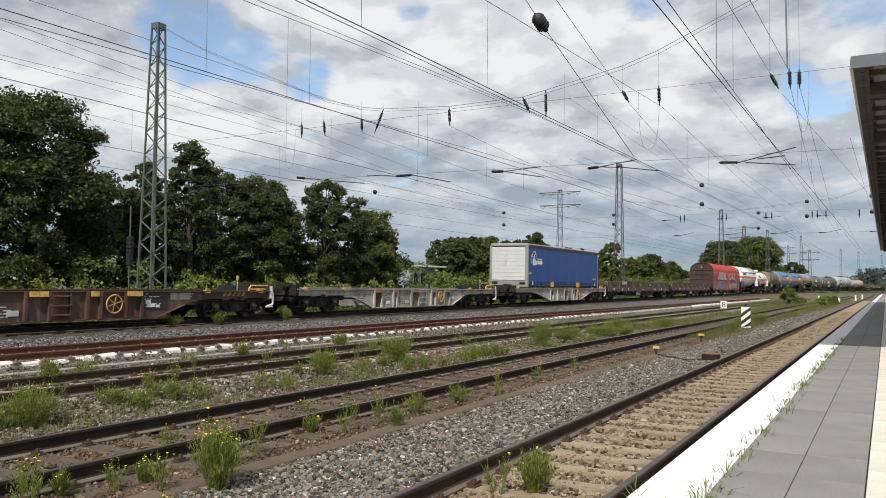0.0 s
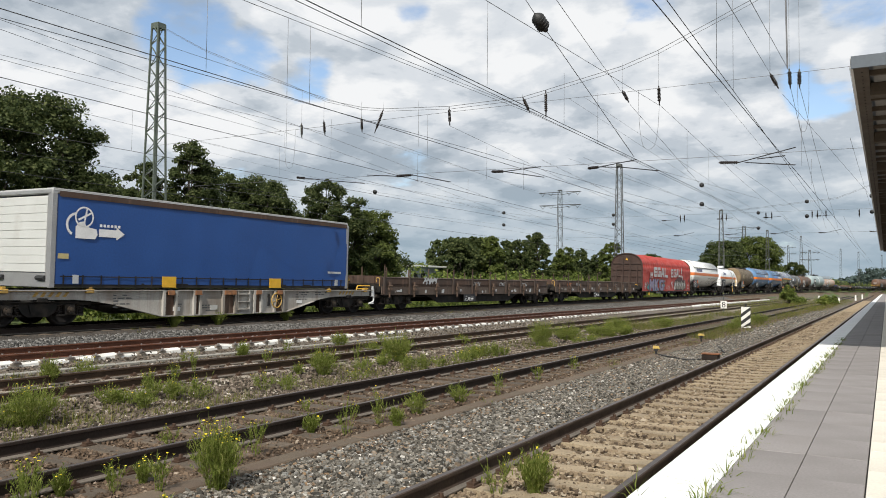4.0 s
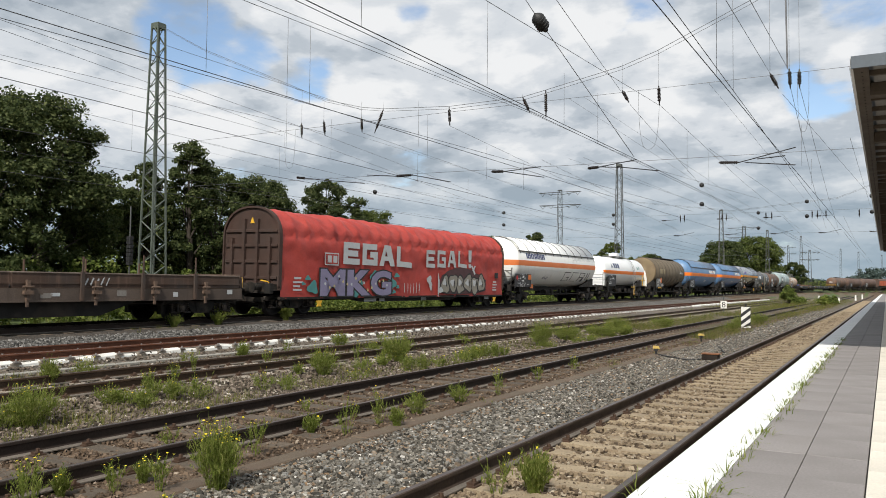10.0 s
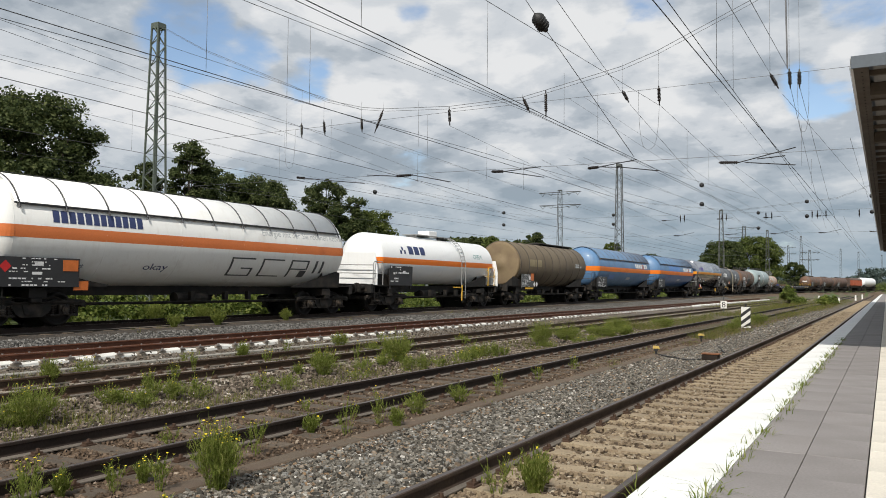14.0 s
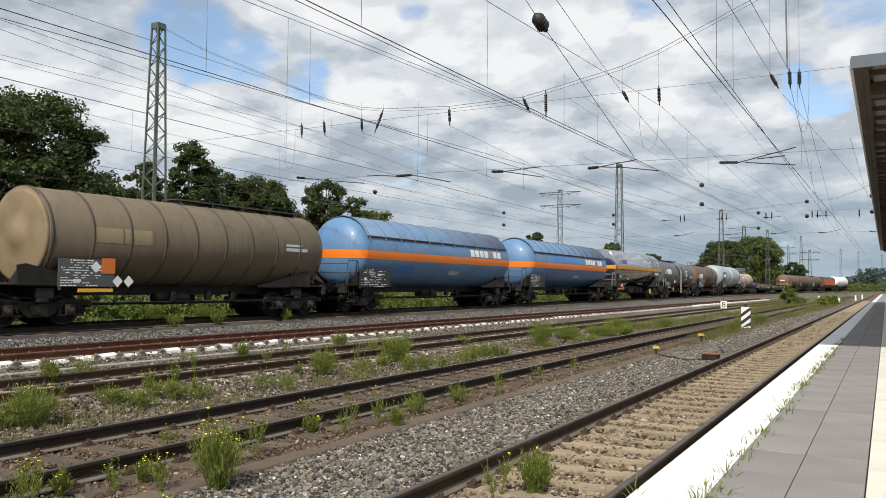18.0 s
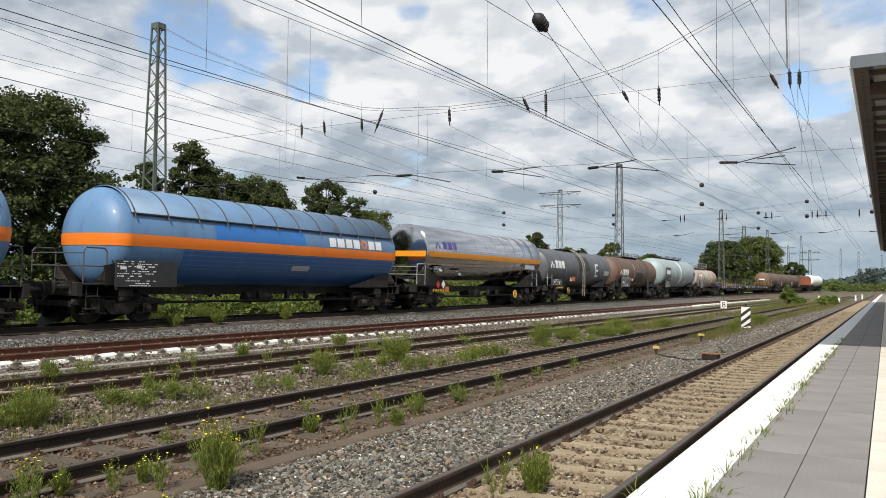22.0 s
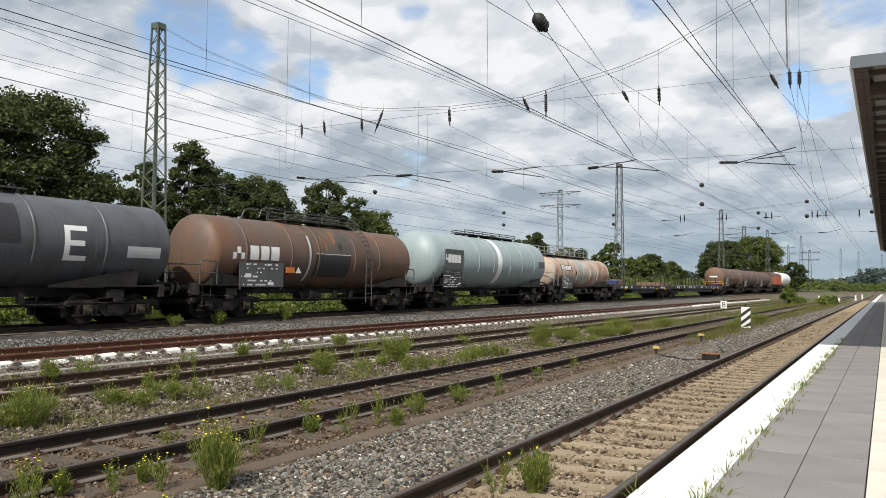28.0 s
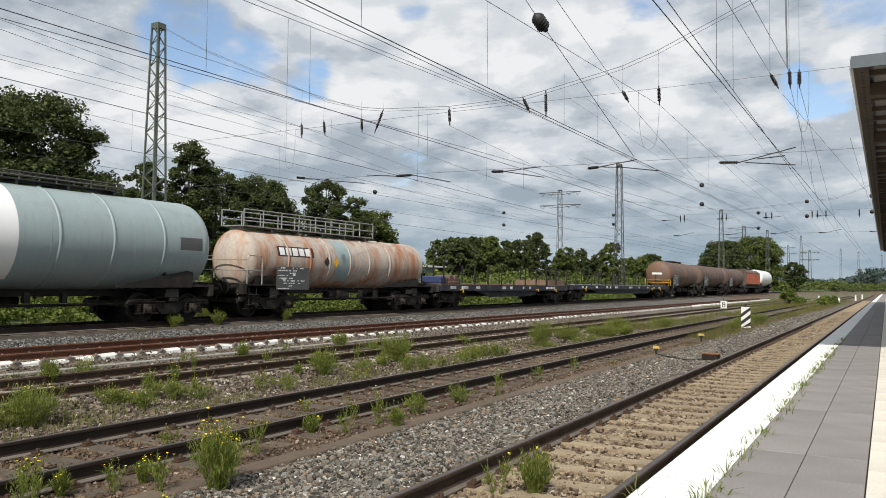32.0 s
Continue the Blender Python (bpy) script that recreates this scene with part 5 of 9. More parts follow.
# ---- wagon paints ----
P = {
    "white_gas": mat("white tank paint", (0.86, 0.86, 0.83), 0.35, 0, 0.04, 0.7, 30, 0.02, dirt=(0.70, 0.68, 0.64), dirt_amount=0.05, coat=0.2, streak=(0.74, 0.72, 0.68)),
    "white_new": mat("clean white tank paint", (0.82, 0.83, 0.83), 0.35, 0, 0.04, 0.7, 30, 0.02, coat=0.2, streak=(0.76, 0.76, 0.74)),
    "orange": mat("orange stripe paint", (0.72, 0.20, 0.055), 0.45, 0, 0.10, 1.0, 30, 0.02),
    "orange_new": mat("bright orange stripe paint", (0.80, 0.19, 0.015), 0.4, 0, 0.06, 1.0, 30, 0.02),
    "taupe": mat("dusty brown-grey tank cladding", (0.170, 0.135, 0.090), 0.75, 0.1, 0.18, 0.9, 30, 0.05, streak=(0.10, 0.078, 0.052), dirt=(0.125, 0.097, 0.066), dirt_amount=0.4, stretch=(1, 1, 0.35)),
    "taupe_hoop": mat("dark brown-grey hoop", (0.085, 0.068, 0.053), 0.75, 0.1, 0.2, 0.9, 30, 0.05),
    "blue_skirt": mat("dark blue tank paint", (0.022, 0.105, 0.31), 0.34, 0, 0.08, 0.8, 30, 0.02, coat=0.25),
    "taupe_end": mat("dusty tan tank end", (0.235, 0.172, 0.098), 0.75, 0.1, 0.15, 0.9, 30, 0.05, dirt=(0.165, 0.115, 0.07), dirt_amount=0.35),
    "blue": mat("light blue tank paint", (0.105, 0.215, 0.385), 0.48, 0, 0.08, 0.8, 30, 0.02, streak=(0.075, 0.135, 0.235), dirt=(0.085, 0.160, 0.28), dirt_amount=0.3, coat=0.08, stretch=(1, 1, 0.4)),
    "blue_deep": mat("strong blue tank paint", (0.018, 0.155, 0.48), 0.34, 0, 0.08, 0.8, 30, 0.02, coat=0.25),
    "amber": mat("amber orange stripe paint", (0.70, 0.27, 0.015), 0.4, 0, 0.06, 1.0, 30, 0.02),
    "rib_grey": mat("grey-brown shield rib", (0.13, 0.12, 0.115), 0.6, 0.3, 0.2, 2, 30, 0.05),
    "rib_dark": mat("dark shield rib", (0.05, 0.05, 0.055), 0.6, 0.3, 0.2, 2, 30, 0.05),
    "chrome": mat("polished stainless cladding", (0.56, 0.56, 0.585), 0.07, 1.0, 0.05, 0.8, 20, 0.008),
    "grey_tank": mat("dark grey tank paint", (0.088, 0.096, 0.108), 0.5, 0, 0.12, 0.8, 30, 0.02, streak=(0.05, 0.048, 0.045), dirt=(0.060, 0.060, 0.060), dirt_amount=0.4, coat=0.08),
    "rust_tank": mat("rust-brown tank paint", (0.185, 0.093, 0.052), 0.6, 0, 0.28, 0.7, 30, 0.05, streak=(0.085, 0.052, 0.036), dirt=(0.095, 0.075, 0.063), dirt_amount=0.6, dirt_scale=0.8, stretch=(1, 1, 0.4)),
    "mint": mat("pale grey-green tank paint", (0.290, 0.358, 0.368), 0.45, 0, 0.08, 0.8, 30, 0.02, streak=(0.24, 0.27, 0.26), dirt=(0.27, 0.315, 0.315), dirt_amount=0.35, stretch=(1, 1, 0.4)),
    "peach": mat("rust-streaked pale tank paint", (0.50, 0.43, 0.37), 0.65, 0, 0.2, 0.9, 30, 0.05, streak=(0.17, 0.075, 0.036), dirt=(0.35, 0.15, 0.065), dirt_amount=0.52, dirt_scale=1.6, stretch=(1, 1.3, 0.3)),
    "soiled_grey": mat("oil-soiled grey tank paint", (0.095, 0.078, 0.062), 0.6, 0, 0.3, 0.9, 30, 0.05, dirt=(0.165, 0.080, 0.042), dirt_amount=0.45, stretch=(1, 1.4, 0.3)),
    "brown_tank": mat("grimy brown tank", (0.125, 0.072, 0.052), 0.65, 0, 0.25, 0.9, 30, 0.05, streak=(0.2, 0.13, 0.09), dirt=(0.07, 0.05, 0.042), dirt_amount=0.5, stretch=(1, 1, 0.4)),
    "tarp": mat("faded red tarpaulin", (0.40, 0.050, 0.035), 0.6, 0, 0.2, 1.1, 18, 0.14, color2=(0.33, 0.034, 0.026), dirt=(0.25, 0.035, 0.03), dirt_amount=0.25),
    "maroon": mat("dirty brown-red steel", (0.062, 0.033, 0.024), 0.7, 0.1, 0.3, 1.3, 30, 0.08, streak=(0.035, 0.024, 0.02), dirt=(0.05, 0.031, 0.025), dirt_amount=0.45),
    "stake_side": mat("dark brown wagon side", (0.088, 0.052, 0.036), 0.75, 0.1, 0.3, 1.3, 30, 0.08, streak=(0.16, 0.10, 0.07), dirt=(0.058, 0.043, 0.036), dirt_amount=0.45),
    "sill_brown": mat("brown-grey wagon sill", (0.125, 0.092, 0.072), 0.75, 0.1, 0.3, 1.3, 30, 0.08, streak=(0.055, 0.04, 0.032), dirt=(0.07, 0.052, 0.042), dirt_amount=0.45),
    "hinge_rust": mat("rusty hinge iron", (0.175, 0.115, 0.082), 0.8, 0.1, 0.35, 5, 40, 0.1, dirt=(0.07, 0.05, 0.04), dirt_amount=0.4, dirt_scale=6),
    "stake_top": mat("worn brown-grey steel rim", (0.20, 0.155, 0.125), 0.7, 0.1, 0.3, 1.3, 30, 0.08),
    "brown_frame": mat("rust-brown container frame", (0.120, 0.066, 0.042), 0.7, 0.1, 0.3, 1.0, 30, 0.08, streak=(0.20, 0.14, 0.10), dirt=(0.065, 0.042, 0.03), dirt_amount=0.45),
    "pale_frame": mat("grimy pale grey container frame", (0.44, 0.42, 0.385), 0.7, 0.0, 0.2, 1.3, 30, 0.08, streak=(0.20, 0.15, 0.11), dirt=(0.25, 0.215, 0.18), dirt_amount=0.42, stretch=(1, 1, 0.5)),
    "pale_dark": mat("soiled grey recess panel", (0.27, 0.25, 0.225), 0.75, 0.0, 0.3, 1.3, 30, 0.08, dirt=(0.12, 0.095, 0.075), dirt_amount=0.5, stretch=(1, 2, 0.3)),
    "rust_bright": mat("bright rust", (0.29, 0.125, 0.050), 0.85, 0.0, 0.3, 5, 40, 0.15, dirt=(0.14, 0.07, 0.04), dirt_amount=0.4, dirt_scale=6),
    "shield_blue": mat("dusty blue-grey sun shield", (0.118, 0.215, 0.360), 0.5, 0, 0.12, 0.8, 30, 0.03, dirt=(0.10, 0.145, 0.205), dirt_amount=0.35),
    "door_white": mat("white trailer door", (0.54, 0.55, 0.53), 0.45, 0, 0.06, 1.0, 30, 0.02, dirt=(0.44, 0.43, 0.40), dirt_amount=0.2),
    "alu": mat("dull aluminium", (0.42, 0.42, 0.42), 0.5, 0.6, 0.15, 2, 30, 0.05),
    "tarp_blue": mat("blue curtain tarpaulin", (0.012, 0.062, 0.235), 0.55, 0, 0.12, 0.8, 18, 0.06, color2=(0.016, 0.072, 0.26)),
    "flat_blue": mat("grimy dark blue flat wagon", (0.022, 0.025, 0.036), 0.7, 0.1, 0.3, 1.0, 30, 0.08, dirt=(0.06, 0.05, 0.042), dirt_amount=0.4),
    "timber": mat("weathered deck timber", (0.20, 0.13, 0.085), 0.85, 0, 0.3, 2, 30, 0.2, stretch=(3, 0.4, 3)),
    "hopper_red": mat("orange-red hopper paint", (0.42, 0.095, 0.035), 0.6, 0, 0.2, 1.0, 30, 0.05),
    "panel_black": mat("black data panel", (0.028, 0.028, 0.03), 0.55, 0, 0.2, 2, 30, 0.03),
    "panel_grey": mat("dark grey data panel", (0.085, 0.088, 0.09), 0.55, 0, 0.2, 2, 30, 0.03),
    "steel_pale": mat("galvanised walkway steel", (0.40, 0.40, 0.39), 0.55, 0.5, 0.2, 3, 30, 0.05),
    "cream_steel": mat("cream painted ladder steel", (0.46, 0.42, 0.32), 0.6, 0.1, 0.2, 3, 30, 0.05),
    "steel_dark": mat("grimy walkway steel", (0.10, 0.095, 0.09), 0.6, 0.4, 0.25, 3, 30, 0.05),
}


# ---- container wagons ----
def container_wagon(label, s0, s1, frame, yellow=True, seed=1):
    w, mid, h = wagon("container_wagon", label, s0, s1, "container wagon")
    top, low = 0.97, 0.19
    b = 2.84 if seed == 3 else h - 5.6  # half of the deep middle
    c = b + 2.5 if seed == 3 else h - 4.0
    for s in (-1, 1):
        bm = bmesh.new()
        x = s * 1.2
        o = [(-h + 0.6, top), (h - 0.6, top), (h - 0.6, 0.74)]
        o += [(c + 0.5, 0.73), (c, 0.69), (b + (c - b) * 0.66, 0.56), (b, low), (-b, low), (-b - (c - b) * 0.66, 0.56), (-c, 0.69), (-c - 0.5, 0.73), (-h + 0.6, 0.74)]
        prism(bm, o, "x", x - 0.012, x + 0.012)
        box(bm, x - 0.09, x + 0.09, -h + 0.6, h - 0.6, top, top + 0.03)
        box(bm, x - 0.08, x + 0.08, -b, b, low - 0.02, low + 0.01)
        for e in (-1, 1):
            ya, yb = e * b, e * (b + (c - b) * 0.66)
            prism(bm, [(ya, low - 0.02), (yb, 0.54), (yb, 0.57), (ya, low + 0.01)] if e > 0 else [(ya, low + 0.01), (yb, 0.57), (yb, 0.54), (ya, low - 0.02)], "x", x - 0.08, x + 0.08)
        part("side_girder", bm, frame, w)
        q = 0.82 if seed == 3 else 1.0
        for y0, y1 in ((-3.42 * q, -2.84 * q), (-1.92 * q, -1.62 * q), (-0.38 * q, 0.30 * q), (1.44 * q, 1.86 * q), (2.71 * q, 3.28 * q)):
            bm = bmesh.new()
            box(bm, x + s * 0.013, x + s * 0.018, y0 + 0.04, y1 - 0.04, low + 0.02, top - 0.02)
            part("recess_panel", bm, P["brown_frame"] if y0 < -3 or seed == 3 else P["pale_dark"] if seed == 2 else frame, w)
            for y in (y0, y1):
                bm = bmesh.new()
                prism(bm, [(y - 0.04, low + 0.01), (y + 0.04, low + 0.01), (y + 0.05, top), (y - 0.05, top)], "x", *sorted((x + s * 0.012, x + s * 0.10)))
                part("girder_rib", bm, frame, w)
            n = 2 if y1 - y0 > 0.5 else 1
            for k in range(n):
                u = (y0 + y1) / 2 + (k - (n - 1) / 2) * 0.27
                bm = bmesh.new()
                prism(bm, [(x + s * 0.09, top + 0.005), (x + s * 0.13, top + 0.02), (x + s * 0.15, top - 0.125), (x + s * 0.10, top - 0.13)], "y", u - 0.125, u + 0.125)
                part("spigot_plate", bm, M["yellow_dirty"] if seed == 1 else P["rust_bright"], w, "yellow folded spigot plate" if seed == 1 else "rust-orange folded spigot plate")
    bm = bmesh.new()
    box(bm, -0.2, 0.2, -h + 0.6, h - 0.6, 0.66, 0.94)
    for y in np.linspace(-h + 1.2, h - 1.2, 9):
        box(bm, -1.2, 1.2, y - 0.08, y + 0.08, 0.82, 0.94)
    for e in (-1, 1):
        box(bm, -1.25, 1.25, e * (h - 0.62) - 0.1, e * (h - 0.62) + 0.1, 0.74, 1.16, 0.01)
    part("underframe", bm, M["frame_dark"], w)
    ends(w, h)
    brake_gear(w, h)
    for y in (-h + 2.2, h - 2.2):
        bogie(w, y)
    for y in (-h + 1.1, -h + 3.6, h - 3.6, h - 1.1):
        bm = bmesh.new()
        box(bm, 1.15, 1.29, y - 0.13, y + 0.13, top - 0.06, top + 0.06, 0.02)
        box(bm, 1.2, 1.28, y - 0.05, y + 0.05, top + 0.06, top + 0.12)
        part("container_spigot", bm, M["yellow_dirty"], w, "dirty yellow container spigot")
    for e in (-1, 1):
        bm = bmesh.new()
        box(bm, 1.21, 1.235, e * (h - 1.5) - 0.9, e * (h - 1.5) + 0.9, top - 0.02, top + 0.028)
        part("edge_strip", bm, M["yellow_dirty"], w)
        bm = bmesh.new()
        for k in range(5):
            y = e * (h - 2.4) - 0.5 + k * 0.22
            prism(bm, [(y, top - 0.16), (y + 0.1, top - 0.16), (y + 0.2, top - 0.03), (y + 0.1, top - 0.03)], "x", 1.216, 1.224)
        tagged(part("hazard_stripes", bm, M["yellow_dirty"], w), kind="stuff")
    bm = bmesh.new()
    y = h - 1.1
    pipe(bm, [(1.12, y - 0.45, 1.0), (1.12, y - 0.45, 1.05), (1.12, y - 0.35, 1.18), (1.12, y + 0.5, 1.18), (1.12, y + 0.55, 1.05), (1.12, y - 0.45, 1.05)], 0.024, 6)
    part("hand_rail", bm, M["yellow"], w)
    bm = bmesh.new()
    rod(bm, (1.0, h - 2.0, 1.0), (1.0, h - 2.0, 1.38), 0.018, 6)
    rod(bm, (1.0, h - 2.0, 1.38), (1.0, h - 2.0, 1.52), 0.045, 8)
    part("brake_lever", bm, M["yellow_dirty"], w)
    bm = bmesh.new()
    pipe(bm, [(1.22, h - 0.5, 1.12), (1.22, h - 0.42, 0.9), (1.22, h - 0.42, 0.5), (1.22, h - 0.75, 0.42), (1.22, h - 0.42, 0.42)], 0.035, 6)
    box(bm, 1.16, 1.26, h - 0.62, h - 0.48, 0.72, 1.16)
    part("shunter_handle", bm, M["letter_white"], w)
    bm = bmesh.new()
    for z in (0.86, 0.60, 0.34):
        box(bm, 1.215, 1.33, 0.36, 0.91, z - 0.02, z + 0.02)
    for y in (0.36, 0.91):
        box(bm, 1.215, 1.30, y - 0.02, y + 0.02, 0.30, 0.95)
    part("side_step", bm, frame, w)
    bm = bmesh.new()
    pipe(bm, [(0.265 * math.cos(q * math.pi / 12), 0, 0.265 * math.sin(q * math.pi / 12)) for q in range(25)], 0.022, 6)
    for q in (0.3, 1.35, 2.4):
        rod(bm, (0.26 * math.cos(q), 0, 0.26 * math.sin(q)), (-0.26 * math.cos(q), 0, -0.26 * math.sin(q)), 0.012, 5)
    hw = part("hand_wheel", bm, M["yellow_dirty"], w, "pale yellow hand brake wheel", at=(1.30, 2.30, 0.62))
    hw.rotation_euler = (0, 0, math.pi / 2)
    bm = bmesh.new()
    box(bm, 1.214, 1.232, 1.90, 2.02, 0.42, 0.86)
    part("dark_plate", bm, P["panel_black"], w)
    r = random.Random(seed)
    for y0, z0, z1 in ((-4.6, 0.36, 0.86), (-2.75, 0.36, 0.82), (-1.45, 0.3, 0.6), (3.45, 0.62, 0.92), (4.6, 0.80, 0.92)):
        rects = []
        z = z1
        while z > z0:
            u = 0.0
            while u < 0.6:
                k = r.uniform(0.06, 0.24)
                if r.random() < 0.6:
                    rects.append((y0 + u, y0 + u + k, z - 0.035, z))
                u += k + 0.04
            z -= 0.085
        flat_bars("writing", rects, 1.2145, 0, 0, P["panel_grey"] if seed > 1 else M["letter_grey"], w)
    for y, z, wd, hg in ((-0.85, 0.34, 0.32, 0.15), (-2.4, 0.34, 0.28, 0.13), (3.5, 0.50, 0.30, 0.11)):
        small_plate(w, y, y + wd, z, z + hg, M["letter_white"] if y < -1 or y > 1 else P["door_white"], 1.226, "label_plate")
    return w, h, mid


w0, h0, m0 = container_wagon("rust-brown empty container wagon with yellow spigots", 3.4, 22.4, P["brown_frame"], seed=1)
plate(w0, h0 - 6.4, h0 - 5.2, 0.42, 0.85, P["panel_black"], 1.225, seed=4, rows=3, feet=False)
small_plate(w0, h0 - 5.1, h0 - 4.3, 0.72, 0.94, P["pale_frame"], 1.222, "bare_patch")
w1, h1, m1 = container_wagon("grimy pale grey empty container wagon", 22.7, 40.97, P["pale_frame"], seed=2)
w2, h2, m2 = container_wagon("grimy pale grey container wagon carrying a blue swap trailer", 42.5, 60.5, P["pale_frame"], seed=3)


def swap_trailer():
    """Curtain-sided box, riding on the container wagon."""
    t = thing("swap_trailer", "blue curtain-sided swap trailer with white rear door on a wagon", "trailer", group="wagons of the goods train")
    mid = (44.83 + 58.07) / 2
    t.matrix_basis = train_pose(mid)
    TRAIN.append((t, mid))
    h, z0, z1, x = 6.62, 1.06, 3.75, 1.275
    bm = bmesh.new()
    box(bm, -x, x, -h, h, z0, z0 + 0.14)
    box(bm, -x + 0.06, x - 0.06, h - 0.08, h, z0, z1)
    part("floor_frame", bm, M["frame_dark"], t)
    bm = bmesh.new()
    box(bm, -x, x, -h, h, z1 - 0.14, z1, 0.03)
    part("roof_frame", bm, P["alu"], t)
    bm = bmesh.new()
    box(bm, -x + 0.02, x - 0.02, -h + 0.05, h - 0.05, z1, z1 + 0.03)
    part("roof_sheet", bm, P["door_white"], t)
    for s in (-1, 1):
        bm = bmesh.new()
        n = 40
        pts = []
        for i in range(n + 1):
            y = -h + 0.16 + (2 * h - 0.26) * i / n
            o = 0.012 * math.sin(i * 1.3) + 0.008 * math.sin(i * 0.37)
            pts.append((y, o))
        top = [bm.verts.new((s * (x + p[1] * 0.3), p[0], z1 - 0.14)) for p in pts]
        mid_ = [bm.verts.new((s * (x + 0.012 + p[1]), p[0], (z0 + z1) / 2)) for p in pts]
        bot = [bm.verts.new((s * (x + 0.005 + p[1] * 0.5), p[0], z0 + 0.10)) for p in pts]
        for a, b in ((top, mid_), (mid_, bot)):
            for i in range(n):
                f = bm.faces.new((a[i], a[i + 1], b[i + 1], b[i]))
                f.smooth = True
        part("curtain", bm, P["tarp_blue"], t, "blue tarpaulin curtain")
        for y in (-h + 0.07, h - 0.06):
            bm = bmesh.new()
            box(bm, s * x - 0.07, s * x + 0.02, y - 0.08, y + 0.08, z0, z1 - 0.10, 0.01)
            part("corner_post", bm, P["alu"], t)
    bm = bmesh.new()
    box(bm, -x + 0.10, x - 0.16, -h - 0.004, -h + 0.03, z0 + 0.41, z1 - 0.19)
    door = part("rear_door", bm, P["door_white"], t, "white slatted rear door")
    n = 9
    for i in range(n):
        za = z0 + 0.42 + (z1 - z0 - 0.62) * i / n
        zb = z0 + 0.42 + (z1 - z0 - 0.62) * (i + 1) / n - 0.008
        bm = bmesh.new()
        box(bm, -x + 0.10, x - 0.165, -h - 0.024, -h - 0.004, za, zb, 0.006)
        part("door_slat", bm, P["door_white"], door)
    bm = bmesh.new()
    box(bm, -x + 0.02, x - 0.02, -h - 0.01, -h + 0.05, z0 + 0.02, z0 + 0.40)
    part("rear_sill", bm, P["alu"], t)
    bm = bmesh.new()
    box(bm, x - 0.16, x + 0.012, -h - 0.012, -h + 0.02, z0 + 0.02, z1 - 0.14)
    box(bm, -x - 0.012, -x + 0.10, -h - 0.012, -h + 0.02, z0 + 0.02, z1 - 0.14)
    part("rear_frame", bm, P["alu"], t, "dull grey rear frame")
    # shadow below the roof rail, drawn as a dark strip on the curtain
    bm = bmesh.new()
    box(bm, x + 0.022, x + 0.028, -h + 0.2, h - 0.12, z1 - 0.20, z1 - 0.045)
    part("roof_valance", bm, P["stake_side"], t, "dark strip painted as shadow under the roof rail")
    bm = bmesh.new()
    box(bm, x + 0.03, x + 0.036, -h + 0.3, h - 0.2, z0 + 0.30, z0 + 0.33)
    part("lacing", bm, M["frame_dark"], t)
    for xx in (-0.95, 0.95):
        bm = bmesh.new()
        rod(bm, (xx - 0.18, -h - 0.03, z0 + 0.26), (xx + 0.18, -h - 0.03, z0 + 0.26), 0.07, 8)
        part("rear_lamp", bm, M["black"], t)
    # buckles along the curtain's foot
    for i in range(22):
        y = -h + 0.4 + i * 0.59
        bm = bmesh.new()
        box(bm, x + 0.022, x + 0.034, y - 0.02, y + 0.02, z0 + 0.05, z0 + 0.36)
        part("strap", bm, M["frame_dark"], t)
    for y, wd in ((-2.89, 0.54), (1.91, 0.62)):
        small_plate(t, y, y + wd, z0 + 0.02, z0 + 0.36, M["yellow"], x + 0.045, "yellow_pad")
    for y in (-5.95, 5.75):
        small_plate(t, y, y + 0.18, z0 + 0.12, z0 + 0.36, M["letter_grey"], x + 0.045, "grey_pad")
    # the haulier's emblem as plain shapes
    def shape(name, pts, material=M["letter_white"]):
        part(name, raw_mesh(name, [(x + 0.040, -h + p[0], z0 + p[1]) for p in pts], [list(range(len(pts)))], material), None, t)

    def ring_shape(cy, cz, r0, r1, a0, a1, n=18):
        v = []
        for i in range(n + 1):
            a = a0 + (a1 - a0) * i / n
            v += [(x + 0.040, -h + cy + r0 * math.cos(a), z0 + cz + r0 * math.sin(a)), (x + 0.040, -h + cy + r1 * math.cos(a), z0 + cz + r1 * math.sin(a))]
        f = [[2 * i, 2 * i + 1, 2 * i + 3, 2 * i + 2] for i in range(n)]
        part("emblem_ring", raw_mesh("emblem_ring", v, f, M["letter_white"]), None, t)
    ring_shape(0.96, 1.98, 0.25, 0.295, 0.0, 2 * math.pi, 28)
    ring_shape(0.74, 1.76, 0.27, 0.34, 1.7, 4.2)
    shape("emblem_hand", [(0.70, 1.38), (1.32, 1.38), (1.40, 1.50), (1.36, 1.66), (1.02, 1.72), (0.98, 1.86), (0.82, 1.84), (0.70, 1.70)])
    shape("emblem_arrow", [(1.44, 1.46), (2.02, 1.46), (2.02, 1.38), (2.30, 1.57), (2.02, 1.76), (2.02, 1.68), (1.44, 1.68)])
    shape("emblem_bar", [(0.76, 1.92), (1.18, 2.14), (1.20, 2.09), (0.79, 1.87)])
    shape("emblem_bar", [(0.92, 1.74), (1.02, 2.24), (1.07, 2.24), (0.97, 1.74)])
    for k in range(6):
        shape("emblem_letter", [(1.46 + k * 0.12, 1.74), (1.54 + k * 0.12, 1.74), (1.54 + k * 0.12, 1.82), (1.46 + k * 0.12, 1.82)])
    shape("small_label", [(0.20, 0.80), (0.52, 0.80), (0.52, 0.94), (0.20, 0.94)], M["letter_yellow"])
    shape("small_label", [(11.9, 0.60), (12.75, 0.60), (12.75, 0.68), (11.9, 0.68)], M["letter_grey"])


swap_trailer()


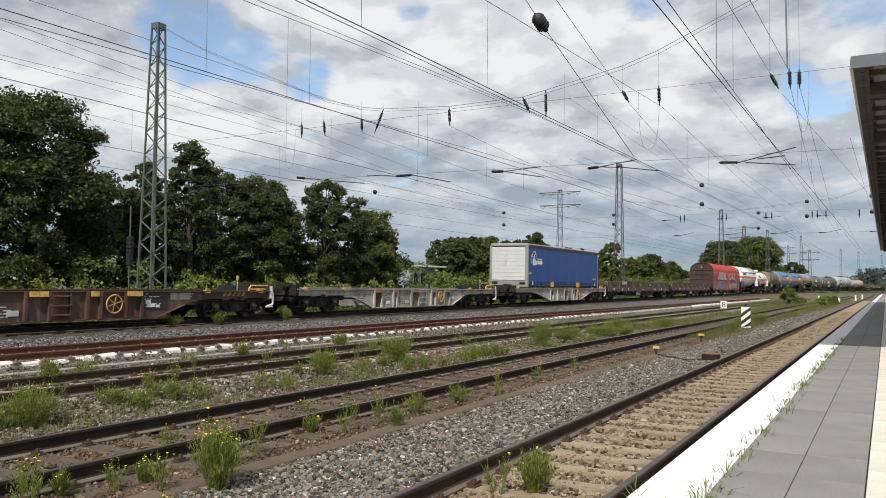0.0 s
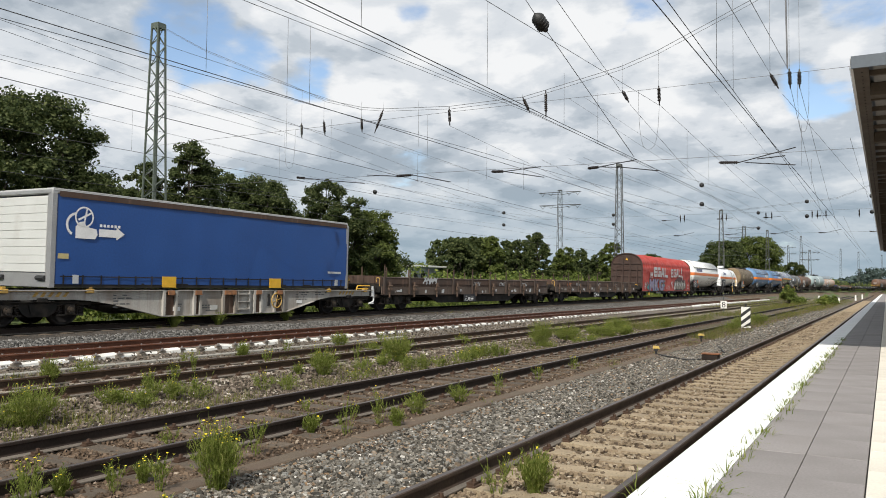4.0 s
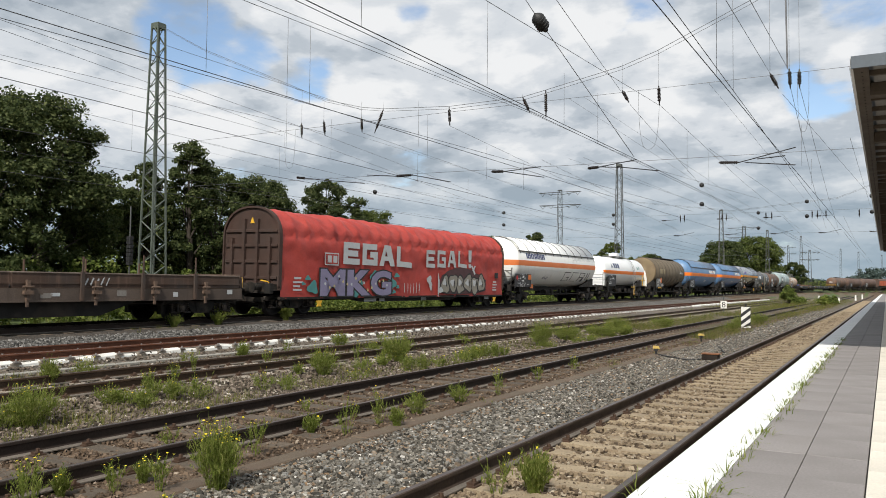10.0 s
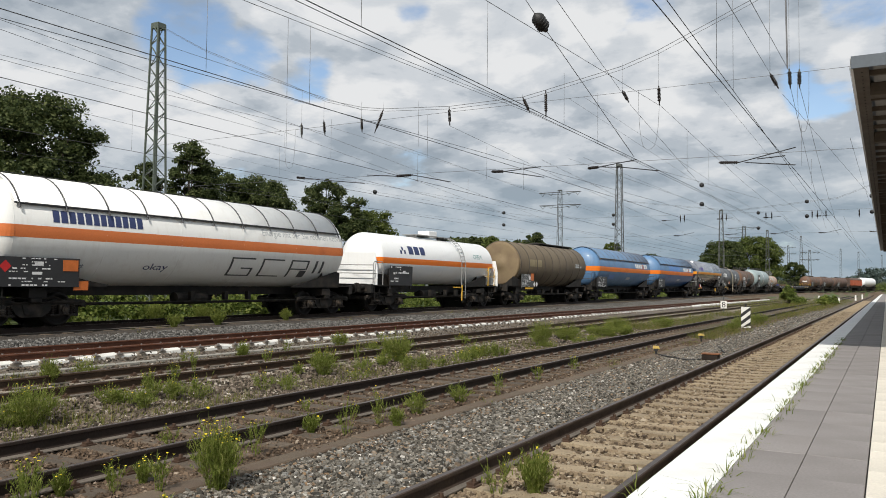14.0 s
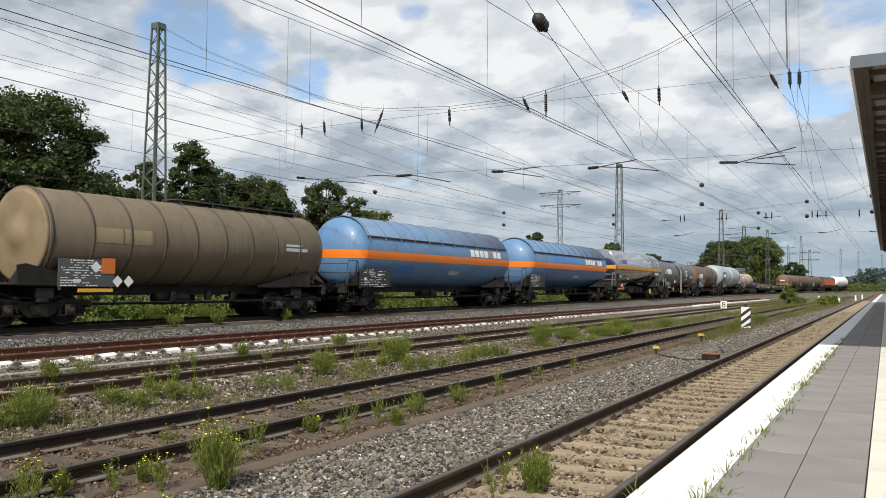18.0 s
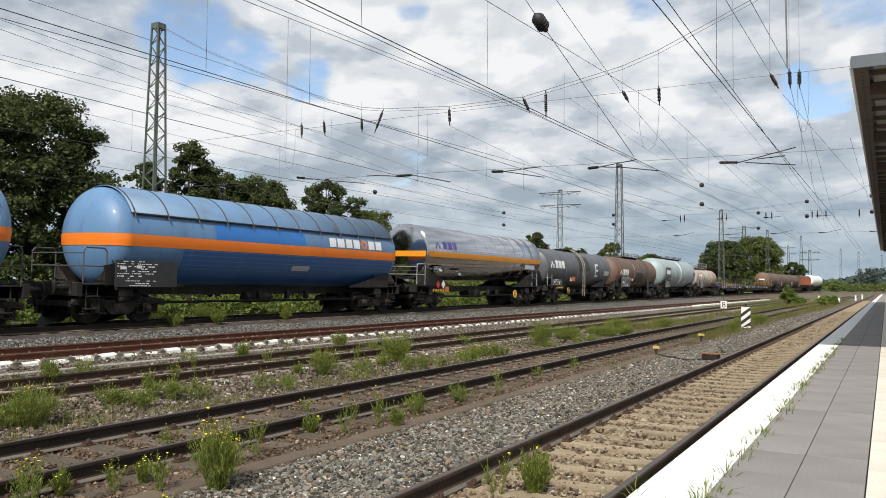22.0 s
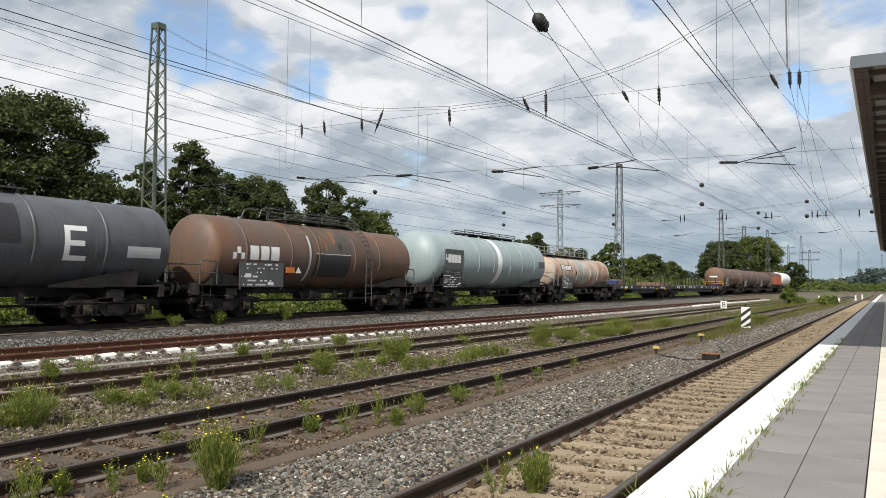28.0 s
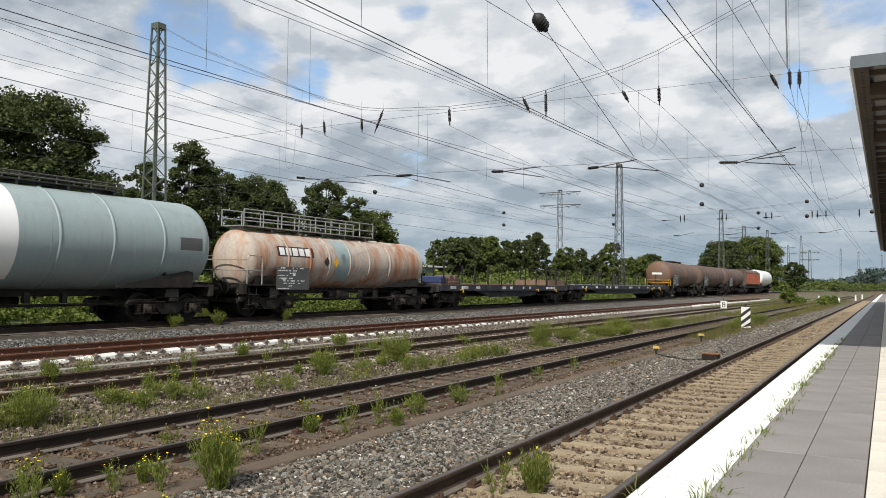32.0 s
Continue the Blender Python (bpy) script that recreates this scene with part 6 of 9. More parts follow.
# ---- low-sided stake wagons ----
def stake_wagon(label, s0, s1, seed):
    r = random.Random(seed)
    w, mid, h = wagon("stake_wagon", label, s0, s1, "flat wagon")
    underframe(w, h, deck=False)
    bm = bmesh.new()
    box(bm, -1.28, 1.28, -h + 0.6, h - 0.6, 1.04, 1.09)
    part("deck", bm, P["timber"], w)
    for s in (-1, 1):
        n = 9
        L = (2 * h - 1.4) / n
        x = s * 1.31
        bm = bmesh.new()
        box(bm, s * 1.30 - 0.03, s * 1.30 + 0.03, -h + 0.6, h - 0.6, 0.73, 1.08)
        box(bm, s * 1.30 - 0.05, s * 1.30 + 0.05, -h + 0.6, h - 0.6, 0.71, 0.74)
        part("side_sill", bm, P["sill_brown"], w)
        for i in range(n):
            y = -h + 0.7 + L * i
            bm = bmesh.new()
            box(bm, x - 0.02, x + 0.02, y + 0.03, y + L - 0.03, 1.09, 1.48, 0.005)
            box(bm, *sorted((x + s * 0.02, x + s * 0.045)), y + 0.03, y + L - 0.03, 1.20, 1.235)
            flap = part("side_flap", bm, P["stake_side"], w)
            bm = bmesh.new()
            box(bm, x - 0.04, x + 0.04, y + 0.03, y + L - 0.03, 1.48, 1.52, 0.008)
            part("top_rim", bm, P["stake_top"], flap)
            u = y + 0.46
            bm = bmesh.new()
            box(bm, *sorted((x + s * 0.02, x + s * 0.10)), u - 0.05, u + 0.05, 0.78, 1.30)
            box(bm, *sorted((x + s * 0.03, x + s * 0.13)), u - 0.13, u + 0.13, 0.92, 1.02)
            rod(bm, (x + s * 0.09, u - 0.15, 1.12), (x + s * 0.09, u + 0.15, 1.12), 0.03, 6)
            box(bm, *sorted((x + s * 0.02, x + s * 0.07)), u - 0.035, u + 0.035, 0.60, 0.80)
            part("flap_hinge", bm, P["hinge_rust"], w)
            if r.random() < 0.85:
                bm = bmesh.new()
                lean = r.uniform(-0.02, 0.02)
                box(bm, *sorted((x + s * 0.03, x + s * 0.10)), -0.05, 0.05, -0.34, 0.46)
                box(bm, *sorted((x + s * 0.045, x + s * 0.085)), -0.022, 0.022, 0.46, r.uniform(0.78, 1.02))
                ob = part("stake", bm, P["stake_side"], w, at=(0, y, 1.08))
                ob.rotation_euler = (lean, 0, 0)
            if s > 0:
                for _ in range(r.choice((1, 2, 3))):
                    v = y + r.uniform(0.7, L - 0.5)
                    z = r.uniform(0.78, 0.9)
                    small_plate(w, v, v + r.uniform(0.1, 0.34), z, z + r.uniform(0.07, 0.17), M["letter_grey"] if r.random() < 0.6 else P["pale_dark"], x + 0.026, "label_plate")
    for e in (-1, 1):
        bm = bmesh.new()
        y = e * (h - 0.62)
        box(bm, -1.28, 1.28, y - 0.03, y + 0.03, 1.09, 1.56, 0.006)
        for x in (-0.9, -0.3, 0.3, 0.9):
            box(bm, x - 0.05, x + 0.05, *sorted((y + e * 0.03, y + e * 0.09)), 0.9, 1.54)
        part("end_flap", bm, P["stake_side"], w)
        bm = bmesh.new()
        y = e * (h - 0.5)
        pipe(bm, [(1.25, y, 1.1), (1.25, y, 1.40), (1.22, y, 1.47), (1.10, y, 1.47), (1.05, y, 1.40), (1.10, y, 1.28)], 0.018, 6)
        part("grab_handle", bm, M["yellow_dirty"], w)
        bm = bmesh.new()
        pipe(bm, [(-0.4, y, 1.30), (-0.4, y + e * 0.06, 1.42), (-0.8, y, 1.42), (-0.85, y, 1.36), (-0.8, y, 1.28)], 0.018, 6)
        part("grab_handle", bm, M["yellow_dirty"], w)
    brake_gear(w, h)
    bm = bmesh.new()
    prism(bm, [(-h + 4.4, 0.8), (-h + 6.0, 0.29), (h - 6.0, 0.29), (h - 4.4, 0.8)], "x", 1.0, 1.08)
    prism(bm, [(-h + 4.4, 0.8), (-h + 6.0, 0.29), (h - 6.0, 0.29), (h - 4.4, 0.8)], "x", -1.08, -1.0)
    part("truss_girder", bm, M["frame_dark"], w)
    plate(w, -h + 8.2, -h + 9.5, 0.34, 0.70, P["panel_black"], 1.352, seed=seed, rows=3, feet=False)
    return w, h


ws, hs = stake_wagon("dark brown low-sided stake wagon with a sprayed white tag", 59.99, 80.24, 11)
for k, (u0, z0_, u1, z1_) in enumerate(((0.0, 1.2, 0.32, 1.52), (0.12, 1.5, 0.42, 1.22), (0.3, 1.16, 0.46, 1.5), (0.42, 1.48, 0.72, 1.2), (0.55, 1.18, 0.78, 1.54), (0.7, 1.5, 0.98, 1.28),
                                         (0.86, 1.2, 1.08, 1.5), (1.02, 1.46, 1.3, 1.24), (0.1, 1.32, 0.6, 1.4), (0.6, 1.3, 1.25, 1.42), (1.18, 1.2, 1.34, 1.5))):
    dx, dz = (z1_ - z0_) * 0.09, (u1 - u0) * 0.09
    pts_ = [(u0 - dx, z0_ + dz), (u0 + dx, z0_ - dz), (u1 + dx, z1_ - dz), (u1 - dx, z1_ + dz)]
    part("sprayed_stroke", raw_mesh("sprayed_stroke", [(1.366 + k * 0.0004, -hs + 4.0 + p[0], p[1] + 0.04) for p in pts_], [[0, 1, 2, 3]], M["letter_grey"]), None, ws)
wq, hq = stake_wagon("dark brown low-sided stake wagon with small sprayed tags", 80.55, 100.28, 12)
rng_tag = random.Random(3)
for parent_, hh_, spots_ in ((ws, hs, (9.2, 12.4, 15.5)), (wq, hq, (2.6, 4.3, 8.8, 13.0))):
    for u in spots_:
        for i in range(5):
            pts_ = [(u + i * 0.17, 1.18 + rng_tag.uniform(-0.03, 0.03)), (u + i * 0.17 + 0.03, 1.16), (u + i * 0.17 + 0.13, 1.36 + rng_tag.uniform(-0.04, 0.04)), (u + i * 0.17 + 0.09, 1.38)]
            mt_ = M["letter_grey"] if u != 2.6 else M["orange_plate"]
            part("sprayed_stroke", raw_mesh("sprayed_stroke", [(1.362, -hh_ + p[0], p[1]) for p in pts_], [[0, 1, 2, 3]], mt_), None, parent_)


# ---- sliding tarpaulin wagon ----
def tarp_wagon():
    w, mid, h = wagon("tarpaulin_wagon", "red tarpaulin-covered wagon sprayed with grey and violet graffiti", 100.58, 120.95)
    underframe(w, h, width=1.3)
    brake_gear(w, h)
    y0, y1 = 101.55 - mid, 120.35 - mid
    half, zs, zt, z0 = 1.40, 2.90, 4.06, 0.64
    own = 109.25  # the sprayed words are set out from here

    side = [z0 + 0.45 + (zs - z0 - 0.45) * i / 15 for i in range(16)]

    def outline(shrink=0.0, k=26):
        x = half - shrink
        pts = [(x, z) for z in side]
        for i in range(1, k):
            a = math.pi * i / k
            c, s = math.cos(a), math.sin(a)
            pts.append((x * math.copysign(abs(c) ** 0.86, c), zs + (zt - shrink - zs) * s ** 0.92))
        return pts + [(-x, z) for z in side[::-1]]

    # cloth: sags between its hoops, and hangs in soft folds below the eaves
    hoops = 23
    n = hoops * 8
    bm = bmesh.new()
    rows = []
    for j in range(n + 1):
        y = y0 + (y1 - y0) * j / n
        q = (j % 8) / 8
        sag = 0.085 * math.sin(math.pi * q)
        row = []
        base = outline()
        lower = [(half + 0.01, z0), (half + 0.01, z0 + 0.2)] + base + [(-half - 0.01, z0 + 0.2), (-half - 0.01, z0)]
        for i, (x, z) in enumerate(lower):
            up = max(0.0, min(1.0, (z - 2.7) / 0.9))
            c = Vector((x, 0, z - 2.2))
            d = c.normalized()
            fold = 0.042 * noise.noise((y * 1.1, z * 1.7, 2.0)) + (0.026 + 0.075 * up) * noise.noise((y * 3.3 + z * 2.6, z * 2.6, 5.0)) + 0.012 * noise.noise((y * 7.0 - z * 5.0, z * 4.0, 8.0))
            scallop = -0.12 * math.exp(-((z - (2.98 + 0.22 * (2 * q - 1) ** 2)) / 0.09) ** 2)
            o = min(fold, 0.038) - sag * up + scallop
            row.append(bm.verts.new((x + d.x * o, y, z + d.z * o * (1 if z > 2.9 else 0.2))))
        rows.append(row)
    for a, b in zip(rows, rows[1:]):
        for i in range(len(a) - 1):
            f = bm.faces.new((a[i], b[i], b[i + 1], a[i + 1]))
            f.smooth = True
    part("tarpaulin", bm, P["tarp"], w, "faded red tarpaulin")
    for e, y in ((-1, y0), (1, y1)):
        bm = bmesh.new()
        o = [(half + 0.02, 0.95)] + outline(-0.03) + [(-half - 0.02, 0.95)]
        prism(bm, o, "y", y - 0.05, y + 0.05)
        wall = part("end_wall", bm, P["maroon"], w, "brown-red panelled end wall")
        ye = y + e * 0.05
        bm = bmesh.new()
        inner, outer = outline(0.035), outline(-0.035)
        for a, b, c, d in zip(inner, outer, outer[1:], inner[1:]):
            prism(bm, [a, b, c, d], "y", *sorted((ye + e * 0.002, ye + e * 0.08)))
        part("arch_rim", bm, P["maroon"], wall, "dark arched rim")
        for x in (-0.95, -0.33, 0.33, 0.95):
            bm = bmesh.new()
            box(bm, x - 0.06, x + 0.06, min(ye, ye + e * 0.13), max(ye, ye + e * 0.13), 1.0, 3.6 if abs(x) < 0.5 else 2.9)
            part("end_post", bm, P["maroon"], wall)
        for z in (1.35, 1.95, 2.55, 3.1):
            bm = bmesh.new()
            box(bm, -1.3, 1.3, min(ye, ye + e * 0.07), max(ye, ye + e * 0.07), z, z + 0.11, 0.01)
            part("end_rail", bm, P["maroon"], wall)
        bm = bmesh.new()
        prism(bm, [(-0.10, 3.45), (0.10, 3.45), (0.0, 3.68)], "y", ye + e * 0.001, ye + e * 0.02)
        part("warning_triangle", bm, M["yellow"], wall)
        bm = bmesh.new()
        pipe(bm, [(0.45, ye + e * 0.1, 1.05), (0.95, ye + e * 0.12, 1.05), (1.0, ye + e * 0.12, 1.25), (0.6, ye + e * 0.1, 1.3)], 0.025, 6)
        part("grab_handle", bm, M["yellow"], wall)
    bm = bmesh.new()
    for s in (-1, 1):
        box(bm, s * 1.36 - 0.06, s * 1.36 + 0.06, y0, y1, z0 - 0.03, z0 + 0.06)
        prism(bm, [(-h + 4.8, 0.66), (-h + 6.4, 0.45), (h - 6.4, 0.45), (h - 4.8, 0.66)], "x", s * 1.15 - 0.04, s * 1.15 + 0.04)
    part("side_sill", bm, M["frame_dark"], w)
    xs = half + 0.050

    def blob(name, pts, material, lift):
        part(name, raw_mesh(name, [(xs + lift, p[0] - own, p[1]) for p in pts], [list(range(len(pts)))], material), None, w)

    def block_word(letters, y, z, pitch, width, height, stroke, material, lift=0.0, drop=0.0):
        """Fat sprayed capitals: each letter a part, built from strokes (u0, v0, u1, v1, u2, v2, u3, v3 in letter units)."""
        t = stroke
        shapes = {
            "E": [(0, 0, t, 0, t, 1, 0, 1), (t, 1 - t, 1, 1 - t, 1, 1, t, 1), (t, .5 - t / 2, .9, .5 - t / 2, .9, .5 + t / 2, t, .5 + t / 2), (t, 0, 1, 0, 1, t, t, t)],
            "G": [(0, 0, t, 0, t, 1, 0, 1), (t, 1 - t, .95, 1 - t, .95, 1, t, 1), (t, 0, 1, 0, 1, t, t, t), (1 - t, t, 1, t, 1, .5 + t / 2, 1 - t, .5 + t / 2), (.5, .5 - t / 2, 1 - t, .5 - t / 2, 1 - t, .5 + t / 2, .5, .5 + t / 2)],
            "A": [(-.05, 0, t, 0, .42, 1, .28, 1), (.28, 1, .72, 1, 1.05, 0, 1 - t, 0), (.2, .25, .8, .25, .75, .25 + t * .8, .25, .25 + t * .8)],
            "L": [(0, 0, t, 0, t, 1, 0, 1), (t, 0, 1.15, -.04, 1.15, t - .04, t, t)],
            "!": [(.1, .3, .45, .3, .5, 1.05, .05, 1.05), (.1, -.05, .45, -.05, .45, .18, .1, .18)],
            "*": [(0, 0, .25, -.1, 1, .9, .75, 1), (.75, -.1, 1, 0, .25, 1, 0, .9)],
        }
        for i, ch in enumerate(letters):
            if ch == " ":
                continue
            v, f = [], []
            for q in shapes[ch]:
                f.append([len(v) + k for k in range(4)])
                v += [(xs + lift + i * 0.0004 + len(f) * 0.0006, y + i * pitch + q[2 * k] * width - own, z - drop * i + q[2 * k + 1] * height) for k in range(4)]
            part("graffiti_letter", raw_mesh("graffiti_letter", v, f, material), None, w)

    # sprayed words on the cloth
    block_word("EGAL", 103.75, 2.02, 1.32, 1.12, 0.92, 0.27, M["letter_grey"])
    block_word("EGAL!", 110.3, 2.05, 1.06, 0.82, 0.84, 0.22, M["letter_grey"], 0.0, -0.03)
    block_word("*", 114.9, 1.82, 1.0, 0.55, 0.45, 0.2, M["letter_grey"])
    r = random.Random(5)

    def bubble(cy, cz, ry, rz, material, lift, wob=0.15, name="graffiti_bubble", n=22):
        pts = []
        for i in range(n):
            a = 2 * math.pi * i / n
            k = 1 + wob * math.sin(3 * a + cy * 3) + 0.05 * r.uniform(-1, 1)
            pts.append((cy + ry * k * math.cos(a), cz + rz * k * math.sin(a)))
        blob(name, pts, material, lift)

    def fat_letters(body, y, z, size, stretch, fat, material, lift, pitch):
        for i, ch in enumerate(body):
            v, f = text_mesh(ch, size, fat)
            part("graffiti_letter", raw_mesh("graffiti_letter", [(xs + lift + 0.0006 * i, y + i * pitch + p[0] * stretch - own, z + p[1]) for p in v], f, material), None, w)
    for c, z, ry, rz in ((101.85, 1.05, .30, .24), (101.55, 1.42, .16, .09), (101.3, 1.2, .12, .06), (107.35, 1.25, .34, .28), (107.75, 1.62, .2, .10), (107.85, 1.1, .12, .08), (107.55, .88, .14, .08), (104.6, 1.1, .5, .35), (106.0, 1.55, .3, .22)):
        bubble(c, z, ry, rz, M["letter_teal"], 0.001, 0.25)
    fat_letters("MKG", 102.25, 0.80, 1.36, 1.60, 0.125, M["letter_black"], 0.004, 1.74)
    fat_letters("MKG", 102.25, 0.80, 1.36, 1.60, 0.070, M["letter_violet"], 0.008, 1.74)
    for i in range(16):
        bubble(102.6 + i * 0.29, r.uniform(0.95, 1.55), 0.06, 0.06, M["letter_yellow"] if i % 3 else M["letter_grey"], 0.011 + i * 0.0002, 0.2, "graffiti_dot", 10)
    mid_grey = lettered("mid grey spray paint", (0.255, 0.235, 0.195))
    soot = lettered("black spray haze", (0.075, 0.030, 0.032))
    bubble(114.0, 1.5, 2.5, 0.55, soot, 0.0008, 0.10, "spray_haze", 30)
    bubble(113.9, 1.05, 2.6, 0.32, soot, 0.0014, 0.10, "spray_haze", 30)
    for i, (c, ry) in enumerate(((112.2, .42), (113.0, .48), (113.8, .44), (114.6, .46), (115.4, .46), (116.1, .42))):
        bubble(c, 1.22 + 0.1 * (i % 2), ry + 0.07, 0.50, M["letter_black"], 0.003 + i * 0.0016, 0.14, "graffiti_outline")
        bubble(c, 1.22 + 0.1 * (i % 2), ry * 0.94, 0.42, mid_grey, 0.0038 + i * 0.0016, 0.16)
        bubble(c - 0.1, 1.35, ry * 0.4, 0.16, M["letter_grey"], 0.0041 + i * 0.0016, 0.25)
        bubble(c + 0.12, 1.28, 0.05, 0.20, M["letter_black"], 0.0044 + i * 0.0016, 0.3, "graffiti_stroke", 12)
    for c, z, ry, rz in ((111.5, 1.2, .08, .55), (111.75, .95, .2, .14), (110.6, 1.45, .22, .2), (110.75, 1.15, .12, .2)):
        bubble(c, z, ry, rz, M["letter_grey"], 0.013, 0.2, "graffiti_stroke")
    for c in (108.4, 108.7, 108.95, 109.2, 109.45, 109.7):
        bubble(c, 1.05, 0.025, 0.26, M["letter_grey"], 0.002, 0.05, "graffiti_stroke", 10)
    # operator's plate as a plain framed square
    blob("operator_plate", [(102.55, 1.95), (103.45, 1.95), (103.45, 2.45), (102.55, 2.45)], M["letter_grey"], 0.0)
    blob("operator_plate_inner", [(102.6, 2.0), (103.4, 2.0), (103.4, 2.4), (102.6, 2.4)], P["tarp"], 0.004)
    for k in (0.0, 0.36):
        blob("operator_bar", [(102.72 + k, 2.06), (102.98 + k, 2.06), (102.98 + k, 2.34), (102.72 + k, 2.34)], M["letter_grey"], 0.008)
    for k, wd in ((105.6, 0.9), (106.75, 0.4), (110.3, 0.45), (117.0, 0.5)):
        small_plate(w, k - own, k - own + wd, 0.46, 0.60, M["letter_grey"], 1.21, "label_plate")
    for y in (100.7, 117.5):
        rows_ = [(0, 0.5, -0.02, 0.05), (0, 0.4, 0.12, 0.19), (0, 0.55, 0.27, 0.34), (0.05, 0.45, 0.42, 0.5)]
        flat_bars("writing", rows_, xs, y - own, 0.95, M["letter_grey"], w)
    blob("sign_board", [(117.75, 1.62), (118.2, 1.62), (118.2, 1.92), (117.75, 1.92)], M["letter_black"], 0.004)
    for y in (102.1, 117.6):
        bm = bmesh.new()
        prism(bm, [(y - own, 0.55), (y - own + 0.4, 0.55), (y - own + 0.3, 0.42), (y - own + 0.35, 0.32), (y - own + 0.05, 0.32), (y - own + 0.1, 0.42)], "x", 1.40, 1.43)
        part("jacking_mark", bm, M["yellow"], w)


tarp_wagon()


# ---- tank wagons ----
def tank_wagon(label, s0, s1, c0, c1, R, zc, paint, dome=0.65, flat=False, frame=None, bog=2.15, name="tank_wagon"):
    w, mid, h = wagon(name, label, s0, s1, "tank wagon")
    underframe(w, h, (-h + bog, h - bog), sill=False, material=frame)
    brake_gear(w, h)
    y0, y1 = c0 - mid, c1 - mid
    tank(w, R, zc, y0, y1, paint, dome, flat)
    for y in np.linspace(y0, y1, max(4, int((y1 - y0) / 2.3) + 1)):
        bm = bmesh.new()
        ring(bm, R, zc, y, 0.03, 0.004, -1.2, 0.95, 20)
        part("weld_seam", bm, paint, w)
    saddles(w, R, zc, (-h + 2.4, h - 2.4), frame or M["frame_dark"])
    return w, mid, h, y0, y1


def letter_bars(w, n, height, pitch, seed, R, zc, y, z, material, lift=0.006):
    """A brand name as a row of plain bars, one for each letter."""
    r, u = random.Random(seed), 0.0
    for _ in range(n):
        k = pitch * r.uniform(0.92, 1.06)
        v, f = quads([(u, u + k * 0.80, 0.0, height)])
        decal("letter_bar", v, f, R, zc, y, z, material, w, lift)
        u += k


def logo(w, R, zc, y, z, n, height, pitch, material, seed, mark=None):
    letter_bars(w, n, height, pitch, seed, R, zc, y, z, material)
    if mark:
        k = height * 0.42
        for u, q in ((0.0, 0.95), (-0.95, 0.0), (0.95, 0.0)):
            v, f = quads([(mark + k * u - k * 0.42, mark + k * u + k * 0.42, k * q, k * q + k * 1.1)], 0.05)
            decal("brand_mark", v, f, R, zc, y, z, material, w)


# white liquid gas wagon
w, mid, h, y0, y1 = tank_wagon("white gas tank wagon with orange stripe and ribbed sun shield", 121.25, 137.88, 122.55, 136.2, 1.49, 2.59, P["white_gas"], 0.72)
sunshield(w, 1.49, 2.59, y0 + 0.05, y1 - 0.05, 11, P["white_gas"], P["rib_dark"])
stripe(w, 1.49, 2.59, y0, y1, 2.38, 2.70, P["orange"], dome=0.72)
logo(w, 1.49, 2.59, 123.63 - mid, 2.82, 12, 0.34, 0.25, M["letter_navy"], 3)
v, f = text_mesh("Energie mit der Sie rechnen können.", 0.34)
decal("slogan", v * np.array([0.98, 1.0]), f, 1.49, 2.59, 131.65 - mid, 2.95, M["letter_grey"], w)
v, f = quads([(0, .05, 0, .7), (.05, .6, .65, .7), (.05, .6, 0, .05), (.3, .6, .3, .35), (.55, .6, 0, .33), (.8, .85, 0, .7), (.85, 1.4, .65, .7), (.85, 1.4, 0, .05), (1.6, 1.65, 0, .7), (1.65, 2.1, .65, .7), (2.1, 2.15, .35, .7), (1.65, 2.1, .33, .38), (1.95, 2.15, 0, .3), (2.35, 2.42, .2, .7), (2.55, 2.62, .2, .7)])
decal("sprayed_outline", [(p[0] * 1.9, p[1] * 1.08) for p in v], f, 1.49, 2.59, 130.28 - mid, 1.50, P["panel_grey"], w)
for word, u, k in (("okay", 126.78, 0.95), ("start", 124.35, 0.6)):
    v, f = text_mesh(word, 0.36 if word == "okay" else 0.26)
    decal("sprayed_word", v * np.array([k / 0.7, 1.0]), f, 1.49, 2.59, u - mid, 1.62, M["letter_navy"], w)
plate(w, y0 - 0.4, y0 + 1.95, 1.09, 1.87, P["panel_black"], 1.42, seed=21, rows=5, hazard=((y0 - 0.15, 1.62, 0.16, "red_paint"),))
small_plate(w, y0 + 1.45, y0 + 1.9, 1.52, 1.82, M["orange_plate"], 1.432)
small_plate(w, y0 + 1.8, y0 + 2.25, 1.0, 1.25, M["orange_plate"], 1.40)
handrail(w, -h + 0.75, 1, P["steel_dark"])

# white acid wagon with a ladder
w, mid, h, y0, y1 = tank_wagon("white chemical tank wagon with orange stripe and side ladder", 138.18, 151.63, 139.8, 150.62, 1.17, 2.38, P["white_new"], 0.55)
stripe(w, 1.17, 2.38, y0, y1, 2.15, 2.42, P["orange_new"], dome=0.55)
logo(w, 1.17, 2.38, y0 + 2.1, 2.62, 3, 0.42, 0.52, M["letter_navy"], 5, mark=-0.5)
v, f = text_mesh("CHEMI", 0.36)
decal("chemist_word", v, f, 1.17, 2.38, y1 - 2.2, 2.62, M["letter_teal"], w)
for e, y in ((-1, y0 - 0.62), (1, y1 + 0.62)):
    bm = bmesh.new()
    prism(bm, [(-1.25, 1.15), (1.25, 1.15), (1.25, 1.9), (1.1, 2.6), (-1.1, 2.6), (-1.25, 1.9)], "y", y - 0.02, y + 0.02)
    part("end_shield", bm, P["white_new"], w)
walkway(w, 2.38, 1.17, -1.2, 2.2, P["steel_pale"], 0.0, 0.9)
bm = bmesh.new()
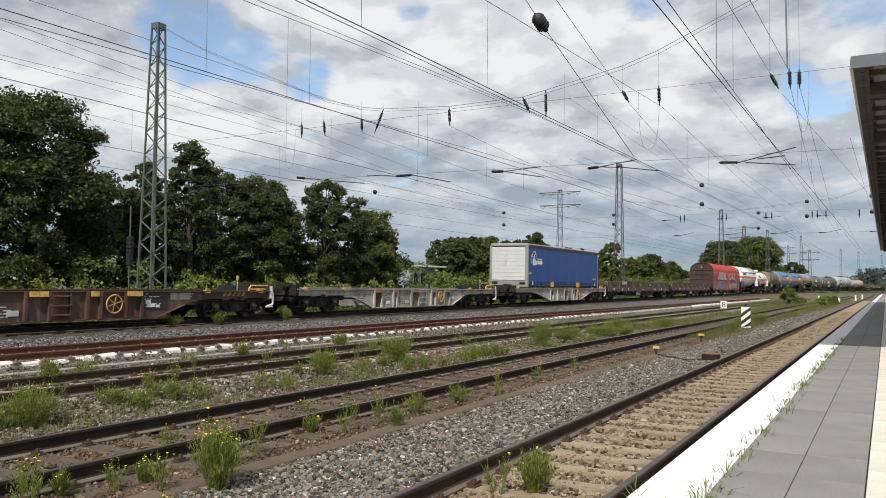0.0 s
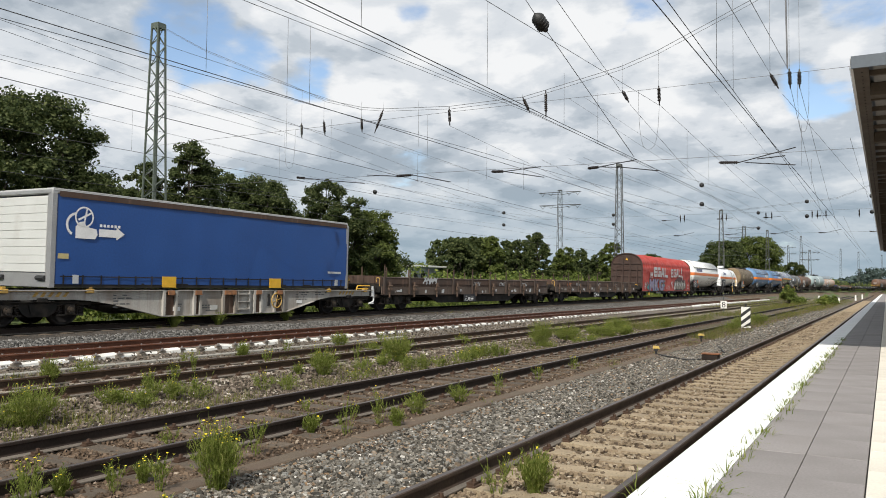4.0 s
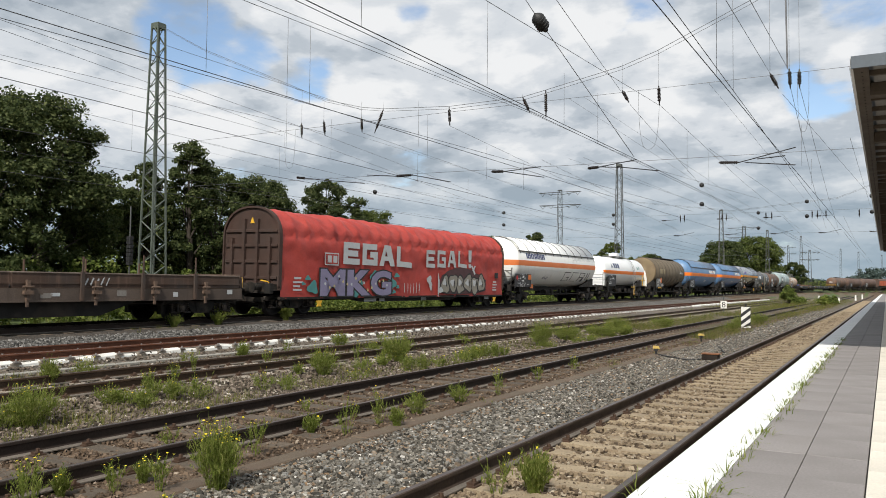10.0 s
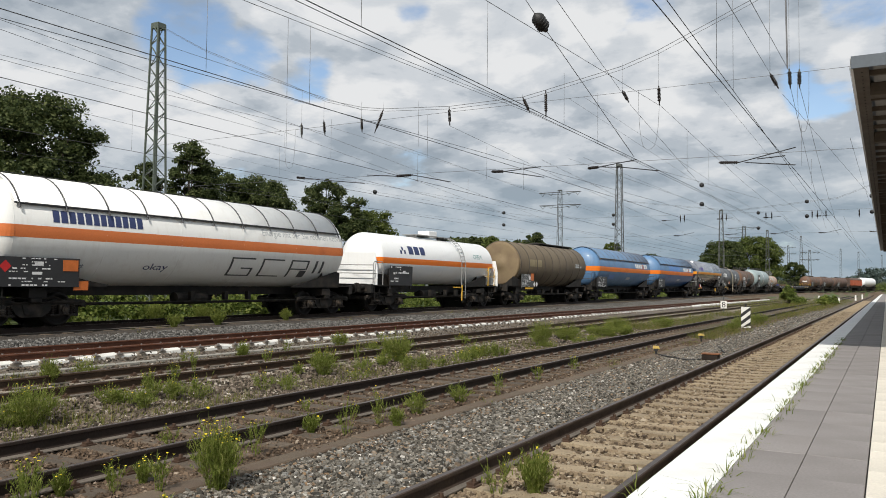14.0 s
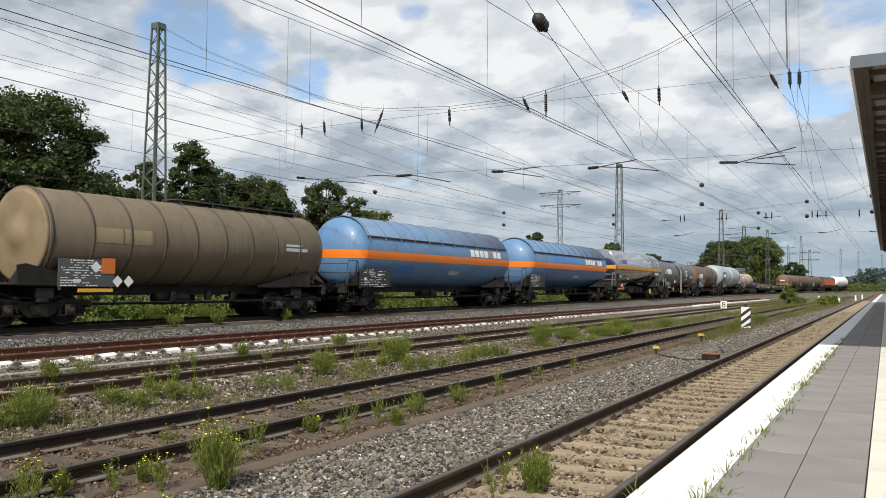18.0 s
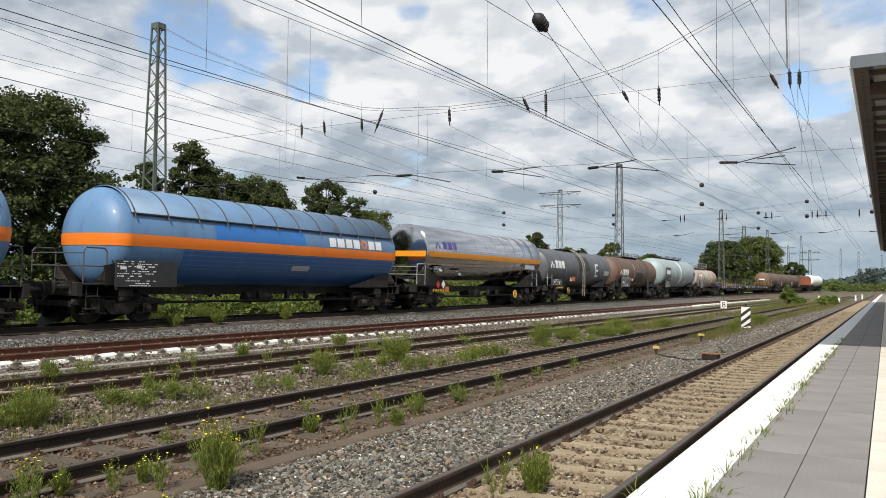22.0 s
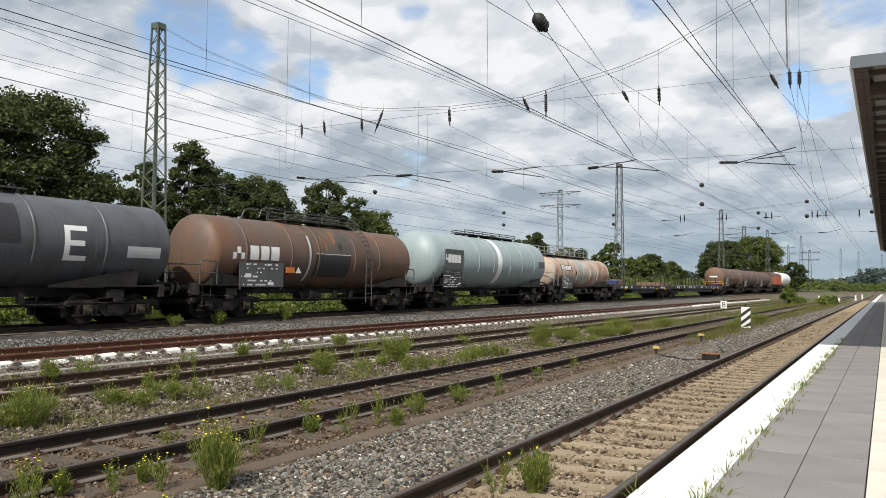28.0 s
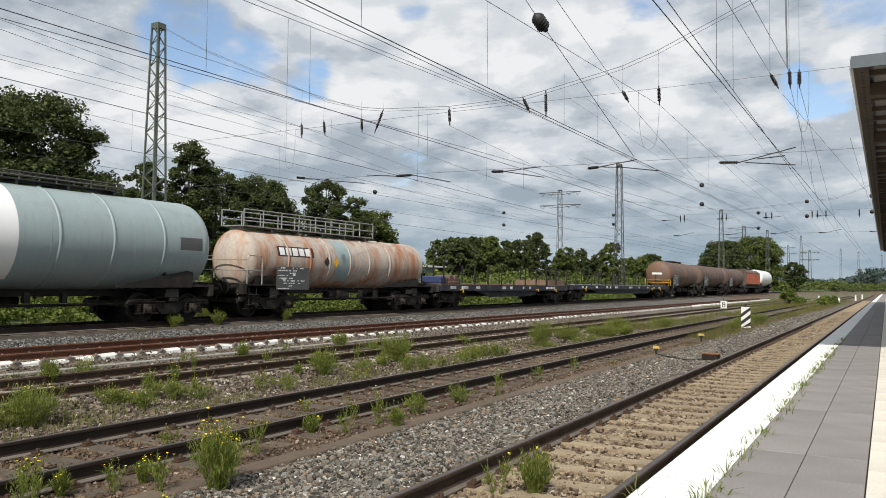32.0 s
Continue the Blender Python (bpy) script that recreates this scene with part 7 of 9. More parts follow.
box(bm, -0.35, 0.35, 0.1, 0.9, 3.6, 3.95, 0.03)
part("dome_cover", bm, P["white_new"], w)
ladder(w, 1.38, 2.0, 0.5, 1.1, 1.17, 2.38, P["steel_pale"], 0.42)
bm = bmesh.new()
pipe(bm, [(1.42, 1.78, 1.2), (1.42, 1.78, 0.4)], 0.03, 6)
pipe(bm, [(1.42, 1.78, 1.08), (1.42, 0.9, 1.08)], 0.03, 6)
part("ladder_foot", bm, M["yellow"], w)
plate(w, y0 + 0.3, y0 + 2.2, 1.15, 2.05, P["panel_black"], 1.30, seed=22, rows=4)
handrail(w, -h + 0.75, 1, P["steel_pale"])
handrail(w, h - 1.5, 1, M["yellow"], x0=-1.2, x1=1.2)

# brown-grey drum wagon
w, mid, h, y0, y1 = tank_wagon("dusty brown-grey tank wagon with flat ends and hoops", 151.93, 166.58, 154.12, 165.62, 1.38, 2.49, P["taupe"], 0.2, True)
rings(w, 1.38, 2.49, np.linspace(y0 + 0.05, y1 - 0.05, 10), P["taupe_hoop"], wd=0.09, t=0.025)
bm = bmesh.new()
lathe(bm, [(1.37, y0 - 0.03), (1.2, y0 - 0.075), (0.7, y0 - 0.11), (0.32, y0 - 0.12), (0.3, y0 - 0.14), (0.02, y0 - 0.14)], 48, "Y", 2.49)
part("tank_end", bm, P["taupe_end"], w, "tan dished tank end")
walkway(w, 2.49, 1.38, y0 + 5.1, y0 + 11.2, P["steel_dark"], 0.0, 0.7)
patch_tan = lettered("faded tan patch", (0.27, 0.22, 0.125))
for u0, u1 in ((1.32, 2.28), (2.34, 3.32)):
    v, f = quads([(0, u1 - u0, 0, 0.44)])
    decal("pale_patch", v, f, 1.38, 2.49, y0 + u0, 2.36, patch_tan, w)
v, f = quads([(0, 1.2, 0, 0.12), (0, .9, .18, .26)])
decal("writing", v, f, 1.38, 2.49, y1 - 2.1, 2.45, M["letter_grey"], w)
plate(w, y0 + 0.27, y0 + 2.05, 1.1, 1.87, P["panel_grey"], 1.36, seed=23, rows=6, hazard=((y0 + 1.42, 1.66, 0.17, "letter_white"),))
small_plate(w, y0 + 1.60, y0 + 2.04, 1.48, 1.92, M["orange_plate"], 1.375)
for u in (2.14, 2.52):
    v = [(1.37, y0 + u, 1.08), (1.37, y0 + u + 0.17, 1.26), (1.37, y0 + u, 1.44), (1.37, y0 + u - 0.17, 1.26)]
    part("hazard_diamond", raw_mesh("hazard_diamond", v, [[0, 1, 2, 3]], M["letter_white"]), None, w)
bm = bmesh.new()
box(bm, 1.30, 1.36, y0 + 0.9, y0 + 2.0, 0.95, 1.05)
part("jack_mark", bm, M["yellow"], w)

# two blue gas wagons
for k, (s0, s1, c0, c1) in enumerate(((166.78, 184.08, 168.63, 182.56), (184.38, 201.85, 186.5, 200.43))):
    w, mid, h, y0, y1 = tank_wagon("light blue gas tank wagon with orange stripe and ribs" if k == 0 else "light and deep blue gas tank wagon with an orange stripe",
                                   s0, s1, c0, c1, 1.50, 2.60, P["blue"], 0.75)
    sunshield(w, 1.50, 2.60, y0 + 0.02, y1 - 0.05, 12, P["shield_blue"], P["rib_grey"] if k == 0 else P["rib_dark"])
    if k:
        stripe(w, 1.50, 2.60, y0 + 3.3, y0 + 7.85, 2.5, 3.2, P["blue_deep"], "blue_panel")
        stripe(w, 1.496, 2.60, y0 + 2.0, y1 - 0.05, 1.25, 2.3, P["blue_skirt"], "blue_skirt")
    else:
        stripe(w, 1.50, 2.60, y0 + 2.5, y0 + 3.9, 1.72, 2.05, P["blue_deep"], "blue_panel")
    stripe(w, 1.505 if k else 1.50, 2.60, y0, y1, 2.30, 2.66, P["orange_new"], dome=0.75)
    letter_bars(w, 4, 0.36, 0.54, 8, 1.50, 2.60, y1 - 4.6, 2.72, M["letter_white"], 0.012)
    ring_v = [(2.34 + q * math.cos(a), 0.18 + q * math.sin(a)) for q in (0.11, 0.20) for a in np.linspace(0, 2 * math.pi, 21)]
    decal("brand_ring", ring_v, [[i, i + 1, i + 22, i + 21] for i in range(20)], 1.50, 2.60, y1 - 4.6, 2.72, P["orange_new"], w, 0.012)
    letter_bars(w, 2, 0.36, 0.54, 9, 1.50, 2.60, y1 - 4.6 + 2.66, 2.72, M["letter_white"], 0.012)
    v, f = quads([(0, 1.0, 0, 0.22)])
    decal("grey_patch", v, f, 1.50, 2.60, y1 - 6.6, 1.72, M["letter_grey"], w, 0.012)
    plate(w, y0 - 0.5, y0 + 1.75, 1.08, 1.87, P["panel_black"], 1.44, seed=24 + k, rows=6)
    handrail(w, -h + 0.75, 1, P["steel_dark"])
    handrail(w, h - 1.5, 1, P["steel_dark"])

# polished gas wagon
w, mid, h, y0, y1 = tank_wagon("polished stainless tank wagon with an orange stripe", 202.16, 218.13, 203.7, 217.5, 1.38, 2.80, P["chrome"], 0.3, True)
stripe(w, 1.385, 2.80, y0, y1, 2.56, 2.84, P["amber"])
v, f = quads([(-1.27, 1.27, 0, 0.28)])
part("end_stripe", raw_mesh("end_stripe", [(1.0 * p[0], y0 - 0.125, 2.56 + p[1]) for p in v], f, P["amber"]), None, w)
logo(w, 1.38, 2.80, y0 + 1.42, 2.98, 3, 0.40, 0.52, M["letter_violet_deep"], 9, mark=-0.52)
rings(w, 1.38, 2.80, np.linspace(y0 + 0.05, y1 - 0.05, 12), P["chrome"], wd=0.05, t=0.008)
plate(w, y0 + 0.55, y0 + 1.6, 1.80, 2.10, P["panel_black"], 1.33, seed=31, rows=4, feet=False)
plate(w, y0 + 2.8, y0 + 3.85, 1.66, 1.90, P["panel_black"], 1.30, seed=32, rows=3, feet=False)
small_plate(w, y1 - 2.4, y1 - 1.0, 2.2, 2.44, M["letter_grey"], 1.41)
for u, c in ((1.08, "red_paint"), (1.59, "letter_white")):
    v = [(1.30, y0 + u, 1.0), (1.30, y0 + u + 0.21, 1.21), (1.30, y0 + u, 1.42), (1.30, y0 + u - 0.21, 1.21)]
    part("hazard_diamond", raw_mesh("hazard_diamond", v, [[0, 1, 2, 3]], M[c]), None, w)
small_plate(w, y0 + 1.75, y0 + 2.15, 0.85, 1.1, M["orange_plate"], 1.31)
bm = bmesh.new()
for i in range(6):
    yy = y0 + 0.6 + i * 0.24
    prism(bm, [(yy, 0.86), (yy + 0.12, 0.86), (yy + 0.2, 0.98), (yy + 0.08, 0.98)], "x", 1.26, 1.27)
part("hazard_stripes", bm, M["yellow"], w)
bm = bmesh.new()
pipe(bm, [(0.215 * math.cos(q * math.pi / 12), 0, 0.215 * math.sin(q * math.pi / 12)) for q in range(25)], 0.022, 6)
for a in (0, 1.05, 2.1):
    rod(bm, (0.21 * math.cos(a), 0, 0.21 * math.sin(a)), (-0.21 * math.cos(a), 0, -0.21 * math.sin(a)), 0.014, 5)
hw = part("hand_wheel", bm, M["yellow"], w, "yellow hand brake wheel", at=(1.3, y1 - 3.6, 0.70))
hw.rotation_euler = (0, 0, math.pi / 2)
handrail(w, -h + 0.75, 1, P["steel_pale"])
handrail(w, h - 1.5, 1, P["steel_pale"])

# dark grey tank wagon with a painted E
w, mid, h, y0, y1 = tank_wagon("dark grey tank wagon with a large white letter and side ladder", 218.44, 232.39, 219.2, 231.95, 1.29, 2.37, P["grey_tank"], 0.35)
rings(w, 1.29, 2.37, (y0 + 3.2, y0 + 5.6, y1 - 4.4, y1 - 2.2), P["grey_tank"], wd=0.09, t=0.03)
v, f = quads([(0, 2.2, 0, 1.15)])
decal("dark_patch", v, f, 1.29, 2.37, y0 + 5.75, 2.25, P["panel_black"], w)
logo(w, 1.29, 2.37, y0 + 1.2, 2.35, 3, 0.52, 0.60, M["letter_white"], 10, mark=-0.55)
v, f = quads([(0, .17, 0, 1.0), (.17, .70, .85, 1.0), (.17, .62, .43, .58), (.17, .70, 0, .15)])
decal("painted_letter", v, f, 1.29, 2.37, y1 - 3.55, 1.85, M["letter_white"], w)
v, f = quads([(0, 1.2, 0, 0.34)])
decal("data_patch", v, f, 1.29, 2.37, y1 - 1.5, 2.0, M["letter_grey"], w)
walkway(w, 2.37, 1.29, -1.6, 2.4, P["steel_dark"], 0.0, 0.8)
ladder(w, 1.45, 0.05, 0.45, 1.1, 1.29, 2.37, P["cream_steel"], 0.4)
bm = bmesh.new()
for i in range(6):
    yy = y0 + 1.4 + i * 0.22
    prism(bm, [(yy, 0.98), (yy + 0.11, 0.98), (yy + 0.19, 1.10), (yy + 0.08, 1.10)], "x", 1.26, 1.27)
tagged(part("hazard_stripes", bm, M["yellow_dirty"], w), kind="stuff")
bm = bmesh.new()
pipe(bm, [(0.2 * math.cos(q * math.pi / 12), 0, 0.2 * math.sin(q * math.pi / 12)) for q in range(25)], 0.02, 6)
for q in (0.3, 1.35, 2.4):
    rod(bm, (0.2 * math.cos(q), 0, 0.2 * math.sin(q)), (-0.2 * math.cos(q), 0, -0.2 * math.sin(q)), 0.012, 5)
hw = part("hand_wheel", bm, M["yellow_dirty"], w, "yellow hand brake wheel", at=(1.28, y0 + 3.6, 0.85))
hw.rotation_euler = (0, 0, math.pi / 2)
plate(w, y0 + 0.6, y0 + 2.4, 1.2, 1.6, P["panel_grey"], 1.28, seed=33, rows=3)
v = [(1.30, y0 + 3.8, 1.5), (1.30, y0 + 4.2, 1.5), (1.30, y0 + 4.0, 1.85)]
part("warning_triangle", raw_mesh("warning_triangle", v, [[0, 1, 2]], M["letter_white"]), None, w)
small_plate(w, y0 + 4.3, y0 + 4.9, 1.5, 1.8, M["orange_plate"], 1.28)
handrail(w, -h + 0.75, 1, P["steel_pale"])

# rust-brown tank wagon
w, mid, h, y0, y1 = tank_wagon("rust-brown tank wagon with a dark central patch and side ladder", 232.59, 247.32, 234.2, 246, 1.28, 2.31, P["rust_tank"], 0.5)
rings(w, 1.28, 2.31, (y0 + 1.2, y0 + 3.6, y0 + 5.2, y0 + 7.6, y1 - 2.4), P["rust_tank"], wd=0.10, t=0.03)
v, f = quads([(0, 2.24, 0, 0.92)])
decal("dark_patch", v, f, 1.28, 2.31, y0 + 5.0, 1.50, P["panel_black"], w, 0.012)
stripe(w, 1.28, 2.31, y0 + 4.75, y0 + 7.35, 2.36, 3.5, P["soiled_grey"], "soiled_middle")
v, f = quads([(0, 2.24, 0, 0.03)])
decal("pale_line", v, f, 1.28, 2.31, y0 + 5.0, 2.40, M["letter_grey"], w, 0.014)
v, f = quads([(0, 0.12, 0, 0.9), (0.3, 0.38, 0.2, 0.8), (0.55, 0.75, 0.3, 0.95), (-0.2, -0.12, 0.1, 0.7)])
decal("rust_run", v, f, 1.28, 2.31, y0 + 5.6, 2.55, P["rust_bright"], w, 0.010)
logo(w, 1.28, 2.31, y0 + 1.36, 2.06, 3, 0.50, 0.54, M["letter_white"], 10, mark=-0.55)
plate(w, y0 + 0.8, y0 + 3.05, 1.09, 1.96, P["panel_grey"], 1.34, seed=34, rows=3)
small_plate(w, y0 + 3.22, y0 + 3.72, 1.62, 1.84, M["orange_plate"], 1.29)
v = [(1.30, y0 + 3.76, 1.62), (1.30, y0 + 4.1, 1.62), (1.30, y0 + 3.93, 1.86)]
part("warning_triangle", raw_mesh("warning_triangle", v, [[0, 1, 2]], M["letter_white"]), None, w)
walkway(w, 2.31, 1.28, y0 + 4.0, y0 + 8.6, P["steel_dark"], 0.32, 0.8)
ladder(w, 1.45, y0 + 8.35, 0.45, 1.1, 1.28, 2.31, P["steel_dark"], 0.42)
bm = bmesh.new()
for x_ in (-0.45, 0.45):
    pipe(bm, [(x_, y0 + 2.6, 3.66), (x_, y0 + 2.75, 3.98), (x_, y0 + 2.95, 4.04), (x_, y0 + 3.9, 4.04), (x_, y0 + 4.05, 3.98), (x_, y0 + 4.1, 3.66)], 0.024, 6)
    pipe(bm, [(x_, y0 + 8.0, 3.66), (x_, y0 + 8.1, 3.95), (x_, y0 + 8.3, 4.0), (x_ * 1.6, y0 + 8.6, 3.7)], 0.024, 6)
part("grab_loop", bm, P["steel_dark"], w)
v, f = quads([(0, 0.12, 0, 1.9)])
decal("lime_run", v, f, 1.28, 2.31, y0 + 4.55, 1.35, M["letter_grey"], w, 0.034)
handrail(w, -h + 0.75, 1, P["steel_dark"], 0.8)
handrail(w, h - 1.5, 1, P["steel_dark"], 0.8)

# pale grey-green tank wagon
w, mid, h, y0, y1 = tank_wagon("pale grey-green tank wagon with hoops and a white band", 247.63, 263.16, 248.6, 262.0, 1.45, 2.46, P["mint"], 0.75)
rings(w, 1.45, 2.46, [y0 + q for q in (2.4, 4.3, 6.15, 8.3, 10.0, 11.8)], P["mint"], wd=0.10, t=0.02)
stripe(w, 1.45, 2.46, y0 + 6.58, y0 + 7.12, 1.3, 3.86, P["white_new"], "white_band")
plate(w, y0 + 0.45, y0 + 2.38, 2.0, 3.0, P["panel_grey"], 1.49, seed=1, rows=0, feet=False, name="brand_panel")
for i in range(4):
    small_plate(w, y0 + 0.75 + i * 0.34, y0 + 1.03 + i * 0.34, 2.32, 2.72, M["letter_white"], 1.498, "brand_bar")
plate(w, y0 + 0.46, y0 + 2.42, 1.06, 1.88, P["panel_black"], 1.40, seed=36, rows=5)
v, f = quads([(0, 0.9, 0, 0.4)])
decal("data_patch", v, f, 1.45, 2.46, y1 - 1.0, 2.3, P["panel_grey"], w)
walkway(w, 2.46, 1.45, y0 + 4.4, y0 + 11.0, P["steel_dark"], 0.22, 0.7)
handrail(w, -h + 0.75, 1, P["steel_dark"], 0.8)

# small rust-streaked wagon with high railings
w, mid, h, y0, y1 = tank_wagon("small rust-streaked pale tank wagon with high white railings", 263.48, 277.56, 264.85, 276.2, 1.08, 2.10, P["peach"], 0.45)
rings(w, 1.08, 2.10, (y0 + 1.7, y0 + 3.0, y0 + 4.2, y0 + 5.6, y0 + 7.0, y0 + 8.6), P["peach"], wd=0.09, t=0.03)
stripe(w, 1.08, 2.10, y0 + 4.65, y0 + 5.75, 1.35, 3.02, P["mint"], "pale_band")
v, f = quads([(0, 2.1, 0, 0.4)])
decal("red_patch", v, f, 1.08, 2.10, y0 + 1.1, 2.24, P["maroon"], w)
letter_bars(w, 5, 0.30, 0.39, 4, 1.08, 2.10, y0 + 1.2, 2.28, M["letter_white"], 0.012)
plate(w, y0 + 0.82, y0 + 2.66, 0.98, 1.84, P["panel_grey"], 1.30, seed=37, rows=5)
walkway(w, 2.10, 1.08, y0 - 0.2, y0 + 7.9, P["steel_pale"], 0.62, 1.0)
for u, c in ((4.0, "letter_black"), (4.6, "yellow")):
    v = [(1.09, y0 + u, 1.9), (1.09, y0 + u + 0.2, 2.1), (1.09, y0 + u, 2.3), (1.09, y0 + u - 0.2, 2.1)]
    part("hazard_diamond", raw_mesh("hazard_diamond", v, [[0, 1, 2, 3]], M[c]), None, w)
handrail(w, -h + 0.75, 1, P["steel_pale"])

# flat wagons behind
def flat_wagon(label, s0, s1, seed, top_mat, crate=False):
    r = random.Random(seed)
    w, mid, h = wagon("flat_wagon", label, s0, s1, "flat wagon")
    underframe(w, h, deck=False, material=P["flat_blue"])
    bm = bmesh.new()
    box(bm, -1.3, 1.3, -h + 0.6, h - 0.6, 1.14, 1.24)
    part("deck", bm, top_mat, w)
    for s in (-1, 1):
        bm = bmesh.new()
        box(bm, s * 1.33 - 0.03, s * 1.33 + 0.03, -h + 0.6, h - 0.6, 0.88, 1.20)
        prism(bm, [(-h + 4.6, 0.9), (-h + 6.4, 0.52), (h - 6.4, 0.52), (h - 4.6, 0.9)], "x", s * 1.1 - 0.04, s * 1.1 + 0.04)
        part("side_sill", bm, P["flat_blue"], w)
        n = int(2 * h / 1.6)
        for i in range(n):
            y = -h + 0.9 + (2 * h - 1.8) * i / (n - 1)
            bm = bmesh.new()
            box(bm, s * 1.30 - 0.03, s * 1.30 + 0.03, y - 0.03, y + 0.03, 1.0, 2.35 if r.random() < 0.7 else 1.5)
            part("stake", bm, M["frame_dark"], w)
    for _ in range(15):
        u = r.uniform(-h + 1, h - 2)
        small_plate(w, u, u + r.uniform(0.15, 0.55), 0.97, 1.12, M["letter_white" if r.random() < 0.4 else "letter_grey"], 1.368, "label_plate")
    for u in (-h + 2.6, h - 3.0, h - 6.0):
        bm = bmesh.new()
        box(bm, 1.36, 1.39, u, u + 0.32, 0.90, 0.98)
        box(bm, 1.36, 1.39, u + 0.22, u + 0.32, 0.78, 0.90)
        part("jack_mark", bm, M["yellow"], w)
    if crate:
        bm = bmesh.new()
        box(bm, -1.2, 1.2, h - 3.6, h - 0.65, 1.24, 1.56)
        part("side_board", bm, P["timber"], w)
    brake_gear(w, h)


flat_wagon("grimy dark blue flat wagon with stakes", 277.06, 295.66, 41, P["timber"], True)
w, mid, h = TRAIN[-1][0], TRAIN[-1][1], 9.3
bm = bmesh.new()
box(bm, 0.1, 1.2, -h + 0.75, -h + 1.35, 1.24, 1.60, 0.05)
for k in range(3):
    box(bm, 1.19, 1.225, -h + 0.82, -h + 1.28, 1.30 + k * 0.09, 1.34 + k * 0.09)
part("winch_housing", bm, M["letter_navy"], w, "dark blue machine housing on the deck")
bm = bmesh.new()
box(bm, 0.2, 1.22, -h + 1.6, -h + 2.75, 1.24, 1.36, 0.02)
for k in range(2):
    rod(bm, (0.3, -h + 1.92 + k * 0.52, 1.46), (1.2, -h + 1.92 + k * 0.52, 1.46), 0.22, 14)
part("rope_drum", bm, P["brown_tank"], w, "rusty twin drum lying on the deck")
flat_wagon("long grimy flat wagon with grey deck and stakes", 295.96, 322.66, 42, P["alu"])

for k, (s0, s1) in enumerate(((323.06, 337.76), (338.16, 354.36), (354.76, 370.06))):
    w, mid, h, y0, y1 = tank_wagon("grimy brown tank wagon far back in the train", s0, s1, s0 + 1.3, s1 - 1.3, 1.31, 2.36, P["brown_tank"] if k else P["rust_tank"], 0.5)
    rings(w, 1.31, 2.36, np.linspace(y0 + 2, y1 - 2, 4), P["brown_tank"], wd=0.1, t=0.02)
    plate(w, y0 + 1.0, y0 + 3.0, 1.2, 2.3, P["panel_grey"], 1.34, seed=50 + k, rows=4)
    walkway(w, 2.36, 1.31, -2.5, 2.5, P["steel_dark"], 0.0)
    handrail(w, -h + 0.75, 1, M["yellow"] if k == 0 else P["steel_dark"], 0.7)
    if k == 0:
        part("end_label", raw_mesh("end_label", [(-0.5, y0 - 0.52, 2.3), (0.5, y0 - 0.52, 2.3), (0.5, y0 - 0.52, 2.5), (-0.5, y0 - 0.52, 2.5)], [[0, 1, 2, 3]], M["letter_white"]), None, w)

# hopper and last tank
w, mid, h = wagon("hopper_wagon", "orange-red ribbed hopper wagon", 370.36, 385.06)
underframe(w, h)
bm = bmesh.new()
prism(bm, [(-1.3, 1.5), (-1.4, 2.0), (-1.4, 3.3), (-0.9, 3.75), (0.9, 3.75), (1.4, 3.3), (1.4, 2.0), (1.3, 1.5), (0.6, 0.9), (-0.6, 0.9)], "y", -h + 0.9, h - 0.9)
part("hopper_body", bm, P["brown_tank"], w)
for s in (-1, 1):
    bm = bmesh.new()
    box(bm, s * 1.42 - 0.02, s * 1.42 + 0.02, -h + 0.95, h - 0.95, 1.55, 3.1)
    part("side_sheet", bm, P["hopper_red"], w)
    for i in range(8):
        bm = bmesh.new()
        y = -h + 1.4 + i * (2 * h - 2.8) / 7
        box(bm, s * 1.46 - 0.03, s * 1.46 + 0.03, y - 0.06, y + 0.06, 1.5, 3.1)
        part("side_post", bm, P["hopper_red"], w)
w, mid, h, y0, y1 = tank_wagon("pale blue-white tank wagon at the tail of the train", 385.36, 400.56, 387.36, 398.96, 1.42, 2.55, P["white_new"], 0.7)

# ---- trees, bushes and weeds ----
LEAF_DARK = island_mat("dark green leaves", [(0.0, (0.034, 0.050, 0.018)), (0.35, (0.052, 0.072, 0.024)), (0.75, (0.080, 0.102, 0.034)), (1.0, (0.150, 0.168, 0.066))], 0.65, 0.2, 0.42)
LEAF_MID = island_mat("mid green leaves", [(0.0, (0.050, 0.072, 0.016)), (0.5, (0.095, 0.125, 0.029)), (1.0, (0.165, 0.190, 0.055))], 0.65, 0.25, 0.35)
LEAF_SHRUB = island_mat("sunlit shrub leaves", [(0.0, (0.042, 0.068, 0.013)), (0.5, (0.120, 0.165, 0.032)), (1.0, (0.24, 0.275, 0.072))], 0.65, 0.25, 0.4)
LEAF_LIGHT = island_mat("yellow-green weeds", [(0.0, (0.105, 0.145, 0.024)), (0.5, (0.195, 0.245, 0.048)), (1.0, (0.33, 0.335, 0.105))], 0.7, 0.2, 0.5)
BLADES = island_mat("dry and green grass blades", [(0.0, (0.075, 0.095, 0.018)), (0.45, (0.135, 0.150, 0.034)), (0.8, (0.19, 0.178, 0.06)), (1.0, (0.26, 0.205, 0.095))], 0.8, 0.15, 0.4)
FLOWER = island_mat("yellow flower heads", [(0.0, (0.62, 0.46, 0.02)), (1.0, (0.80, 0.66, 0.05))], 0.7, 0.2, 0.2)
BARK = mat("rough bark", (0.060, 0.048, 0.036), 0.95, 0, 0.35, 3, 30, 0.6)


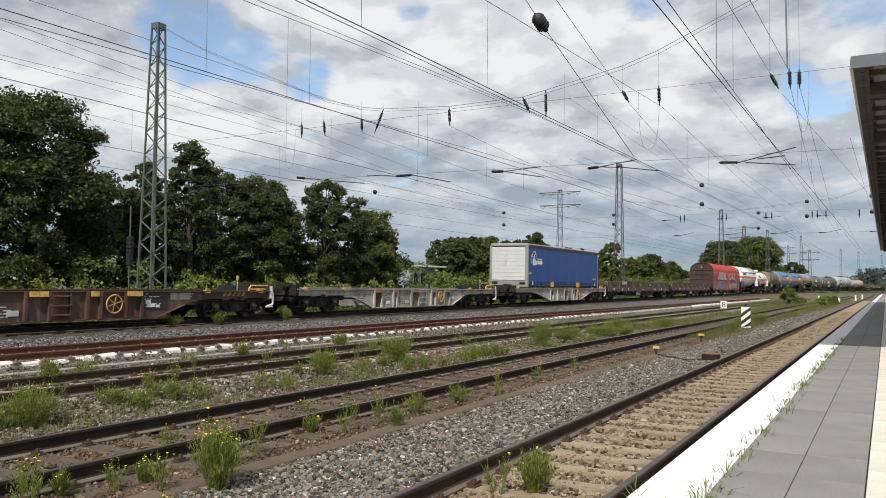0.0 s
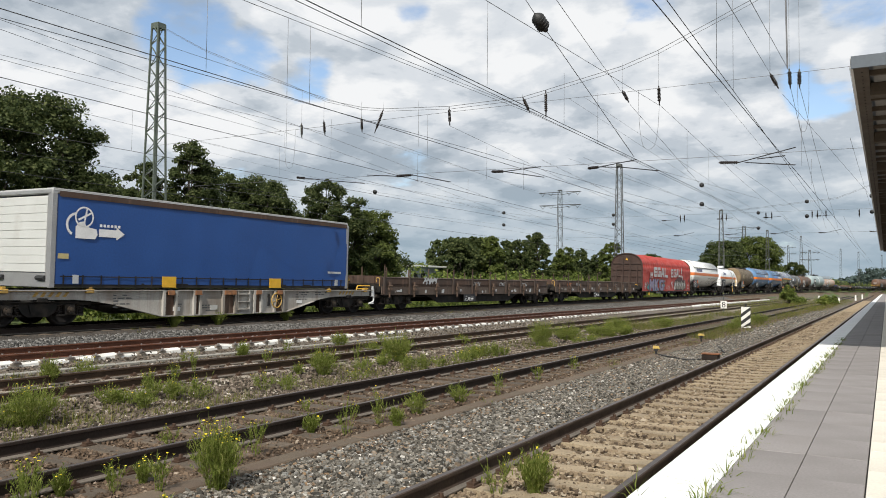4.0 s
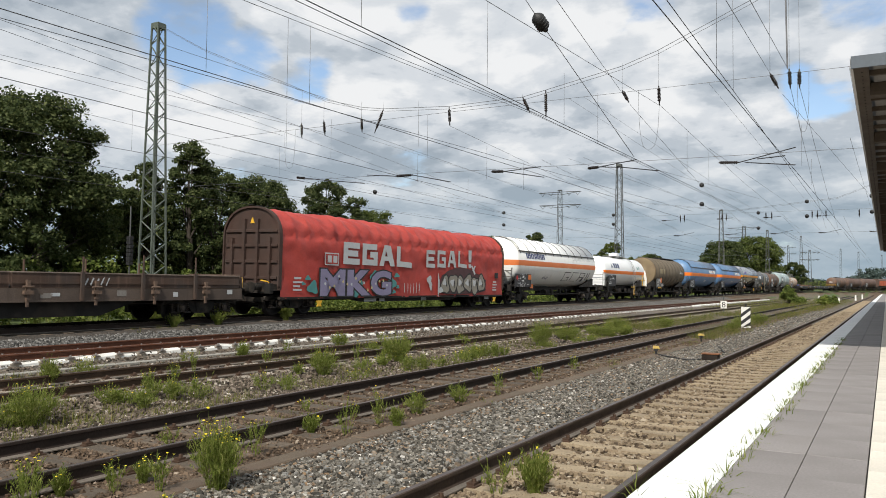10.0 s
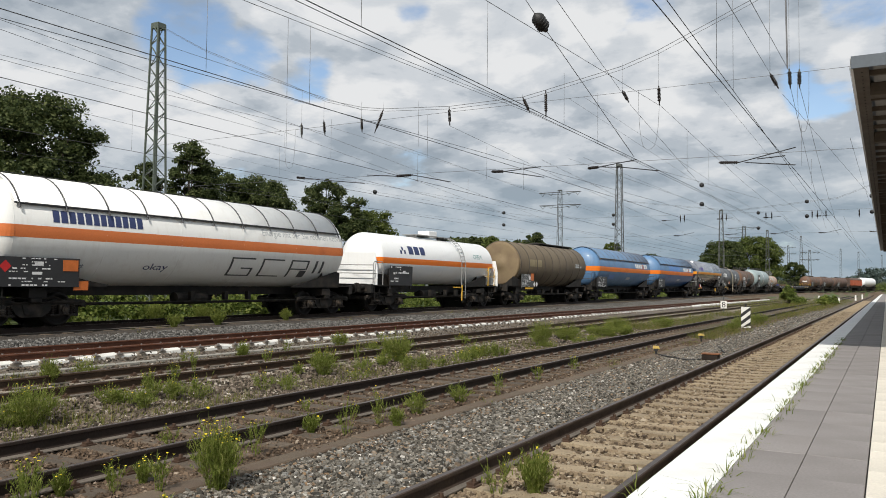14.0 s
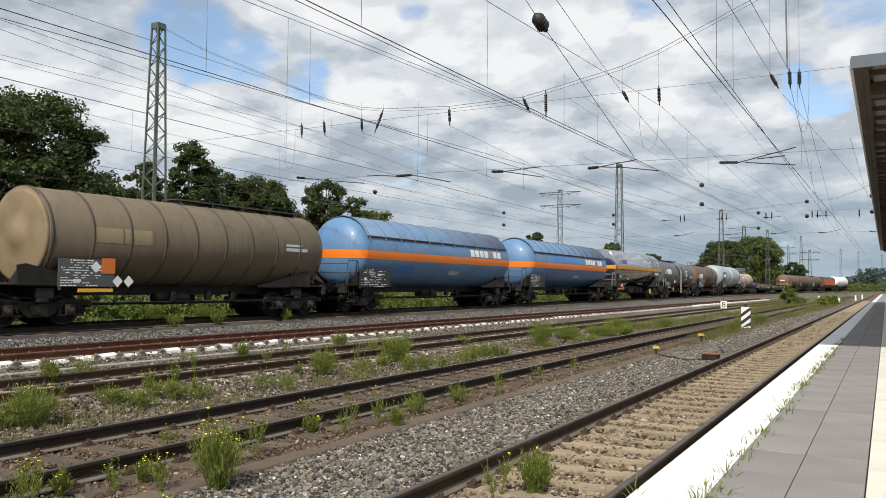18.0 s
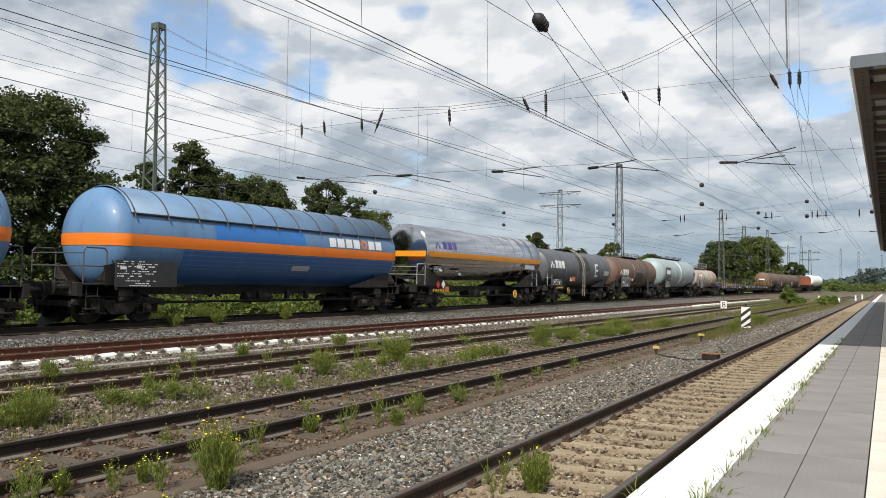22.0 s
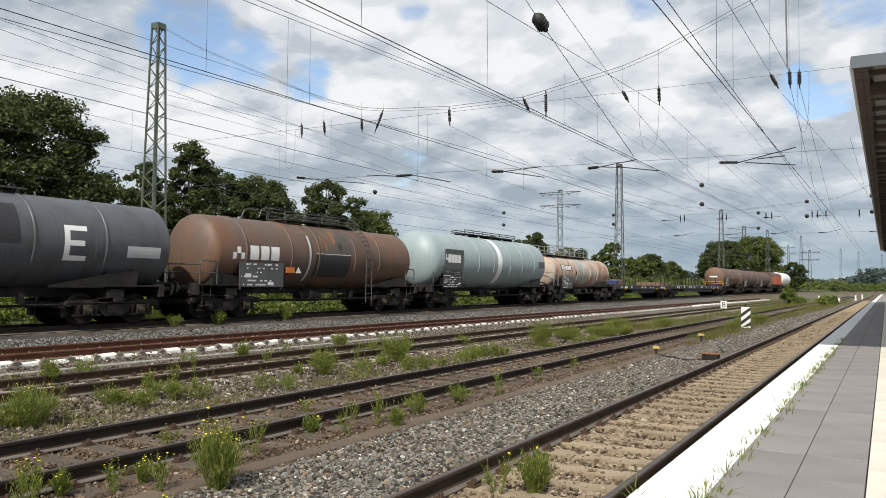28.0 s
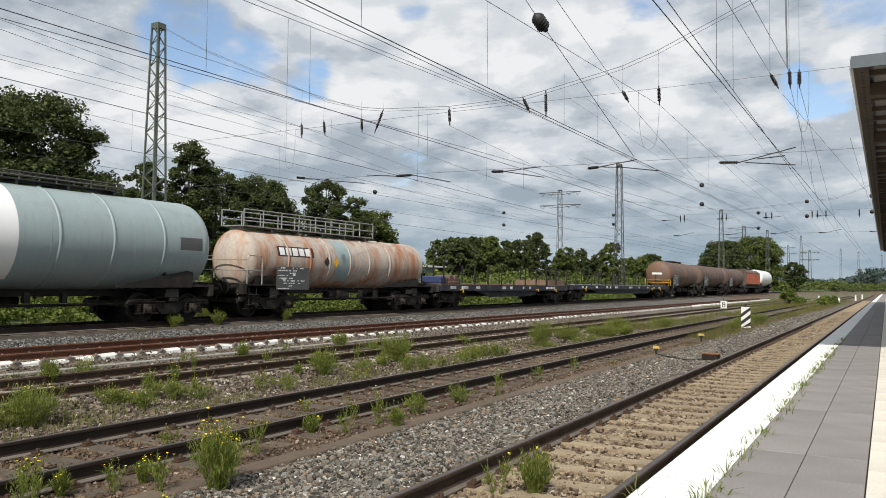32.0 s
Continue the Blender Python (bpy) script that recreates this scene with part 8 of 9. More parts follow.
def leaf_cloud(name, centres, radii, per, size, rng, material, flat=1.0):
    """Leaves on the skin of many clumps: each leaf a bent pair of facets."""
    c = np.repeat(np.asarray(centres), per, 0)
    r = np.repeat(np.asarray(radii), per)
    d = rng.normal(size=(len(c), 3))
    d /= np.linalg.norm(d, axis=1)[:, None]
    d[:, 2] = np.where(d[:, 2] < -0.35, -d[:, 2], d[:, 2])
    p = c + d * (r * rng.uniform(0.30, 1.22, len(c)))[:, None] * np.array([1, 1, flat])
    n = d * 0.45 + np.array([0, 0, 0.35]) + rng.normal(0, 0.62, d.shape)
    n /= np.linalg.norm(n, axis=1)[:, None]
    t = np.cross(n, rng.normal(size=n.shape))
    t /= np.linalg.norm(t, axis=1)[:, None] + 1e-9
    b = np.cross(n, t)
    s = size * rng.uniform(0.6, 1.35, len(c))[:, None]
    v = np.stack([p - t * s, p + b * s * 0.62 + n * s * 0.18, p + t * s, p - b * s * 0.62 + n * s * 0.18], 1)
    f = np.arange(len(c) * 4).reshape(-1, 4)
    return raw_mesh(name, v.reshape(-1, 3), f, material)


def tree(x, y, ztop, rad, seed, clumps=46, per=150, leaf=0.105, material=None, low=0.8, label="leafy dark green tree behind the goods train", conical=0.0):
    rng = np.random.default_rng(seed)
    base = ground_z(x, y)
    clumps = int(clumps * 2.3)
    per = int(per * (1.15 if leaf < 0.11 else 0.62))
    leaf = leaf * 0.74 if leaf < 0.11 else leaf
    t = thing("tree", label, "tree", (x, y, base), group="trees beside the railway")
    h = ztop - base
    bm = bmesh.new()
    rod(bm, (0, 0, -0.2), (0.05, 0.02, h * 0.42), 0.045 * h * 0.42 + 0.05, 9, 0.03 * h * 0.5)
    cs, rs = [], []
    for i in range(clumps):
        u = (i + 0.5) / clumps
        a = i * 2.39996 + rng.uniform(-0.5, 0.5)
        z = low + (h - low) * (0.08 + 0.86 * rng.beta(1.25, 1.05))
        q = (z - low) / (h - low)
        env = math.sin(math.pi * min(1.0, max(0.0, 0.16 + 0.80 * q))) ** 0.6 * (1 - conical * q)
        rr = rad * env * rng.uniform(0.10, 1.0) ** 0.42 * rng.uniform(0.86, 1.08)
        k = rad * rng.uniform(0.09, 0.24)
        cs.append((rr * math.cos(a), rr * math.sin(a), min(z, h - k * 0.9)))
        rs.append(k)
    cs[0], rs[0] = (0.1 * rad, -0.05 * rad, h - rad * 0.16), rad * 0.17
    for i in range(0, clumps, 9):
        c = Vector(cs[i])
        s = Vector((0, 0, max(0.3, min(c.z * 0.6, h * 0.42))))
        rod(bm, s, c, 0.02 * rad + 0.015, 5, 0.012)
    part("trunk", bm, BARK, t)
    part("crown", leaf_cloud("crown", cs, rs, per, leaf, rng, material or LEAF_DARK, 0.85), None, t)
    return t


BIG = "broad dark green tree with dense foliage behind the train"
tree(-31.0, 20.2, 9.7, 3.0, 1, 80, 190, 0.105, label=BIG)
tree(-30.5, 17.6, 8.9, 2.6, 2, 60, 170, 0.105, label=BIG)
tree(-32.5, 15.0, 8.4, 3.2, 3, 60, 170, 0.105, label=BIG)
tree(-31.2, 21.9, 8.0, 1.5, 33, 44, 150, label=BIG)
tree(-31.0, 22.9, 6.0, 1.2, 26, 30, 150, 0.105, label="small lighter green tree beside the mast", material=LEAF_MID)
tree(-33.0, 26.3, 5.6, 1.6, 4, 34, 150, material=LEAF_MID)
tree(-31.0, 28.4, 9.0, 1.9, 5, 46, 150, conical=0.45)
tree(-32.0, 26.6, 7.7, 1.8, 6, 40, 150)
tree(-31.5, 30.6, 7.9, 2.2, 7, 50, 150)
tree(-31.0, 33.3, 7.8, 2.4, 8, 52, 150)
tree(-32.5, 36.2, 7.6, 2.3, 9, 48, 150)
tree(-32.2, 34.9, 7.7, 1.9, 31, 44, 150)
tree(-30.5, 38.8, 8.2, 2.1, 10, 56, 150)
tree(-30.7, 41.6, 7.4, 2.0, 11, 48, 150)
tree(-31.0, 44.6, 6.8, 2.2, 12, 50, 150, material=LEAF_MID)
tree(-30.8, 45.6, 5.4, 1.3, 13, 40, 150)
FAR = "small leafy tree in the distance beyond the track"
tree(-36.0, 65.8, 6.3, 2.6, 14, 40, 120, 0.17, label=FAR)
tree(-36.0, 69.6, 6.5, 2.3, 15, 40, 120, 0.17, label=FAR)
tree(-36.0, 77.4, 6.6, 1.9, 16, 34, 110, 0.17, label=FAR)
tree(-36.0, 85.2, 7.9, 2.0, 17, 34, 110, 0.17, label=FAR)
tree(-38.0, 80.5, 5.4, 2.6, 27, 34, 110, 0.17, label=FAR)
tree(-36.0, 95.0, 5.8, 2.6, 18, 36, 110, 0.18, label=FAR, conical=0.4)
tree(-36.0, 105.4, 5.4, 2.4, 19, 34, 110, 0.18, label=FAR)
tree(-26.6, 84.8, 6.6, 1.5, 20, 34, 120, 0.15, material=LEAF_MID, label="ivy-covered bush climbing round the mast foot")
tree(-32.0, 117.0, 6.4, 2.4, 21, 34, 110, 0.18, material=LEAF_MID, label=FAR)
tree(-32.0, 123.5, 6.9, 2.6, 22, 36, 110, 0.18, label=FAR)
tree(-36.0, 150.0, 6.4, 3.4, 23, 36, 110, 0.22, label=FAR)
tree(-34.0, 63.3, 5.9, 1.7, 60, 34, 110, 0.13, material=LEAF_DARK, label=FAR, conical=0.2, low=0.4)
tree(-34.0, 69.5, 6.6, 1.9, 61, 34, 110, 0.13, material=LEAF_MID, label=FAR, conical=0.35, low=0.4)
tree(-34.0, 75.9, 6.6, 1.6, 62, 34, 110, 0.13, material=LEAF_DARK, label=FAR, conical=0.3, low=0.4)
tree(-34.0, 81.3, 7.7, 1.8, 63, 34, 110, 0.13, material=LEAF_DARK, label=FAR, conical=0.45, low=0.4)
tree(-34.0, 90.2, 6.5, 1.9, 64, 34, 110, 0.13, material=LEAF_MID, label=FAR, conical=0.2, low=0.4)
tree(-34.0, 96.0, 6.6, 1.7, 65, 34, 110, 0.13, material=LEAF_DARK, label=FAR, conical=0.5, low=0.4)
tree(-34.0, 103.6, 6.5, 1.8, 66, 34, 110, 0.13, material=LEAF_DARK, label=FAR, conical=0.2, low=0.4)
tree(-34.0, 117.9, 6.3, 2.0, 67, 34, 110, 0.13, material=LEAF_MID, label=FAR, conical=0.2, low=0.4)
tree(-34.0, 129.1, 7.2, 2.4, 68, 34, 110, 0.13, material=LEAF_DARK, label=FAR, conical=0.2, low=0.4)
tree(-34.0, 143.0, 6.5, 2.0, 69, 34, 110, 0.13, material=LEAF_MID, label=FAR, conical=0.2, low=0.4)
GREAT = "large round green tree rising beyond the wagons"
tree(-30.0, 218.0, 15.2, 7.4, 24, 120, 190, 0.24, material=LEAF_MID, label=GREAT)
tree(-32.0, 180.0, 10.2, 4.6, 25, 60, 160, 0.2, label=GREAT)
tree(-34.0, 196.0, 13.0, 5.4, 28, 80, 160, 0.22, label=GREAT)
tree(-22.5, 240.0, 9.2, 3.6, 29, 50, 150, 0.2, label=GREAT)


def bush(x, y, h, rad, seed, material, label, leaf=0.07, clumps=14, per=110):
    rng = np.random.default_rng(seed)
    base = ground_z(x, y)
    t = thing("bush", label, "bush", (x, y, base), group="bushes")
    cs, rs = [], []
    for i in range(clumps):
        a, q = rng.uniform(0, 2 * np.pi), math.sqrt(rng.uniform(0, 1))
        k = rad * rng.uniform(0.25, 0.42)
        cs.append((rad * 0.8 * q * math.cos(a), rad * 0.8 * q * math.sin(a), max(k * 0.6, (h - k) * (1 - 0.55 * q * q) * rng.uniform(0.35, 1.0))))
        rs.append(k)
    bm = bmesh.new()
    for c in cs[::2]:
        rod(bm, (0, 0, -0.05), c, 0.012 + 0.008 * h, 5, 0.006)
    part("branch_frame", bm, BARK, t)
    part("foliage", leaf_cloud("foliage", cs, rs, per, leaf, rng, material, 0.9), None, t)


bush(-10.2, 101, 2.5, 0.95, 41, LEAF_SHRUB, "round green bush between the tracks", 0.085, 30, 170)
bush(-9.4, 104, 1.3, 1.0, 42, LEAF_SHRUB, "round green bush between the tracks", 0.085, 18, 150)
bush(-6.0, 96, 1.1, 0.7, 43, LEAF_LIGHT, "low weedy bush beside the track", 0.09, 18, 130)
bush(-5.9, 108, 1.3, 0.8, 44, LEAF_SHRUB, "low weedy bush beside the track", 0.09, 18, 130)
bush(-7.6, 122, 1.2, 0.9, 46, LEAF_SHRUB, "wide green bush beside the track", 0.10, 20, 130)


def build_undergrowth():
    rng = np.random.default_rng(77)
    cs, rs = [], []
    y = -4.0
    while y < 150:
        for _ in range(3):
            x = rng.uniform(-29.5, -24.9)
            k = rng.uniform(0.28, 0.65)
            yy = y + rng.uniform(-0.6, 0.6)
            top = 0.35 + max(0.0, (-25.2 - x)) * (0.12 if 38 < yy < 54 else 0.45) * rng.uniform(0.5, 1.1)
            cs.append((x, yy, ground_z(x, yy) + rng.uniform(0.1, 0.3 + top)))
            rs.append(k)
        y += 0.42 if y < 60 else 0.9
    me = leaf_cloud("undergrowth", cs, rs, 75, 0.085, rng, LEAF_SHRUB, 0.8)
    tagged(new("undergrowth", me), "tangled green undergrowth along the far side of the train", "undergrowth", kind="stuff")
    cs, rs = [], []
    y = 2.0
    while y < 95:
        for _ in range(2):
            x, yy = rng.uniform(-25.0, -23.6), y + rng.uniform(-0.3, 0.3)
            k = rng.uniform(0.14, 0.40)
            cs.append((x, yy, ground_z(x, yy) + rng.uniform(0.0, 0.78) * (0.55 + 0.9 * abs(noise.noise((yy * 0.45, x * 0.3, 3))))))
            rs.append(k)
        y += 0.26 if y < 50 else 0.6
    me = leaf_cloud("low_shrub_row", cs, rs, 44, 0.085, rng, LEAF_SHRUB, 0.9)
    tagged(new("undergrowth", me), "bright green low shrubs right behind the train track", "undergrowth", kind="stuff")
    cs, rs = [], []
    for i in range(150):
        yy = rng.uniform(8, 70)
        if 39 < yy < 52:
            continue
        x = rng.uniform(-26.6, -24.6)
        cs.append((x, yy, ground_z(x, yy) + rng.uniform(0.15, 1.5)))
        rs.append(rng.uniform(0.2, 0.4))
    me = leaf_cloud("young_shoots", cs, rs, 60, 0.075, rng, LEAF_LIGHT, 1.2)
    tagged(new("young_shoots", me), "light green young shoots in front of the trees", "undergrowth", kind="stuff")


build_undergrowth()


def build_tree_belt():
    rng = np.random.default_rng(79)
    cs, rs = [], []
    for i in range(760):
        y = rng.uniform(2, 52)
        x = rng.uniform(-36.5, -32.5)
        top = 4.6 if y < 24 else 6.0 if y < 43 else 3.6
        cs.append((x, y, ground_z(x, y) + rng.uniform(0.2, top)))
        rs.append(rng.uniform(0.4, 0.9))
    tagged(new("tree_belt", leaf_cloud("tree_belt", cs, rs, 95, 0.11, rng, LEAF_DARK, 0.9)), "dark thicket behind the row of trees", "thicket", kind="stuff")


build_tree_belt()


def build_far_woods():
    """Wooded ridge at the horizon and the scrub in front of it."""
    rng = np.random.default_rng(78)
    cs, rs = [], []
    for i in range(1500):
        d = rng.uniform(620, 900)
        a = rng.uniform(-0.75, 0.25)
        x, y = d * math.sin(a), d * math.cos(a)
        z = 2 + rng.uniform(0.0, 1.0) * (11 + 4 * math.sin(a * 17) + 4 * math.sin(a * 41 + 1)) * (0.45 + 0.55 * min(1.0, max(0.0, (a + 0.55) / 0.35)))
        cs.append((x, y, z))
        rs.append(rng.uniform(3.5, 7.0))
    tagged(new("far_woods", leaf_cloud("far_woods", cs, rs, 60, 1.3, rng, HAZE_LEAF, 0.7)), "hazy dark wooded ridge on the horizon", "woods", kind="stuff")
    cs, rs = [], []
    for i in range(900):
        y = rng.uniform(150, 420)
        t = train_x(y)
        x = t - rng.uniform(7, 90)
        cs.append((x, y, ground_z(x, y) + rng.uniform(0, 2.0)))
        rs.append(rng.uniform(0.8, 2.0))
    tagged(new("scrub", leaf_cloud("scrub", cs, rs, 60, 0.42, rng, LEAF_MID, 0.8)), "green scrub in the middle distance", "scrub", kind="stuff")
    cs, rs = [], []
    for i in range(520):
        y = rng.uniform(425, 560)
        x = rng.uniform(-150, 70)
        cs.append((x, y, ground_z(x, y) * 0.5 + rng.uniform(0, 1) ** 2 * 4.2))
        rs.append(rng.uniform(1.2, 3.0))
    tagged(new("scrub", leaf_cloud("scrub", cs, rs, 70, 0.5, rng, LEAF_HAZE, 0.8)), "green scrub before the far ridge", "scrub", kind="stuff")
    cs, rs = [], []
    for i in range(420):
        y = rng.uniform(60, 160)
        x = rng.uniform(-95, -40)
        cs.append((x, y, ground_z(x, y) + rng.uniform(0, 3.0)))
        rs.append(rng.uniform(1.0, 2.2))
    tagged(new("scrub", leaf_cloud("scrub", cs, rs, 55, 0.34, rng, LEAF_MID, 0.8)), "green scrub behind the hut", "scrub", kind="stuff")
    cs, rs = [], []
    for i in range(330):
        y = rng.uniform(50, 130)
        x = rng.uniform(-35, -28)
        cs.append((x, y, ground_z(x, y) + rng.uniform(0, 1) * (2.0 + 1.5 * noise.noise((x * 0.3, y * 0.16, 3)))))
        rs.append(rng.uniform(0.5, 1.1))
    tagged(new("scrub", leaf_cloud("scrub", cs, rs, 75, 0.13, rng, LEAF_SHRUB, 0.8)), "light green shrubs along the train track", "scrub", kind="stuff")


# distance haze is mixed into both of these leaf colours
LEAF_HAZE = island_mat("far shrub leaves with painted haze", [(0.0, (0.095, 0.125, 0.055)), (0.6, (0.135, 0.165, 0.078)), (1.0, (0.18, 0.205, 0.10))], 0.9, 0.1, 0.3)
HAZE_LEAF = island_mat("far ridge leaves with painted haze", [(0.0, (0.050, 0.072, 0.068)), (0.6, (0.064, 0.088, 0.080)), (1.0, (0.078, 0.102, 0.088))], 0.9, 0.1)
build_far_woods()


def blade_mesh(name, roots, heights, rng, material, lean=0.5, width=0.006):
    """Grass blades: three-segment tapering strips."""
    n = len(roots)
    a = rng.uniform(0, 2 * np.pi, n)
    b = rng.uniform(0, 2 * np.pi, n)
    l = np.abs(rng.normal(0, lean, n)) * heights
    d = np.stack([np.cos(a), np.sin(a), np.zeros(n)], 1)
    w = np.stack([np.cos(b), np.sin(b), np.zeros(n)], 1) * (width * rng.uniform(0.6, 1.5, n))[:, None]
    up = np.array([0, 0, 1.0])
    p0 = roots
    p1 = roots + d * (l * 0.3)[:, None] + up * (heights * 0.55)[:, None]
    p2 = roots + d * l[:, None] + up * (heights * np.sqrt(np.clip(1 - (l / (heights + 1e-6)) ** 2 * 0.3, 0.2, 1)))[:, None]
    v = np.stack([p0 - w, p0 + w, p1 + w * 0.8, p1 - w * 0.8, p2], 1)
    k = np.arange(n) * 5
    quads_ = np.stack([k, k + 1, k + 2, k + 3], 1)
    tris = np.stack([k + 3, k + 2, k + 4], 1)
    return raw_mesh(name, v.reshape(-1, 3), quads_.tolist() + tris.tolist(), material)


def weed(x, y, h, w, seed, flowers=14, label="airy yellow-green weed with small yellow flower heads", stems=46):
    """Thin stems that fan out from the root, each forked near its top, with narrow leaves and flower heads."""
    rng = np.random.default_rng(seed)
    base = ground_z(x, y) - 0.02
    t = thing("ragwort", label if flowers else "airy yellow-green weed without flowers", "weed", (x, y, base), group="flowering weeds")
    tips, segs = [], []
    for i in range(stems):
        a, q = rng.uniform(0, 2 * np.pi), math.sqrt(rng.uniform(0, 1))
        d = np.array([math.cos(a), math.sin(a), 0.0])
        up = np.array([0, 0, 1.0])
        hh = h * (1 - 0.30 * q * q) * rng.uniform(0.55, 1.0)
        p0, p1 = d * w * 0.16 * q, d * w * 0.30 * q + up * hh * 0.55
        segs.append((p0, p1))
        for _ in range(3):
            p2 = d * w * 0.46 * q + rng.normal(0, 0.055, 3) * (0.4 + w) + up * hh * rng.uniform(0.82, 1.05)
            segs.append((p1, p2))
            tips.append(p2)
    sp = np.array(segs)
    tri = np.array([(1, 0, 0), (-0.5, 0.87, 0), (-0.5, -0.87, 0)]) * 0.0022
    v = np.concatenate([sp[:, None, 0] + tri, sp[:, None, 1] + tri * 0.55], 1)
    k = (np.arange(len(sp)) * 6)[:, None]
    f = np.concatenate([k + np.array([[0, 1, 4, 3]]), k + np.array([[1, 2, 5, 4]]), k + np.array([[2, 0, 3, 5]])], 0)
    tagged(part("stalk", raw_mesh("stalk", v.reshape(-1, 3), f, LEAF_LIGHT), None, t), kind="stuff")
    u = rng.uniform(0.05, 1.0, (len(sp), 9))
    pts = (sp[:, None, 0] * (1 - u[..., None]) + sp[:, None, 1] * u[..., None]).reshape(-1, 3)
    tagged(part("foliage", blade_mesh("foliage", pts, rng.uniform(0.02, 0.065, len(pts)) * (0.6 + h * 0.7), rng, LEAF_LIGHT, 0.9, 0.0034), None, t), kind="stuff")
    if flowers:
        tips = np.array(tips)
        top = np.argsort(-tips[:, 2])[:max(6, len(tips) // 3)]
        idx = rng.choice(top, min(int(flowers * 1.3), len(top)), replace=False)
        cs = tips[idx] + np.array([0, 0, 0.01])
        base_v = np.array([(math.cos(k * math.pi / 3), math.sin(k * math.pi / 3), 0.0) for k in range(6)] + [(0, 0, 0.35)])
        base_f = [[k, (k + 1) % 6, 6] for k in range(6)]
        tagged(part("flower_heads", scatter_mesh("flower_heads", base_v, base_f, cs, rng.uniform(0.008, 0.015, len(cs)), rng, FLOWER, jitter=0.1), None, t), kind="stuff")


for i, (x, y, h, w, fl) in enumerate(((-5.42, 5.38, 0.70, 0.52, 40), (-2.83, 6.75, 0.46, 0.32, 5), (-10.1, 12.9, 0.62, 0.75, 22), (-10.3, 16.0, 0.78, 0.95, 12), (-9.85, 6.4, 0.60, 0.9, 14),
                                      (-10.1, 5.4, 0.52, 0.7, 8), (-9.6, 23.4, 1.0, 0.9, 10), (-9.9, 26.5, 0.6, 1.3, 12), (-9.5, 29.5, 0.55, 1.3, 10), (-6.05, 11.3, 0.34, 0.42, 0),
                                      (-6.05, 9.95, 0.36, 0.40, 2), (-6.4, 7.95, 0.26, 0.24, 3), (-5.72, 8.9, 0.36, 0.24, 0), (-12.8, 13.4, 0.55, 0.3, 2), (-12.7, 8.6, 0.5, 0.35, 4),
                                      (-9.9, 9.3, 0.4, 0.7, 4), (-9.4, 11.0, 0.36, 0.6, 2), (-9.6, 19.0, 0.42, 0.8, 6), (-10.2, 33.5, 0.6, 1.4, 10), (-9.4, 38.0, 0.6, 1.4, 10),
                                      (-6.1, 5.1, 0.26, 0.16, 5), (-6.3, 4.4, 0.28, 0.16, 4), (-5.95, 36.5, 0.5, 0.9, 4), (-6.2, 41.0, 0.6, 1.2, 4), (-6.1, 45.5, 0.6, 1.4, 3),
                                      (-13.7, 10.0, 0.4, 0.6, 10), (-13.9, 18.5, 0.5, 0.6, 12), (-8.9, 30.2, 0.5, 0.8, 4), (-12.0, 17.4, 0.35, 0.5, 8), (-11.2, 21.0, 0.4, 0.6, 6),
                                      (-23.6, 20.0, 0.9, 0.9, 10), (-23.7, 22.5, 0.8, 0.9, 10), (-23.5, 27.0, 0.7, 0.8, 6), (-19.75, 22.9, 0.5, 0.5, 4), (-19.7, 19.4, 0.55, 0.6, 6), (-19.8, 17.6, 0.45, 0.5, 2))):
    weed(x, y, h, w, 300 + i, fl, stems=int((95 if h > 0.4 else 34) * max(1.0, w / 0.7)))


SLIM = "slender upright weed with a few yellow flower heads"
rng_weed = random.Random(17)
for i in range(46):
    y = 3.4 + 30 * rng_weed.random() ** 1.5
    weed(rng_weed.uniform(-10.5, -8.95), y, rng_weed.uniform(0.22, 0.52), rng_weed.uniform(0.25, 0.7), 400 + i, rng_weed.choice((0, 3, 6, 9)), stems=rng_weed.randint(16, 44))
for i, (x, y, h) in enumerate(((-5.75, 5.0, 0.42), (-6.05, 4.75, 0.36), (-6.35, 4.15, 0.42), (-6.0, 3.9, 0.5), (-5.9, 5.9, 0.4), (-6.1, 6.6, 0.5), (-5.95, 8.1, 0.55), (-6.0, 8.9, 0.5), (-5.9, 12.4, 0.5), (-6.15, 14.8, 0.4),
                               (-6.2, 17.0, 0.4), (-7.2, 6.4, 0.24), (-7.5, 9.2, 0.22), (-11.0, 9.8, 0.5), (-11.3, 12.6, 0.62), (-10.9, 15.2, 0.5), (-12.2, 11.4, 0.5), (-13.4, 15.6, 0.5), (-14.0, 12.8, 0.35), (-14.2, 21.0, 0.4), (-4.9, 4.3, 0.3), (-3.1, 6.5, 0.5))):
    weed(x, y, h, 0.16 + 0.25 * h, 480 + i, 5, SLIM, stems=10)


